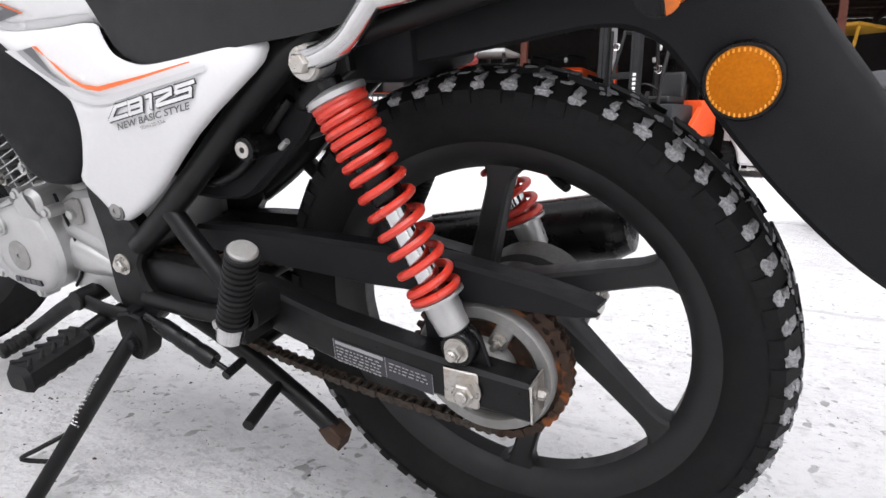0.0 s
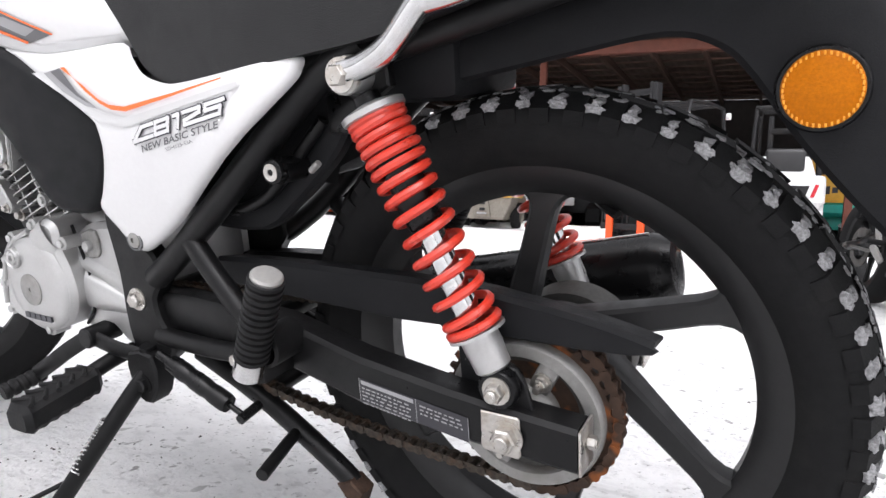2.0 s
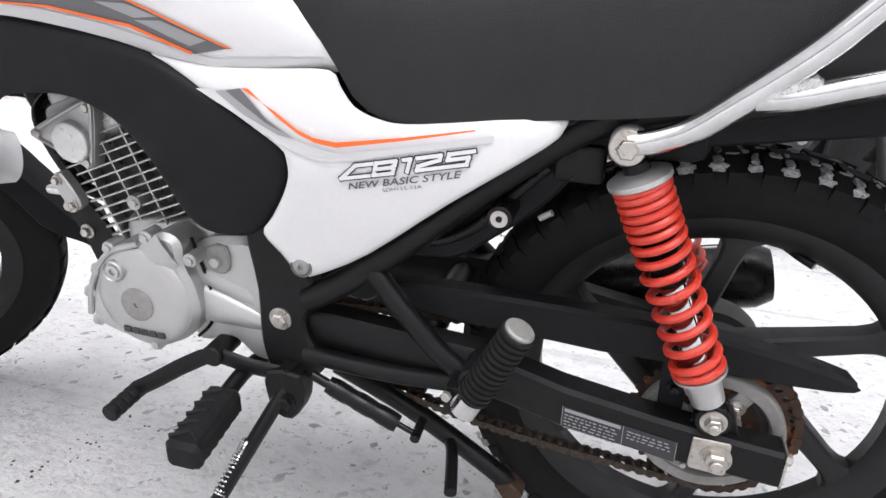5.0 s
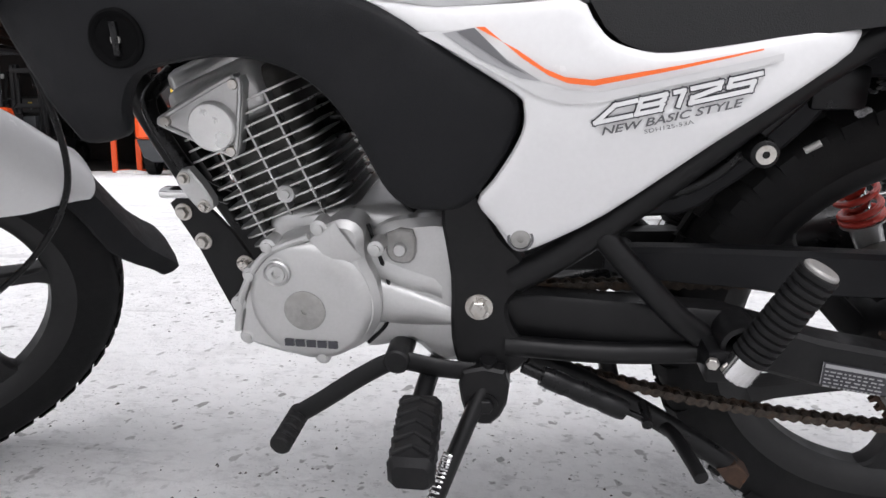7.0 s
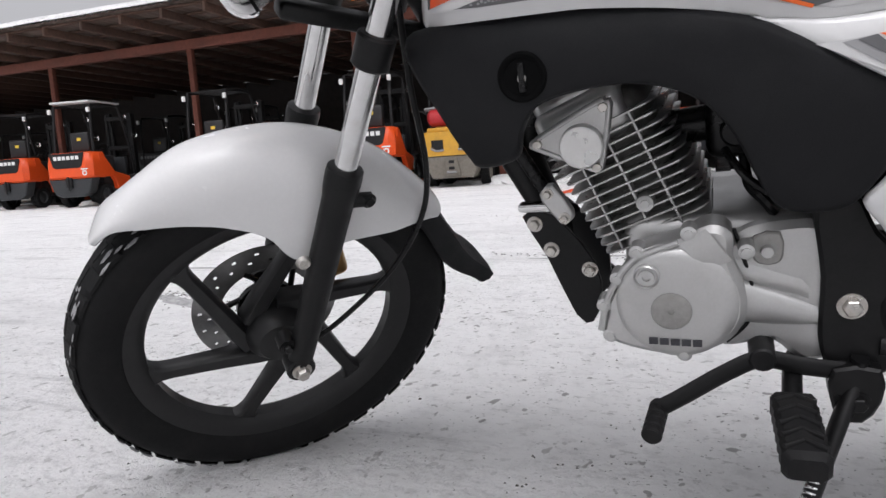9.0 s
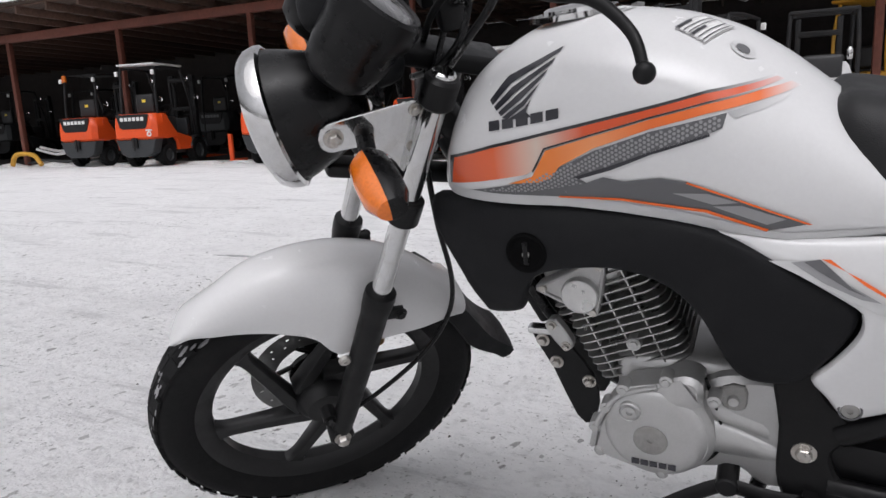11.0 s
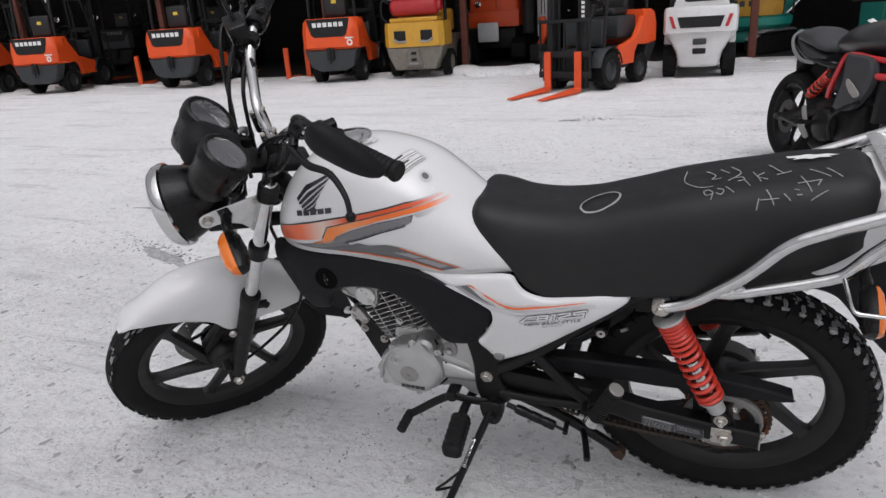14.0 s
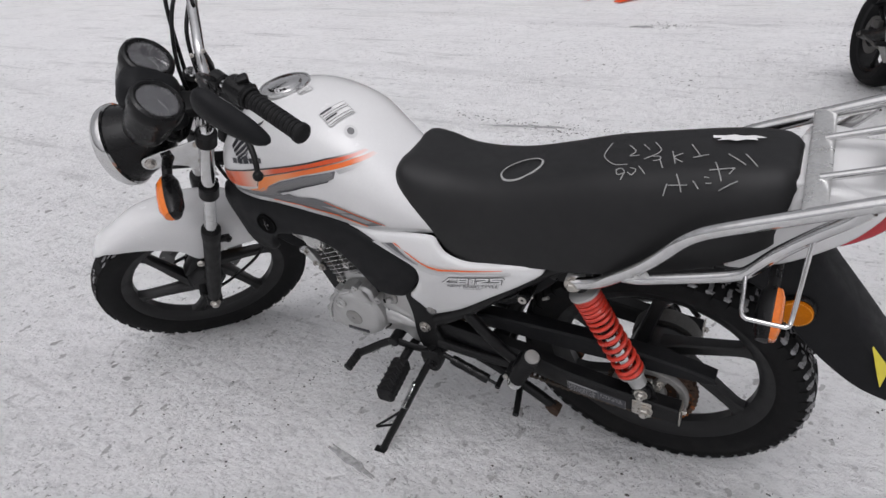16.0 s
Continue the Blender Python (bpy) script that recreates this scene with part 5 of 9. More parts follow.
# side stand with its spring
stand_top, foot = Vector((-0.492, -0.128, 0.280)), Vector((-0.592, -0.283, 0.068))
stand = part("side_stand", tube([stand_top + Vector((0.004, 0, 0.03)), stand_top, stand_top.lerp(foot, 0.15), stand_top.lerp(foot, 0.5), stand_top.lerp(foot, 0.85), foot], 0.012, 14, flat=(0.009, 0.0135)), black_paint, bike, "black side stand, folded down")
part("stand_pivot", plate([(-0.515, 0.300), (-0.470, 0.302), (-0.468, 0.262), (-0.485, 0.235), (-0.507, 0.240), (-0.517, 0.265)], -0.112, -0.142, 0.003, 2), black_paint, stand)
part("stand_bolt", hexbolt(bmesh.new(), (-0.49, -0.142, 0.262), (0, -1, 0), 0.009, 0.007, 0.013), black_paint, stand)
part("stand_foot", moved(box((0.032, 0.022, 0.006), foot + Vector((-0.006, -0.006, -0.003)), 0.002), Matrix()), black_paint, stand)
s0, s1 = Vector((-0.512, -0.155, 0.252)), Vector((-0.550, -0.222, 0.160))
part("stand_spring", coil(s0.lerp(s1, 0.34), s0.lerp(s1, 0.92), 0.0072, 0.0017, 17), chrome, stand, "steel stand spring")
bm = tube([s0.lerp(s1, 0.36), s0.lerp(s1, 0.18), s0, s0 + Vector((0.006, 0, 0.006)), s0 + Vector((0.012, 0, -0.004))], 0.0019, 8)
part("spring_hook", bm, chrome, stand)
part("spring_hook", tube([s0.lerp(s1, 0.90), s0.lerp(s1, 1.0), s0.lerp(s1, 1.03) + Vector((0.004, 0.0, -0.003))], 0.0017, 8), chrome, stand)
part("stand_tang", tube([s1 + Vector((0.002, 0.004, 0)), s1 + Vector((-0.035, -0.03, -0.018)), s1 + Vector((-0.055, -0.045, -0.03)), s1 + Vector((-0.03, -0.02, -0.045)), s1.lerp(foot, 0.4)], 0.0032, 10), black_paint, stand)
# centre stand, folded up under the chain
cs = part("centre_stand", tube([(-0.445, -0.085, 0.290), (-0.35, -0.085, 0.245), (-0.25, -0.088, 0.185), (-0.215, -0.090, 0.160)], 0.0125, 14), black_paint, bike, "black folded centre stand with rusty feet")
part("stand_leg", tube([(-0.445, 0.085, 0.290), (-0.35, 0.085, 0.245), (-0.25, 0.088, 0.185), (-0.215, 0.090, 0.160)], 0.0125, 14), black_paint, cs)
part("cross_bar", rod((-0.35, -0.085, 0.245), (-0.35, 0.085, 0.245), 0.011, 14), black_paint, cs)
part("stand_pedal", tube([(-0.295, -0.088, 0.210), (-0.285, -0.115, 0.214), (-0.275, -0.155, 0.212), (-0.27, -0.178, 0.210)], 0.0075, 12), black_paint, cs)
for s in (-1, 1):
    part("stand_foot", plate([(-0.232, 0.163), (-0.212, 0.172), (-0.196, 0.158), (-0.204, 0.138), (-0.220, 0.146)], s * 0.078, s * 0.104, 0.002), rust, cs, "rusty bare steel foot")
# the link with its boot beside the stand (brake switch and return spring)
bm = ribbed_peg(bmesh.new(), (-0.432, -0.142, 0.300), (-0.345, -0.142, 0.262), 0.0115, 3, 0.0008)
link = part("spring_boot", bm, gloss_black, bike)
part("link_end", rod((-0.452, -0.142, 0.309), (-0.43, -0.142, 0.299), 0.006, 12), gloss_black, link)
part("link_rod", rod((-0.345, -0.142, 0.262), (-0.322, -0.142, 0.252), 0.0035, 10), gloss_black, link)
part("link_pin", rod((-0.322, -0.150, 0.251), (-0.322, -0.118, 0.255), 0.006, 12), gloss_black, link)


# ---- tank, covers and seat
def curve(xs, ys):
    """A smooth line through points, with no overshoot."""
    X, Y = np.array(xs, float), np.array(ys, float)
    d = np.diff(Y) / np.diff(X)
    m = np.zeros(len(X))
    m[0], m[-1] = d[0], d[-1]
    for k in range(1, len(X) - 1):
        if d[k - 1] * d[k] > 0:
            a, b = X[k] - X[k - 1], X[k + 1] - X[k]
            m[k] = 3 * (a + b) / ((2 * b + a) / d[k - 1] + (b + 2 * a) / d[k])

    def f(x):
        x = min(max(x, X[0]), X[-1])
        k = min(int(np.searchsorted(X, x, side="right")) - 1, len(X) - 2)
        h = X[k + 1] - X[k]
        t = (x - X[k]) / h
        return float((1 + 2 * t) * (1 - t) ** 2 * Y[k] + t * (1 - t) ** 2 * h * m[k] + t * t * (3 - 2 * t) * Y[k + 1] + t * t * (t - 1) * h * m[k + 1])
    return f


tank_top = curve((-0.940, -0.932, -0.918, -0.895, -0.852, -0.80, -0.74, -0.66, -0.59, -0.54, -0.505, -0.46, -0.40), (0.722, 0.756, 0.800, 0.845, 0.877, 0.898, 0.906, 0.896, 0.873, 0.843, 0.815, 0.775, 0.705))
tank_low = curve((-0.94, -0.90, -0.762, -0.70, -0.636, -0.58, -0.53, -0.47, -0.40), (0.704, 0.7045, 0.703, 0.697, 0.686, 0.671, 0.659, 0.660, 0.664))
tank_wide = curve((-0.945, -0.938, -0.92, -0.89, -0.85, -0.80, -0.70, -0.60, -0.50, -0.40), (0.085, 0.112, 0.140, 0.161, 0.175, 0.182, 0.183, 0.176, 0.160, 0.140))


def tank_lat(x, z):
    """Half width of the tank's left side at a place in (x, z)."""
    zb, zt, w = tank_low(x), tank_top(x), tank_wide(x)
    zm = zb + 0.34 * (zt - zb)
    if z < zm:
        return w * (1 - 0.07 * ((zm - z) / max(1e-4, zm - zb)) ** 2)
    s = min(1.0, (z - zm) / max(1e-4, zt - zm))
    return 0.03 + (w - 0.03) * max(0.0, 1 - s ** 2.7) ** 0.52


bm = bmesh.new()
loops = []
for x in [-0.942, -0.938, -0.932, -0.922, -0.91] + list(np.linspace(-0.895, -0.40, 70)):
    zb, zt = tank_low(x), tank_top(x)
    zm = zb + 0.34 * (zt - zb)
    zs = list(np.linspace(zb, zm, 7)[:-1]) + [zm + (zt - zm) * math.sin(u * math.pi / 2) ** 0.9 for u in np.linspace(0, 1, 26)]
    left = [(x, -tank_lat(x, z), z) for z in zs[:-1]] + [(x, -0.03, zt)]
    far = float(np.interp(x, (-0.70, -0.60, -0.55, -0.50, -0.40), (1.0, 0.90, 0.74, 0.60, 0.52)))
    right = [(x, -0.03 + (tank_lat(x, z) - 0.03) * far, z) for z in zs[:-1]][::-1]
    loops.append(left + right)
rings(bm, loops)
bmesh.ops.remove_doubles(bm, verts=bm.verts, dist=0.0004)
tank = part("fuel_tank", fix(bm), white_paint, bike, "white fuel tank with orange and grey stripes")


def put_decal(name, outline, surf, mat, parent, n=0, lift=0.0012, label=""):
    return part(name, decal(outline, surf, lift, n), mat, parent, label)


# the pale grey moulding along the lower edge
low_edge = [(-0.925, 0.7045), (-0.85, 0.704), (-0.762, 0.7035), (-0.70, 0.6975), (-0.636, 0.687), (-0.58, 0.672), (-0.53, 0.664), (-0.47, 0.6665), (-0.418, 0.6685)]
put_decal("lower_moulding", [(x, z + 0.0005) for x, z in low_edge] + [(x, z + (0.014 if x < -0.55 else 0.009)) for x, z in low_edge[::-1]], tank_lat, light_grey_ink, tank, lift=0.0015)
# orange stripe with a thin dark outline: upper band, brighter lower band, both fading out at the rear
def fading_ink(name, stops):
    """A print whose colour runs along the machine's length; stops: (x, colour)."""
    mat = bpy.data.materials.new(name)
    mat.use_nodes = True
    nt = mat.node_tree
    bsdf = nt.nodes["Principled BSDF"]
    bsdf.inputs["Roughness"].default_value, bsdf.inputs["Coat Weight"].default_value = 0.3, 0.3
    sep = nt.nodes.new("ShaderNodeSeparateXYZ")
    nt.links.new(nt.nodes.new("ShaderNodeTexCoord").outputs["Object"], sep.inputs["Vector"])
    rng_ = nt.nodes.new("ShaderNodeMapRange")
    rng_.inputs["From Min"].default_value, rng_.inputs["From Max"].default_value = stops[0][0], stops[-1][0]
    nt.links.new(sep.outputs["X"], rng_.inputs["Value"])
    ramp_ = nt.nodes.new("ShaderNodeValToRGB")
    nt.links.new(rng_.outputs["Result"], ramp_.inputs["Fac"])
    el = ramp_.color_ramp.elements
    span = stops[-1][0] - stops[0][0]
    for k, (x, c) in enumerate(stops):
        e = el[k] if k < 2 and k < len(el) else el.new((x - stops[0][0]) / span)
        if k < 2:
            e.position = (x - stops[0][0]) / span
        e.color = (*c, 1)
    nt.links.new(ramp_.outputs["Color"], bsdf.inputs["Base Color"])
    return mat


DEEP, PALE, TANK = (0.62, 0.075, 0.01), (0.62, 0.32, 0.2), (0.66, 0.66, 0.66)
upper_ink = fading_ink("orange_print_upper", [(-0.91, DEEP), (-0.84, (0.7, 0.12, 0.03)), (-0.785, (0.62, 0.5, 0.42)), (-0.73, DEEP), (-0.575, DEEP), (-0.53, TANK)])
lower_ink = fading_ink("orange_print_lower", [(-0.80, (0.78, 0.2, 0.015)), (-0.765, (0.75, 0.2, 0.03)), (-0.72, (0.78, 0.28, 0.1)), (-0.66, (0.74, 0.14, 0.015)), (-0.56, (0.74, 0.14, 0.015)), (-0.522, TANK)])
dark_fade = fading_ink("dark_line_print", [(-0.91, (0.02, 0.02, 0.022)), (-0.6, (0.02, 0.02, 0.022)), (-0.54, TANK)])
grey_fade = fading_ink("grey_tail_print", [(-0.6, (0.3, 0.3, 0.3)), (-0.57, (0.42, 0.42, 0.42)), (-0.53, TANK)])
upper_edge = [(-0.9013, 0.7598), (-0.84, 0.7765), (-0.7766, 0.7901), (-0.6896, 0.8076), (-0.6085, 0.8228), (-0.545, 0.8275)]
put_decal("stripe_outline", [(-0.910, 0.7610), (-0.84, 0.7802), (-0.7764, 0.7939), (-0.6897, 0.8112), (-0.6087, 0.8257), (-0.545, 0.8296)] + upper_edge[::-1] + [(-0.9145, 0.7235), (-0.9185, 0.7225)], tank_lat, dark_fade, tank)
put_decal("stripe_upper", upper_edge + [(-0.5375, 0.8238), (-0.5575, 0.8215), (-0.6079, 0.8153), (-0.6613, 0.8057), (-0.7194, 0.7915), (-0.7765, 0.7765), (-0.7930, 0.7490), (-0.80, 0.7450), (-0.9145, 0.7235)], tank_lat, upper_ink, tank, lift=0.0014, label="orange stripe fading at its ends")
put_decal("stripe_line", [(-0.7930, 0.7490), (-0.7765, 0.7765), (-0.7194, 0.7915), (-0.6613, 0.8057), (-0.6079, 0.8153), (-0.5575, 0.8215), (-0.5575, 0.8203), (-0.6079, 0.8137), (-0.6613, 0.8037), (-0.7194, 0.7895), (-0.7752, 0.7745), (-0.7912, 0.7475)], tank_lat, dark_fade, tank, lift=0.0018)
put_decal("stripe_lower", [(-0.825, 0.7325), (-0.7937, 0.7424), (-0.7745, 0.7735), (-0.7198, 0.7885), (-0.6612, 0.8030), (-0.6076, 0.8130), (-0.557, 0.8195), (-0.5315, 0.8205), (-0.522, 0.8150), (-0.5566, 0.8111), (-0.6072, 0.8041), (-0.6611, 0.7933), (-0.7203, 0.7749), (-0.7601, 0.7545), (-0.7717, 0.7401), (-0.7859, 0.7351)], tank_lat, lower_ink, tank, lift=0.0016, label="bright orange lower stripe")
put_decal("grey_tail", [(-0.588, 0.8040), (-0.56, 0.8092), (-0.528, 0.8115), (-0.5385, 0.8070), (-0.58, 0.7975)], tank_lat, grey_fade, tank, lift=0.0012)
# honeycomb band
BAND = [(-0.88, 0.7195), (-0.8263, 0.7301), (-0.7635, 0.7520), (-0.7204, 0.7720), (-0.6612, 0.7905), (-0.5880, 0.8035), (-0.592, 0.789), (-0.6039, 0.7846), (-0.6615, 0.7691), (-0.7032, 0.7545), (-0.7419, 0.7422), (-0.7239, 0.7298), (-0.6866, 0.7313), (-0.7185, 0.7212), (-0.8294, 0.7165)]
put_decal("mesh_band", BAND, tank_lat, dark_grey_ink, tank, lift=0.0010)
put_decal("band_edge", [(-0.7450, 0.7420), (-0.7032, 0.7550), (-0.6615, 0.7693), (-0.6039, 0.7848), (-0.6030, 0.7822), (-0.6615, 0.7660), (-0.7032, 0.7500), (-0.7390, 0.7395)], tank_lat, ink, tank, lift=0.0022)
bm = bmesh.new()
band = BAND


for i in range(74):
    for j in range(20):
        x = -0.885 + i * 0.0042
        z = 0.716 + j * 0.0049 + (0.00245 if i % 2 else 0)
        if inside((x - 0.002, z), band) and inside((x + 0.002, z), band) and inside((x, z - 0.002), band) and inside((x, z + 0.002), band):
            decal([(x + 0.0019 * math.cos(a), z + 0.0019 * math.sin(a)) for a in np.linspace(0, 2 * math.pi, 6, endpoint=False)], tank_lat, 0.0017, bm=bm, step=0.1)
part("mesh_print", bm, mid_grey_ink, tank, "grey honeycomb print")
# dark swoosh with its orange underline
put_decal("dark_swoosh", [(-0.885, 0.7195), (-0.80, 0.7225), (-0.735, 0.7335), (-0.712, 0.742), (-0.690, 0.737), (-0.652, 0.7405), (-0.625, 0.735), (-0.579, 0.716), (-0.508, 0.6835), (-0.546, 0.6765), (-0.607, 0.700), (-0.695, 0.7145), (-0.787, 0.7175)], tank_lat, dark_grey_ink, tank, lift=0.0018)
put_decal("swoosh_light", [(-0.640, 0.7225), (-0.605, 0.7215), (-0.575, 0.7105), (-0.60, 0.7085)], tank_lat, mid_grey_ink, tank, lift=0.0024)
put_decal("swoosh_mid", [(-0.600, 0.7065), (-0.572, 0.707), (-0.53, 0.690), (-0.548, 0.684)], tank_lat, mid_grey_ink, tank, lift=0.0024)
put_decal("swoosh_orange", [(-0.765, 0.7158), (-0.695, 0.7135), (-0.607, 0.699), (-0.548, 0.6755), (-0.546, 0.6785), (-0.606, 0.7025), (-0.694, 0.7165), (-0.765, 0.7178)], tank_lat, orange_ink, tank, lift=0.0028)
put_decal("swoosh_edge", [(-0.625, 0.7355), (-0.579, 0.7165), (-0.506, 0.6835), (-0.509, 0.6825), (-0.580, 0.7145), (-0.626, 0.7335)], tank_lat, orange_ink, tank, lift=0.0028)
# the maker's wing badge as plain feather bars, and blocks for the name
feathers = [((-0.843, 0.829), (-0.822, 0.853), (-0.760, 0.8785), (-0.7625, 0.8735), (-0.816, 0.846), (-0.838, 0.824)),
            ((-0.836, 0.8225), (-0.813, 0.843), (-0.766, 0.869), (-0.7695, 0.863), (-0.808, 0.8375), (-0.832, 0.818)),
            ((-0.830, 0.8165), (-0.806, 0.835), (-0.7725, 0.8585), (-0.7765, 0.852), (-0.801, 0.830), (-0.826, 0.8125)),
            ((-0.825, 0.811), (-0.80, 0.8275), (-0.780, 0.8455), (-0.785, 0.838), (-0.797, 0.8235), (-0.818, 0.8095)),
            ((-0.818, 0.8085), (-0.797, 0.8205), (-0.789, 0.830), (-0.795, 0.817), (-0.788, 0.811))]
for f in feathers:
    part("badge_feather", decal(list(f), tank_lat, 0.0016), ink, tank)
for k in range(5):
    x, z = -0.843 + k * 0.0178, 0.7955 + k * 0.0027
    part("name_block", decal([(x, z), (x + 0.0145, z + 0.0022), (x + 0.0145, z + 0.0132), (x, z + 0.011)], tank_lat, 0.0016), ink, tank)
# filler cap and the labels on top
bm = lathe([(0.0, 0.010), (0.030, 0.009), (0.036, 0.006), (0.0375, 0.001), (0.050, 0.0008), (0.051, -0.004)], "z", 40)
part("filler_cap", moved(bm, Matrix.Translation((-0.775, -0.03, 0.905)) @ Matrix.Rotation(radians(-3), 4, 'Y')), chrome, tank, "chrome filler cap")
part("cap_seal", moved(lathe([(0.0505, 0.0025), (0.0545, 0.0025), (0.055, -0.004), (0.0505, -0.004)], "z", 40, closed=True), Matrix.Translation((-0.775, -0.03, 0.9045)) @ Matrix.Rotation(radians(-3), 4, 'Y')), chrome, tank)


def top_label(x, y, w, d, rows, turn=0.0):
    """A small printed label on the tank's shoulder: a white sheet with dark rows of print."""
    def z_at(px, py):
        zt, zb = tank_top(px), tank_low(px)
        lo, hi = zb, zt
        for _ in range(24):
            mid = (lo + hi) / 2
            if tank_lat(px, mid) > -py:
                lo = mid
            else:
                hi = mid
        return lo if py < -0.03 else zt

    def sheet(bm, u0, u1, v0, v1, lift):
        c, s = math.cos(turn), math.sin(turn)
        n = 5
        grid = []
        for i in range(n + 1):
            row = []
            for j in range(n + 1):
                u, v = u0 + (u1 - u0) * i / n, v0 + (v1 - v0) * j / n
                px, py = x + c * u - s * v, y + s * u + c * v
                row.append(bm.verts.new((px, py - lift * 0.5, z_at(px, py) + lift)))
            grid.append(row)
        for i in range(n):
            for j in range(n):
                bm.faces.new((grid[i][j], grid[i + 1][j], grid[i + 1][j + 1], grid[i][j + 1]))
    bm = bmesh.new()
    sheet(bm, -w / 2, w / 2, -d / 2, d / 2, 0.0012)
    lab = part("warning_label", fix(bm), white_ink, tank, "white label with dark print")
    bm = bmesh.new()
    rnd = random.Random(int(abs(x) * 1000))
    for k in range(rows):
        v = d / 2 - (k + 0.6) * d / (rows + 0.4)
        e = -w / 2 + w * 0.04
        heavy = k in (0, 3)
        while e < w / 2 * (-0.1 if heavy else 0.9):
            f = min(w / 2 * 0.95, e + (0.45 * w if heavy else rnd.uniform(0.2, 0.6) * w))
            sheet(bm, e, f, v - d / rows * 0.2, v + d / rows * (0.42 if heavy else 0.02), 0.0022)
            e = f + 0.02 * w
    part("label_print", fix(bm), ink if rows > 4 else mid_grey_ink, lab)
    bm = bmesh.new()
    t_ = 0.0008
    for u0, u1, v0, v1 in ((-w / 2, w / 2, d / 2 - t_, d / 2), (-w / 2, w / 2, -d / 2, -d / 2 + t_), (-w / 2, -w / 2 + t_, -d / 2, d / 2), (w / 2 - t_, w / 2, -d / 2, d / 2)):
        sheet(bm, u0, u1, v0, v1, 0.0021)
    part("label_frame", fix(bm), dark_grey_ink, lab)


def round_sticker(x, y, r):
    """A small round sticker with a dark heart."""
    def disc(bm, rad, lift, n=20):
        mid = None
        ring_ = []
        for px, py in [(x, y)] + [(x + rad * math.cos(t), y + rad * math.sin(t)) for t in np.linspace(0, 2 * math.pi, n, endpoint=False)]:
            lo, hi = tank_low(px), tank_top(px)
            for _ in range(24):
                m_ = (lo + hi) / 2
                if tank_lat(px, m_) > -py:
                    lo = m_
                else:
                    hi = m_
            v = bm.verts.new((px, py - lift * 0.5, lo + lift))
            if mid is None:
                mid = v
            else:
                ring_.append(v)
        for a_, b_ in zip(ring_, ring_[1:] + ring_[:1]):
            bm.faces.new((mid, a_, b_))
        return fix(bm)
    st_ = part("round_sticker", disc(bmesh.new(), r, 0.0012), light_grey_ink, tank, "small round pale sticker with a dark heart")
    part("sticker_heart", disc(bmesh.new(), r * 0.55, 0.002), dark_grey_ink, st_)


top_label(-0.618, -0.078, 0.060, 0.036, 6, radians(66))
top_label(-0.712, -0.045, 0.030, 0.020, 4, radians(66))
round_sticker(-0.578, -0.100, 0.0125)

# side cover
COVER_SHAPE = np.polyfit((-0.60, -0.55, -0.50, -0.40, -0.26, -0.17), (0.178, 0.174, 0.171, 0.1695, 0.164, 0.153), 3)


def ease(u, e=0.02):
    return 0.5 * (u + math.sqrt(u * u + e * e))


def cover_lat(x, z):
    return float(np.polyval(COVER_SHAPE, x)) - ease(0.57 - z) * 0.22 - ease(z - 0.625) * 0.25


cover_out = [(-0.600, 0.6735), (-0.575, 0.6730), (-0.530, 0.6650), (-0.470, 0.6655), (-0.412, 0.6675), (-0.398, 0.652), (-0.384, 0.636), (-0.362, 0.627), (-0.332, 0.6235), (-0.269, 0.631), (-0.215, 0.6400), (-0.192, 0.6435), (-0.182, 0.6385),
             (-0.184, 0.6290), (-0.199, 0.6120), (-0.287, 0.549), (-0.377, 0.477), (-0.440, 0.440), (-0.455, 0.4365), (-0.466, 0.440), (-0.480, 0.463), (-0.497, 0.489), (-0.482, 0.511), (-0.464, 0.540), (-0.455, 0.562), (-0.455, 0.580), (-0.462, 0.592), (-0.509, 0.622), (-0.552, 0.6475)]
side_cover = part("side_cover", shell(cover_out, cover_lat, n=3, edge=0.006, thick=0.006, step=0.010), white_paint, bike, "white side cover with an orange line and model lettering")
bm = shell([(x, z) for x, z in cover_out], cover_lat, n=3, edge=0.006, thick=0.006, step=0.010, side=1)
part("side_cover", moved(bm, Matrix.Translation((0, -0.05, 0))), white_paint, bike, "white side cover")
put_decal("grey_band", [(-0.545, 0.6445), (-0.500, 0.6465), (-0.468, 0.620), (-0.440, 0.603), (-0.420, 0.597), (-0.396, 0.593), (-0.329, 0.6055), (-0.245, 0.6225), (-0.245, 0.6165), (-0.329, 0.599), (-0.391, 0.5845), (-0.418, 0.5835), (-0.442, 0.590), (-0.49, 0.6165)], cover_lat, light_grey_ink, side_cover, lift=0.0018)
put_decal("grey_wedge", [(-0.524, 0.6435), (-0.497, 0.6475), (-0.470, 0.622), (-0.440, 0.603), (-0.458, 0.606), (-0.492, 0.622)], cover_lat, mid_grey_ink, side_cover, lift=0.0023)
put_decal("dark_wedge", [(-0.512, 0.6445), (-0.497, 0.6475), (-0.468, 0.619), (-0.452, 0.609), (-0.470, 0.617)], cover_lat, dark_grey_ink, side_cover, lift=0.0028)
put_decal("orange_line", [(-0.496, 0.648), (-0.488, 0.648), (-0.456, 0.622), (-0.434, 0.608), (-0.418, 0.6015), (-0.396, 0.599), (-0.329, 0.6115), (-0.262, 0.6255), (-0.262, 0.6268), (-0.329, 0.6145), (-0.397, 0.604), (-0.420, 0.6065), (-0.437, 0.6135), (-0.460, 0.629)][0:14], cover_lat, orange_ink, side_cover, lift=0.0032)
# model lettering
TURN = math.atan2(0.029, 0.137)


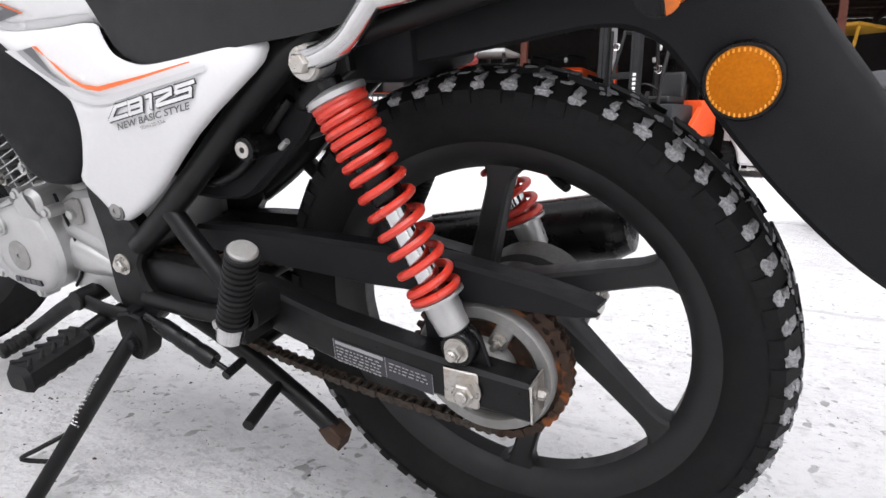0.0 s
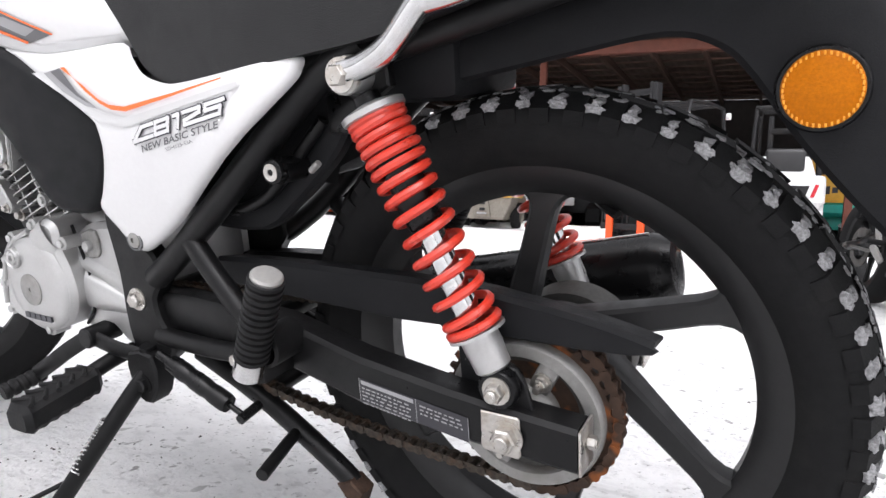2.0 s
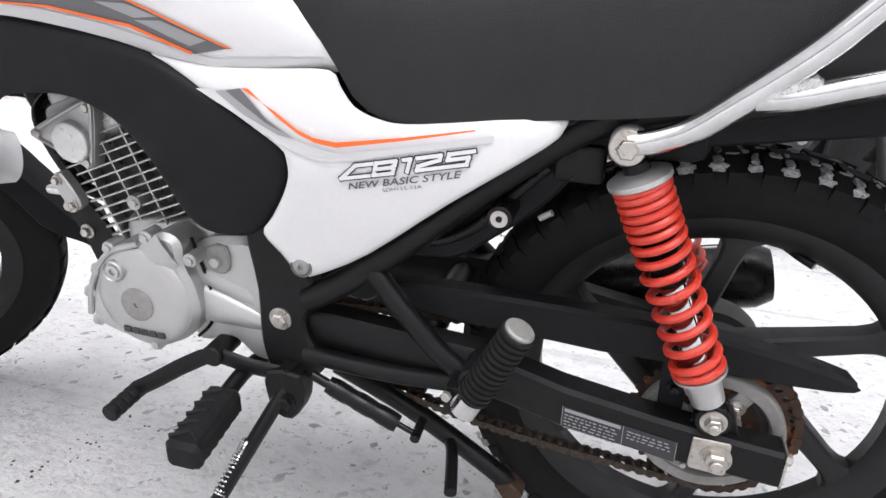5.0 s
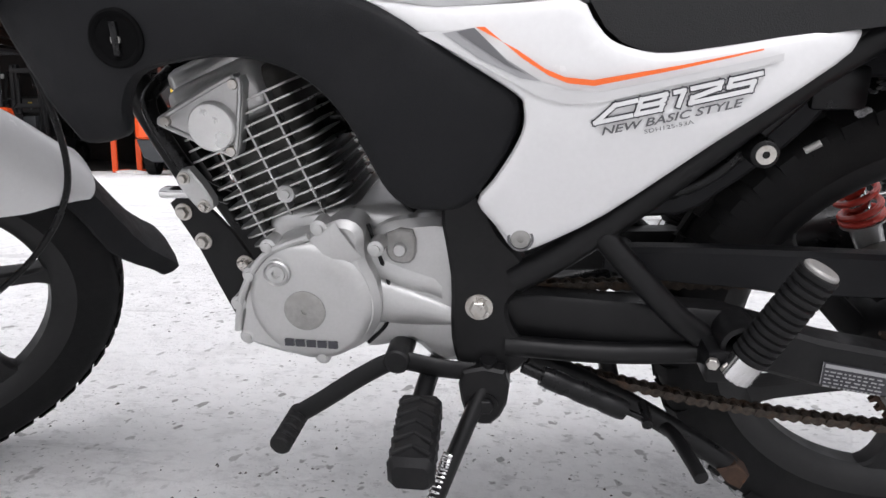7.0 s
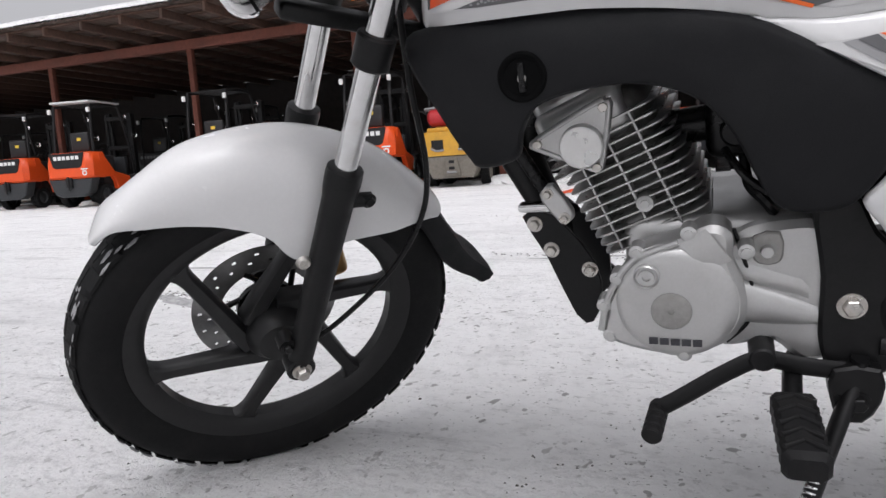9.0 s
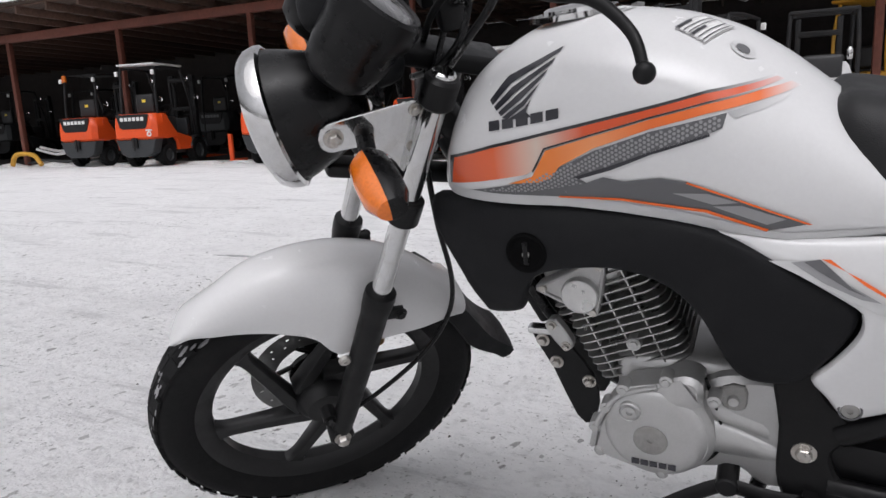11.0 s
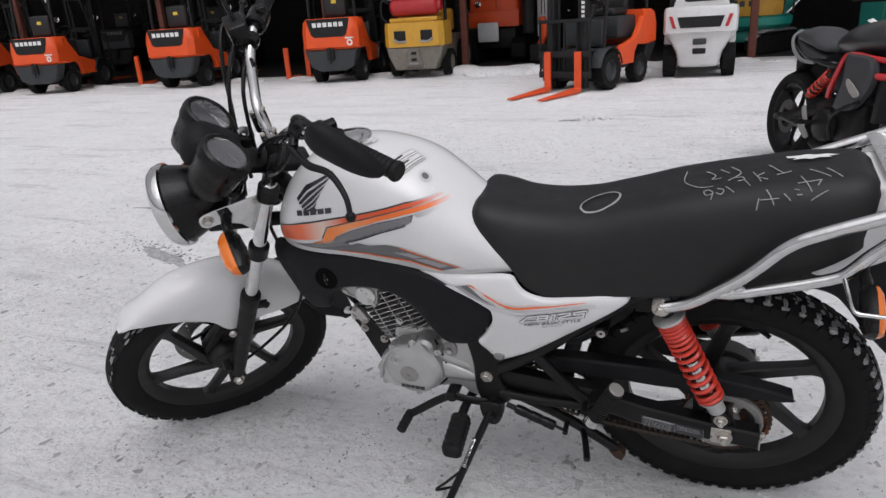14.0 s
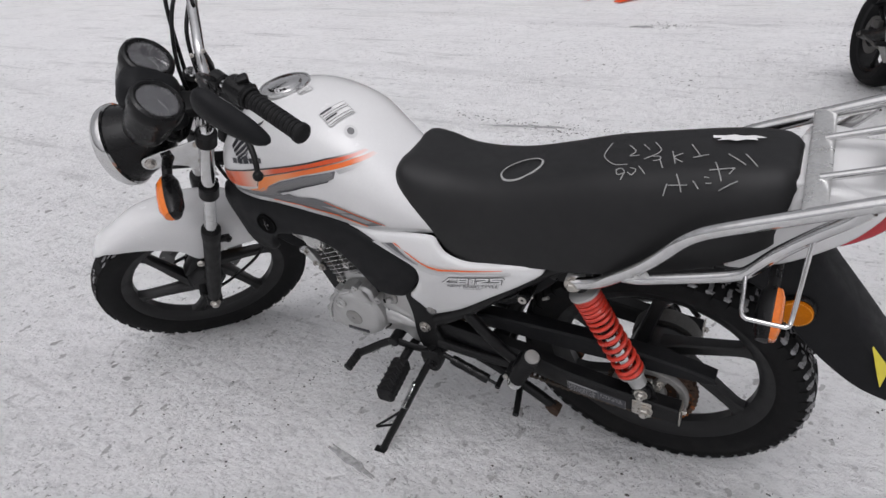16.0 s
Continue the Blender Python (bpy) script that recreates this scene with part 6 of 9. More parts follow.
def on_frame(u, v):
    return -0.4005 + math.cos(TURN) * u - math.sin(TURN) * v, 0.5640 + math.sin(TURN) * u + math.cos(TURN) * v


GLYPHS = {"C": [[(1.0, 0.80), (0.50, 0.80), (0.14, 0.20), (1.0, 0.20)]],
          "B": [[(0.16, 0.20), (0.16, 0.80), (0.84, 0.80), (0.84, 0.60), (0.76, 0.50), (0.84, 0.40), (0.84, 0.20), (0.16, 0.20)], [(0.16, 0.50), (0.76, 0.50)]],
          "1": [[(0.22, 0.80), (0.62, 0.80), (0.62, 0.20)]],
          "2": [[(0.06, 0.80), (0.86, 0.80), (0.86, 0.58), (0.16, 0.40), (0.16, 0.20), (0.92, 0.20)]],
          "5": [[(0.98, 0.80), (0.16, 0.80), (0.16, 0.53), (0.86, 0.53), (0.86, 0.20), (0.02, 0.20)]]}


def stroke_letter(char, at, wide, high, half, lift, slant=0.5):
    """A squared letter drawn with strokes of one width, on the side cover."""
    bm = bmesh.new()
    k = 0
    for line in GLYPHS[char]:
        P = [Vector((at + u * wide + slant * (v - 0.2) * high, v * high - 0.0018)) for u, v in line]
        for a, b in zip(P, P[1:]):
            d = (b - a).normalized()
            n = Vector((-d.y, d.x)) * half
            e = d * half
            quad = [a - e - n, b + e - n, b + e + n, a - e + n]
            decal([on_frame(*q) for q in quad], cover_lat, lift + 0.00004 * k, bm=bm)
            k += 1
    return bm


along = 0.003
for char, wide in (("C", 0.0370), ("B", 0.0310), ("1", 0.0180), ("2", 0.0305), ("5", 0.0305)):
    rim = part("lettering", stroke_letter(char, along, wide * 0.94, 0.0192, 0.0031, 0.0018), ink, side_cover, "outlined model lettering")
    part("letter_fill", stroke_letter(char, along, wide * 0.94, 0.0192, 0.0019, 0.0026), white_paint, rim)
    along += wide - 0.0022
part("lettering", lettering("NEW BASIC STYLE", 0.0108, on_frame(0.0115, -0.0105), cover_lat, 0.0016, 0.3, bold=0.00018, turn=TURN, fill=(0.118, 0.0072)), dark_grey_ink, side_cover)
part("lettering", lettering("SDH125-53A", 0.0055, on_frame(0.047, -0.0165), cover_lat, 0.0016, 0.0, turn=TURN, fill=(0.041, 0.0036)), dark_grey_ink, side_cover)
bm = lathe([(0.0, -0.0005), (0.003, -0.0005), (0.003, -0.0026), (0.007, -0.0026), (0.0092, -0.0016), (0.0102, 0.002)], "y", 24, centre=(-0.456, -cover_lat(-0.456, 0.4515) - 0.0005, 0.4515))
part("cover_screw", bm, hub_alu, side_cover, "plated cross-head screw")
# dark ring: the shade of the screw's recess, put into colour
part("screw_ring", lathe([(0.0105, -0.0006), (0.0128, -0.0006), (0.0128, 0.003), (0.0105, 0.003)], "y", 28, centre=(-0.456, -cover_lat(-0.456, 0.4515) - 0.0005, 0.4515), closed=True), dark_grey_ink, side_cover)

# black shroud under the tank
def shroud_lat(x, z):
    w = float(np.interp(x, (-0.97, -0.94, -0.88, -0.80, -0.65, -0.55, -0.455), (0.135, 0.152, 0.172, 0.180, 0.180, 0.172, 0.160)))
    return w - 0.35 * max(0.0, 0.585 - z) ** 1.0 * (1.0 if x < -0.75 else 0.35) - 0.6 * max(0.0, z - 0.675)


shroud_out = [(-0.958, 0.697), (-0.90, 0.7065), (-0.80, 0.7060), (-0.73, 0.7025), (-0.665, 0.693), (-0.60, 0.676), (-0.556, 0.653), (-0.509, 0.6235), (-0.470, 0.598), (-0.458, 0.585), (-0.4575, 0.565), (-0.468, 0.540), (-0.487, 0.510), (-0.505, 0.488), (-0.525, 0.481), (-0.560, 0.484), (-0.580, 0.500),
              (-0.595, 0.530), (-0.612, 0.568), (-0.635, 0.598), (-0.665, 0.617), (-0.71, 0.627), (-0.765, 0.623), (-0.803, 0.611), (-0.820, 0.585), (-0.828, 0.560), (-0.845, 0.550), (-0.878, 0.546), (-0.890, 0.560), (-0.915, 0.605), (-0.945, 0.655)]
shroud = part("tank_shroud", shell(shroud_out, shroud_lat, n=3, edge=0.008, thick=0.010), black_plastic, bike, "matt black plastic shroud below the tank")
bm = shell(shroud_out, shroud_lat, n=3, edge=0.008, thick=0.010, side=1)
part("tank_shroud", moved(bm, Matrix.Translation((0, -0.06, 0))), black_plastic, bike, "matt black plastic shroud below the tank")
AH = (-0.811, 0.645)
# no hole is cut: a matt black disc carries the recess's shade
deep_black = material("socket_recess_black", (0.0022, 0.0022, 0.0024), 0.85, grain=0.2, stain=0.3, stain_scale=60, stain_colour=(0.004, 0.004, 0.004))
deep_black.node_tree.nodes["Principled BSDF"].inputs["Specular IOR Level"].default_value = 0.08
part("shroud_socket", lathe([(0.0, -0.1812), (0.019, -0.1812), (0.0205, -0.1826), (0.0235, -0.1836), (0.0255, -0.1826), (0.0262, -0.175)], "y", 36, centre=(AH[0], 0, AH[1])), deep_black, shroud, "matt black disc coloured as a shaded round recess, with a bolt")
part("socket_bolt", rod((AH[0], -0.1835, AH[1] - 0.001), (AH[0], -0.160, AH[1] - 0.001), 0.0045, 12), hub_alu, shroud)
part("socket_pin", box((0.007, 0.008, 0.03), (AH[0], -0.1805, AH[1]), 0.002), gloss_black, shroud)

# seat
seat_top = curve((-0.50, -0.49, -0.475, -0.44, -0.395, -0.33, -0.28, -0.185, -0.10, 0.011, 0.10, 0.17, 0.200, 0.210), (0.776, 0.793, 0.802, 0.797, 0.785, 0.780, 0.783, 0.804, 0.828, 0.849, 0.863, 0.868, 0.852, 0.815))
seat_low = curve((-0.50, -0.475, -0.44, -0.41, -0.385, -0.362, -0.332, -0.27, -0.20, -0.10, 0.0, 0.10, 0.17, 0.21), (0.770, 0.758, 0.718, 0.681, 0.642, 0.627, 0.6215, 0.629, 0.638, 0.650, 0.674, 0.710, 0.748, 0.785))
seat_wide = curve((-0.50, -0.497, -0.490, -0.475, -0.44, -0.40, -0.30, -0.1, 0.1, 0.17, 0.20, 0.21), (0.070, 0.098, 0.115, 0.131, 0.142, 0.147, 0.152, 0.154, 0.148, 0.135, 0.11, 0.07))
bm = bmesh.new()
loops = []
for x in [-0.50, -0.4985, -0.496, -0.492, -0.486, -0.478, -0.468, -0.458] + list(np.linspace(-0.45, 0.16, 40)) + [0.175, 0.188, 0.198, 0.205, 0.209]:
    zb, zt, w = seat_low(x), seat_top(x), seat_wide(x)
    loop = []
    for u in np.linspace(0, 1, 30):
        a = math.pi * u
        cy, sz = math.cos(a), math.sin(a)
        y = -0.03 + (abs(cy) ** 0.42) * math.copysign(1, -cy) * (w - 0.03 if cy > 0 else w - 0.045)
        s = sz ** 0.75
        dish = 0.004 * math.cos(math.pi * min(1, abs(y + 0.03) / 0.1)) * (-1)
        loop.append((x, y * (0.97 + 0.03 * (1 - s)) , zb + (zt - zb) * s + dish * (s > 0.98)))
    loops.append(loop)
rings(bm, loops)
seat = part("seat", fix(bm), vinyl, bike, "long black vinyl dual seat with chalk marks")


def seat_z(x, y):
    w = seat_wide(x)
    half = (w - 0.03) if y < -0.03 else (w - 0.045)
    c = min(0.999, abs(y + 0.03) / half) ** (1 / 0.42)
    return seat_low(x) + (seat_top(x) - seat_low(x)) * math.sqrt(max(0, 1 - c * c)) ** 0.75


def chalk_line(pts, r=0.0022, closed=False):
    P = spline([(x, y, 0) for x, y in pts], 6, closed) if len(pts) > 2 else [Vector((*pts[0], 0)).lerp(Vector((*pts[1], 0)), k / 6) for k in range(7)]
    return tube([(p.x, p.y, seat_z(p.x, p.y) + 0.0004) for p in P], r, 6, smooth_path=False, closed=closed, flat=(r, 0.0008))


part("chalk_ring", chalk_line([(-0.247 + 0.034 * math.cos(a) + 0.010 * math.sin(a), -0.060 + 0.034 * math.sin(a)) for a in np.linspace(0, 2 * math.pi, 10, endpoint=False)], closed=True), chalk, seat, "hand-drawn chalk ring")
marks = [[(-0.095, -0.008), (-0.098, -0.049), (-0.075, -0.078), (-0.051, -0.081)], [(-0.038, -0.022), (-0.025, -0.039)], [(-0.062, -0.021), (-0.047, -0.042), (-0.053, -0.056), (-0.038, -0.055)], [(-0.021, -0.016), (-0.006, -0.045), (-0.027, -0.068)],
         [(-0.066, -0.093), (-0.058, -0.091), (-0.051, -0.1), (-0.062, -0.103), (-0.066, -0.093)], [(-0.051, -0.1), (-0.054, -0.113)], [(-0.044, -0.09), (-0.034, -0.095), (-0.038, -0.105), (-0.046, -0.1)], [(-0.031, -0.087), (-0.018, -0.104)],
         [(-0.015, -0.061), (-0.004, -0.062), (-0.002, -0.071), (-0.012, -0.074)], [(-0.002, -0.071), (0.007, -0.093)], [(0.013, -0.048), (0.024, -0.084)], [(0.030, -0.055), (0.019, -0.066), (0.034, -0.08)], [(0.039, -0.029), (0.059, -0.067)], [(0.048, -0.069), (0.07, -0.062)],
         [(0.017, -0.131), (0.02, -0.119)], [(0.031, -0.106), (0.043, -0.128)], [(0.022, -0.121), (0.05, -0.121)], [(0.057, -0.116), (0.067, -0.125)], [(0.072, -0.111), (0.079, -0.112)], [(0.076, -0.119), (0.084, -0.119)],
         [(0.083, -0.083), (0.097, -0.116)], [(0.077, -0.1), (0.112, -0.095)], [(0.112, -0.095), (0.106, -0.106)], [(0.098, -0.061), (0.126, -0.088)], [(0.122, -0.06), (0.142, -0.09)], [(0.096, -0.126), (0.12, -0.115)]]
for m_ in marks:
    part("chalk_stroke", chalk_line(m_, 0.0010), chalk, seat)
bm = bmesh.new()
rim = [(0.066, -0.004), (0.083, -0.006), (0.098, -0.003), (0.112, -0.007), (0.128, -0.005), (0.146, -0.012), (0.130, -0.014), (0.134, -0.020), (0.116, -0.018), (0.104, -0.023), (0.092, -0.019), (0.074, -0.021), (0.082, -0.014), (0.068, -0.012)]
mid = bm.verts.new((0.104, -0.012, seat_z(0.104, -0.012) + 0.0014))
edge = [bm.verts.new((x, y, seat_z(x, y) + 0.0014)) for x, y in rim]
for va, vb in zip(edge, edge[1:] + edge[:1]):
    bm.faces.new((va, vb, mid))
part("worn_patch", fix(bm), white_ink, seat, "torn pale patch at the rear edge")

# ---- rear mudguard, tail and lamps
low = [(-0.165, 0.598), (-0.05, 0.613), (0.05, 0.629), (0.125, 0.639), (0.165, 0.628), (0.190, 0.603), (0.220, 0.560), (0.262, 0.510), (0.310, 0.462), (0.355, 0.428), (0.395, 0.412)]
top = [(-0.165, 0.64), (-0.05, 0.665), (0.06, 0.69), (0.16, 0.71), (0.215, 0.705), (0.255, 0.675), (0.288, 0.630), (0.322, 0.585), (0.355, 0.540), (0.388, 0.492), (0.415, 0.440)]
L, T = spline([(x, 0, z) for x, z in low], 4), spline([(x, 0, z) for x, z in top], 4)
loops = []
for k, (a, b) in enumerate(zip(L, T)):
    u = k / (len(L) - 1)
    w = 0.074 - 0.012 * u
    oy = -0.012
    outer = [(a.lerp(b, s), y) for s, y in ((0, -1), (0.45, -1), (0.8, -0.93), (0.95, -0.72), (1.0, -0.35), (1.0, 0.35), (0.96, 0.72), (0.9, 0.9), (0.8, 0.98), (0.7, 1))]
    ring = [(p.x, oy + y * w, p.z) for p, y in outer] + [(p.x - 0.003, oy + y * (w - 0.005), p.z - 0.004) for p, y in outer[::-1]]
    loops.append(ring)
mudguard = part("rear_mudguard", fix(rings(bmesh.new(), loops)), black_plastic, bike, "long black plastic rear mudguard")
bm = bmesh.new()
rings(bm, [[(x, y, z) for x, z, y in ((0.352, 0.535, -0.078), (0.385, 0.487, -0.074), (0.380, 0.445, -0.078), (0.372, 0.470, -0.081))], [(x, y, z) for x, z, y in ((0.353, 0.537, -0.0765), (0.386, 0.489, -0.0725), (0.381, 0.447, -0.0765), (0.373, 0.472, -0.0795))]])
part("yellow_tag", fix(bm), material("yellow_tape", (0.68, 0.58, 0.05), 0.5, stain=0.3, stain_scale=40), mudguard, "scrap of yellow tape")
ref = part("reflector_base", lathe([(0.0, -0.090), (0.029, -0.090), (0.0305, -0.088), (0.0305, -0.07)], "y", 40, centre=(0.232, 0, 0.592)), gloss_black, mudguard)
part("reflector", lathe([(0.0, -0.0955), (0.024, -0.0955), (0.0262, -0.094), (0.0268, -0.089)], "y", 48, centre=(0.232, 0, 0.592)), reflector_amber, mudguard, "round amber side reflector")
# facets in a brighter amber put the rim's sparkle into colour
for k in range(40):
    a = 2 * math.pi * k / 40
    part("reflector_facet", box((0.0016, 0.0012, 0.003), (0.232 + 0.0246 * math.cos(a), -0.0957, 0.592 + 0.0246 * math.sin(a)), 0.0004), bright_amber, ref)
tail_out = [(0.112, 0.702), (0.130, 0.742), (0.165, 0.768), (0.190, 0.805), (0.203, 0.842), (0.255, 0.850), (0.305, 0.828), (0.318, 0.812), (0.294, 0.776), (0.262, 0.750), (0.215, 0.724), (0.165, 0.704), (0.130, 0.695)]
for s in (-1, 1):
    bm = shell(tail_out, lambda x, z: 0.112 - 0.25 * ease(x - 0.2), n=3, edge=0.008, thick=0.03, side=s)
    part("tail_cover", moved(bm, Matrix.Translation((0, -0.018, 0))), white_paint, bike, "white tail cover")
part("tail_deck", box((0.13, 0.15, 0.03), (0.255, -0.022, 0.835), 0.012, seg=3), white_paint, bike)
bm = shell([(0.322, 0.817), (0.342, 0.808), (0.338, 0.794), (0.308, 0.764), (0.272, 0.745), (0.264, 0.749), (0.294, 0.776)], lambda x, z: 0.098 - 0.2 * max(0, x - 0.27), n=2, edge=0.004, thick=0.06)
part("tail_lamp", bm, red_lens, bike, "red tail lamp lens")

# ---- chrome carrier
NEAR = [(-0.127, -0.156, 0.624), (-0.105, -0.156, 0.629), (-0.075, -0.160, 0.643), (-0.040, -0.168, 0.673), (0.0, -0.174, 0.709), (0.030, -0.176, 0.741), (0.055, -0.177, 0.770), (0.080, -0.178, 0.791), (0.105, -0.178, 0.804), (0.140, -0.178, 0.819), (0.205, -0.177, 0.845), (0.30, -0.175, 0.883), (0.42, -0.172, 0.926), (0.455, -0.145, 0.938)]
RACK_MID = -0.034


def across(pts):
    """The same rail on the machine's other side."""
    return [(x, 2 * RACK_MID - y, z) for x, y, z in pts]


LOW = [(-0.034, -0.168, 0.672), (-0.005, -0.171, 0.6765), (0.03, -0.172, 0.687), (0.065, -0.172, 0.697), (0.10, -0.172, 0.7075), (0.138, -0.172, 0.721), (0.158, -0.172, 0.735), (0.190, -0.172, 0.775), (0.235, -0.173, 0.821), (0.266, -0.174, 0.848), (0.288, -0.175, 0.872)]
rack = part("carrier", tube(NEAR, 0.0112, 16, n=8), chrome, bike, "chrome-plated tubular rear carrier, lightly rusted")
part("far_rail", tube(across(NEAR), 0.0112, 16, n=6), chrome, rack)
part("rear_rail", rod((0.455, -0.145, 0.938), (0.455, 0.077, 0.938), 0.0112), chrome, rack)
part("lower_rail", tube(LOW, 0.0102, 16, n=8), chrome, rack)
part("far_lower_rail", tube(across(LOW), 0.0102, 14), chrome, rack)
for e, y in ((-1, -0.1755), (1, 0.1075)):
    bm = bmesh.new()
    for k in range(7):
        u = k / 6
        p = Vector((-0.026 + 0.03 * u, y - 0.0005 * e, 0.678 + 0.012 * u))
        own = bmesh.new()
        bmesh.ops.create_icosphere(own, subdivisions=1, radius=0.0062)
        merge(bm, moved(own, Matrix.Translation(p)))
    part("weld_seam", bm, dull_chrome, rack, "rough weld between the rails")
part("wide_bar", tube([(0.224, -0.176, 0.8565), (0.222, -0.034, 0.861), (0.220, 0.108, 0.8565)], 0.012, 14, flat=(0.0165, 0.0045)), dull_chrome, rack, "flat chrome cross bar")
for y in (-0.098, 0.012):
    part("top_rod", rod((0.225, y, 0.862), (0.45, y, 0.935), 0.0062, 12), chrome, rack)
part("rear_plate", box((0.075, 0.125, 0.004), (0.335, -0.043, 0.9065), 0.001, m=Matrix.Translation((0.335, 0, 0.9065)) @ Matrix.Rotation(radians(-18), 4, 'Y') @ Matrix.Translation((-0.335, 0, -0.9065))), dull_chrome, rack)
part("gusset", plate([(0.228, 0.8535), (0.285, 0.873), (0.228, 0.8505)], 0.090, 0.094, 0), dull_chrome, rack)
part("mount_plate", lathe([(0.0, -0.160), (0.0140, -0.160), (0.0162, -0.158), (0.0166, -0.153), (0.0140, -0.150), (0.0, -0.150)], "y", 32, centre=(-0.127, 0, 0.621)), stained_alu, rack, "flattened rail end, rust-stained")
part("mount_nut", hexbolt(bmesh.new(), (-0.127, -0.160, 0.622), (0, -1, 0), 0.0098, 0.009, 0.015), steel, rack)
part("lamp_guard", tube([(0.152, -0.176, 0.728), (0.154, -0.205, 0.722), (0.157, -0.240, 0.714), (0.163, -0.250, 0.7115), (0.175, -0.2505, 0.710), (0.207, -0.2485, 0.7065), (0.219, -0.246, 0.706), (0.2225, -0.236, 0.711), (0.2265, -0.205, 0.760), (0.230, -0.178, 0.812)], 0.0036, 10, n=5), chrome, rack, "thin chrome loop guarding the lamp")
def rear_indicator(s):
    """A turn signal that droops outwards: black housing, lens to the rear."""
    at = Matrix.Translation((0.196, -0.018 + s * 0.187, 0.684)) @ Matrix.Rotation(radians(s * -32), 4, 'X')

    def bowl(grow, x0, keep):
        prof = [(0.004, -0.042), (0.016, -0.040), (0.0215, -0.026), (0.023, 0.0), (0.0215, 0.028), (0.015, 0.041), (0.004, 0.043)]
        bm = lathe([(r * grow, h * grow) for r, h in prof], "y", 24)
        for v in bm.verts:
            v.co.x = (min(x0, v.co.x * 0.95) if keep < 0 else max(x0, v.co.x * 0.75))
        return moved(fix(bm), at)
    blk = part("rear_indicator", bowl(1.0, 0.002, -1), gloss_black, bike, "rear turn signal with an amber lens")
    part("stem", rod((0.192, -0.018 + s * 0.06, 0.706), (0.192, -0.018 + s * 0.155, 0.700), 0.009, 14), gloss_black, blk)
    part("amber_lens", bowl(0.97, 0.0022, 1), amber, blk, "amber lens")
    part("lens_rim", bowl(1.02, 0.0, -1), gloss_black, blk)
    return blk


for s in (-1, 1):
    rear_indicator(s)
hook = part("luggage_hook", plate([(0.066, 0.694), (0.092, 0.699), (0.098, 0.690), (0.078, 0.684)], -0.118, -0.123, 0.001), dull_chrome, bike, "small bright hook under the seat")
part("hook_bracket", box((0.045, 0.02, 0.03), (0.103, -0.112, 0.700), 0.006), gloss_black, hook)


# ---- the steered front end (its own axes, origin in the wheel's middle)
def fpart(name, bm, mat, parent=bike, label="", smooth=True):
    moved(bm, FRONT)
    return part(name, bm, mat, parent, label, smooth=smooth)


front_wheel = fpart("front_wheel", cast_rim(lip=0.229, rim_w=0.026), wheel_paint, label="satin black cast front wheel, turned on full lock")
fpart("hub", wheel_hub(0.05, 0.045), wheel_paint, front_wheel)
for k in range(6):
    fpart("spoke", wheel_spoke(44 + 60 * k, 0.229, 0.0125, 0.050), wheel_paint, front_wheel)
fpart("tyre", tyre_body(0.298, 0.078, 0.226), rubber, front_wheel, "black road tyre with a worn snowy tread")
bm = bmesh.new()
for k in range(44):
    a, st = 2 * math.pi * k / 44, 2 * math.pi / 44
    for s in (-1, 1):
        knob(bm, 0.2995, a + (st / 2 if s > 0 else 0), s * 0.0335, s * 0.010, st * 0.38, 0.0085, 0.0008, 0.004)
    knob(bm, 0.3, a + st * 0.25, -0.007, 0.007, st * 0.42, 0.0005, 0.0005, 0.003)
tagged(fpart("tread", fix(bm), rubber, front_wheel, smooth=False), "worn rubber tread blocks", kind="stuff")
bm = bmesh.new()
rnd = random.Random(11)
for k in range(70):
    a = radians(rnd.uniform(110, 260))
    y, r = rnd.uniform(-0.036, 0.012), 0.2975
    own = bmesh.new()
    bmesh.ops.create_icosphere(own, subdivisions=1, radius=1.0)
    s = rnd.uniform(0.5, 1.3)
    for v in own.verts:
        v.co = Vector((v.co.x * 0.0010, v.co.y * 0.0045 * s, v.co.z * 0.011 * s)) * (1 + 0.4 * noise.noise(v.co * 2 + Vector((k, 0, 0))))
    merge(bm, moved(own, Matrix.Rotation(-a, 4, 'Y') @ Matrix.Translation((r - 0.006 * (abs(y) / 0.036) ** 2, y, 0))))
tagged(fpart("packed_snow", bm, snow_clot, front_wheel), "dusting of snow on the tread", kind="stuff")
bm = tube([(0.0, 0.0, 0.0), (0.0, -0.004, -0.012), (0.0, -0.008, -0.026)], [0.004, 0.0045, 0.005], 8)
fpart("valve_stem", moved(bm, Matrix.Rotation(radians(85), 4, 'Y') @ Matrix.Translation((0.198, 0, 0)) @ Matrix.Rotation(radians(-90), 4, 'Y')), gloss_black, front_wheel)
# perforated brake disc on the far side
bm = bmesh.new()
SEC = 90
radii = [0.076, 0.083, 0.090, 0.097, 0.104, 0.111, 0.120]
for y in (0.050, 0.054):
    grid = [[bm.verts.new((r * math.cos(2 * math.pi * k / SEC), y, r * math.sin(2 * math.pi * k / SEC))) for k in range(SEC)] for r in radii]
    for i in range(len(radii) - 1):
        for k in range(SEC):
            if (i == 4 and k % 5 == 0) or (i == 2 and k % 5 == 2) or (i == 1 and k % 5 == 0 and False):
                continue
            bm.faces.new((grid[i][k], grid[i][(k + 1) % SEC], grid[i + 1][(k + 1) % SEC], grid[i + 1][k]))
disc = fpart("brake_disc", bm, disc_steel, front_wheel, "drilled steel brake disc")
bm = lathe([(0.03, 0.045), (0.05, 0.046), (0.05, 0.056), (0.03, 0.058)], "y", 36)
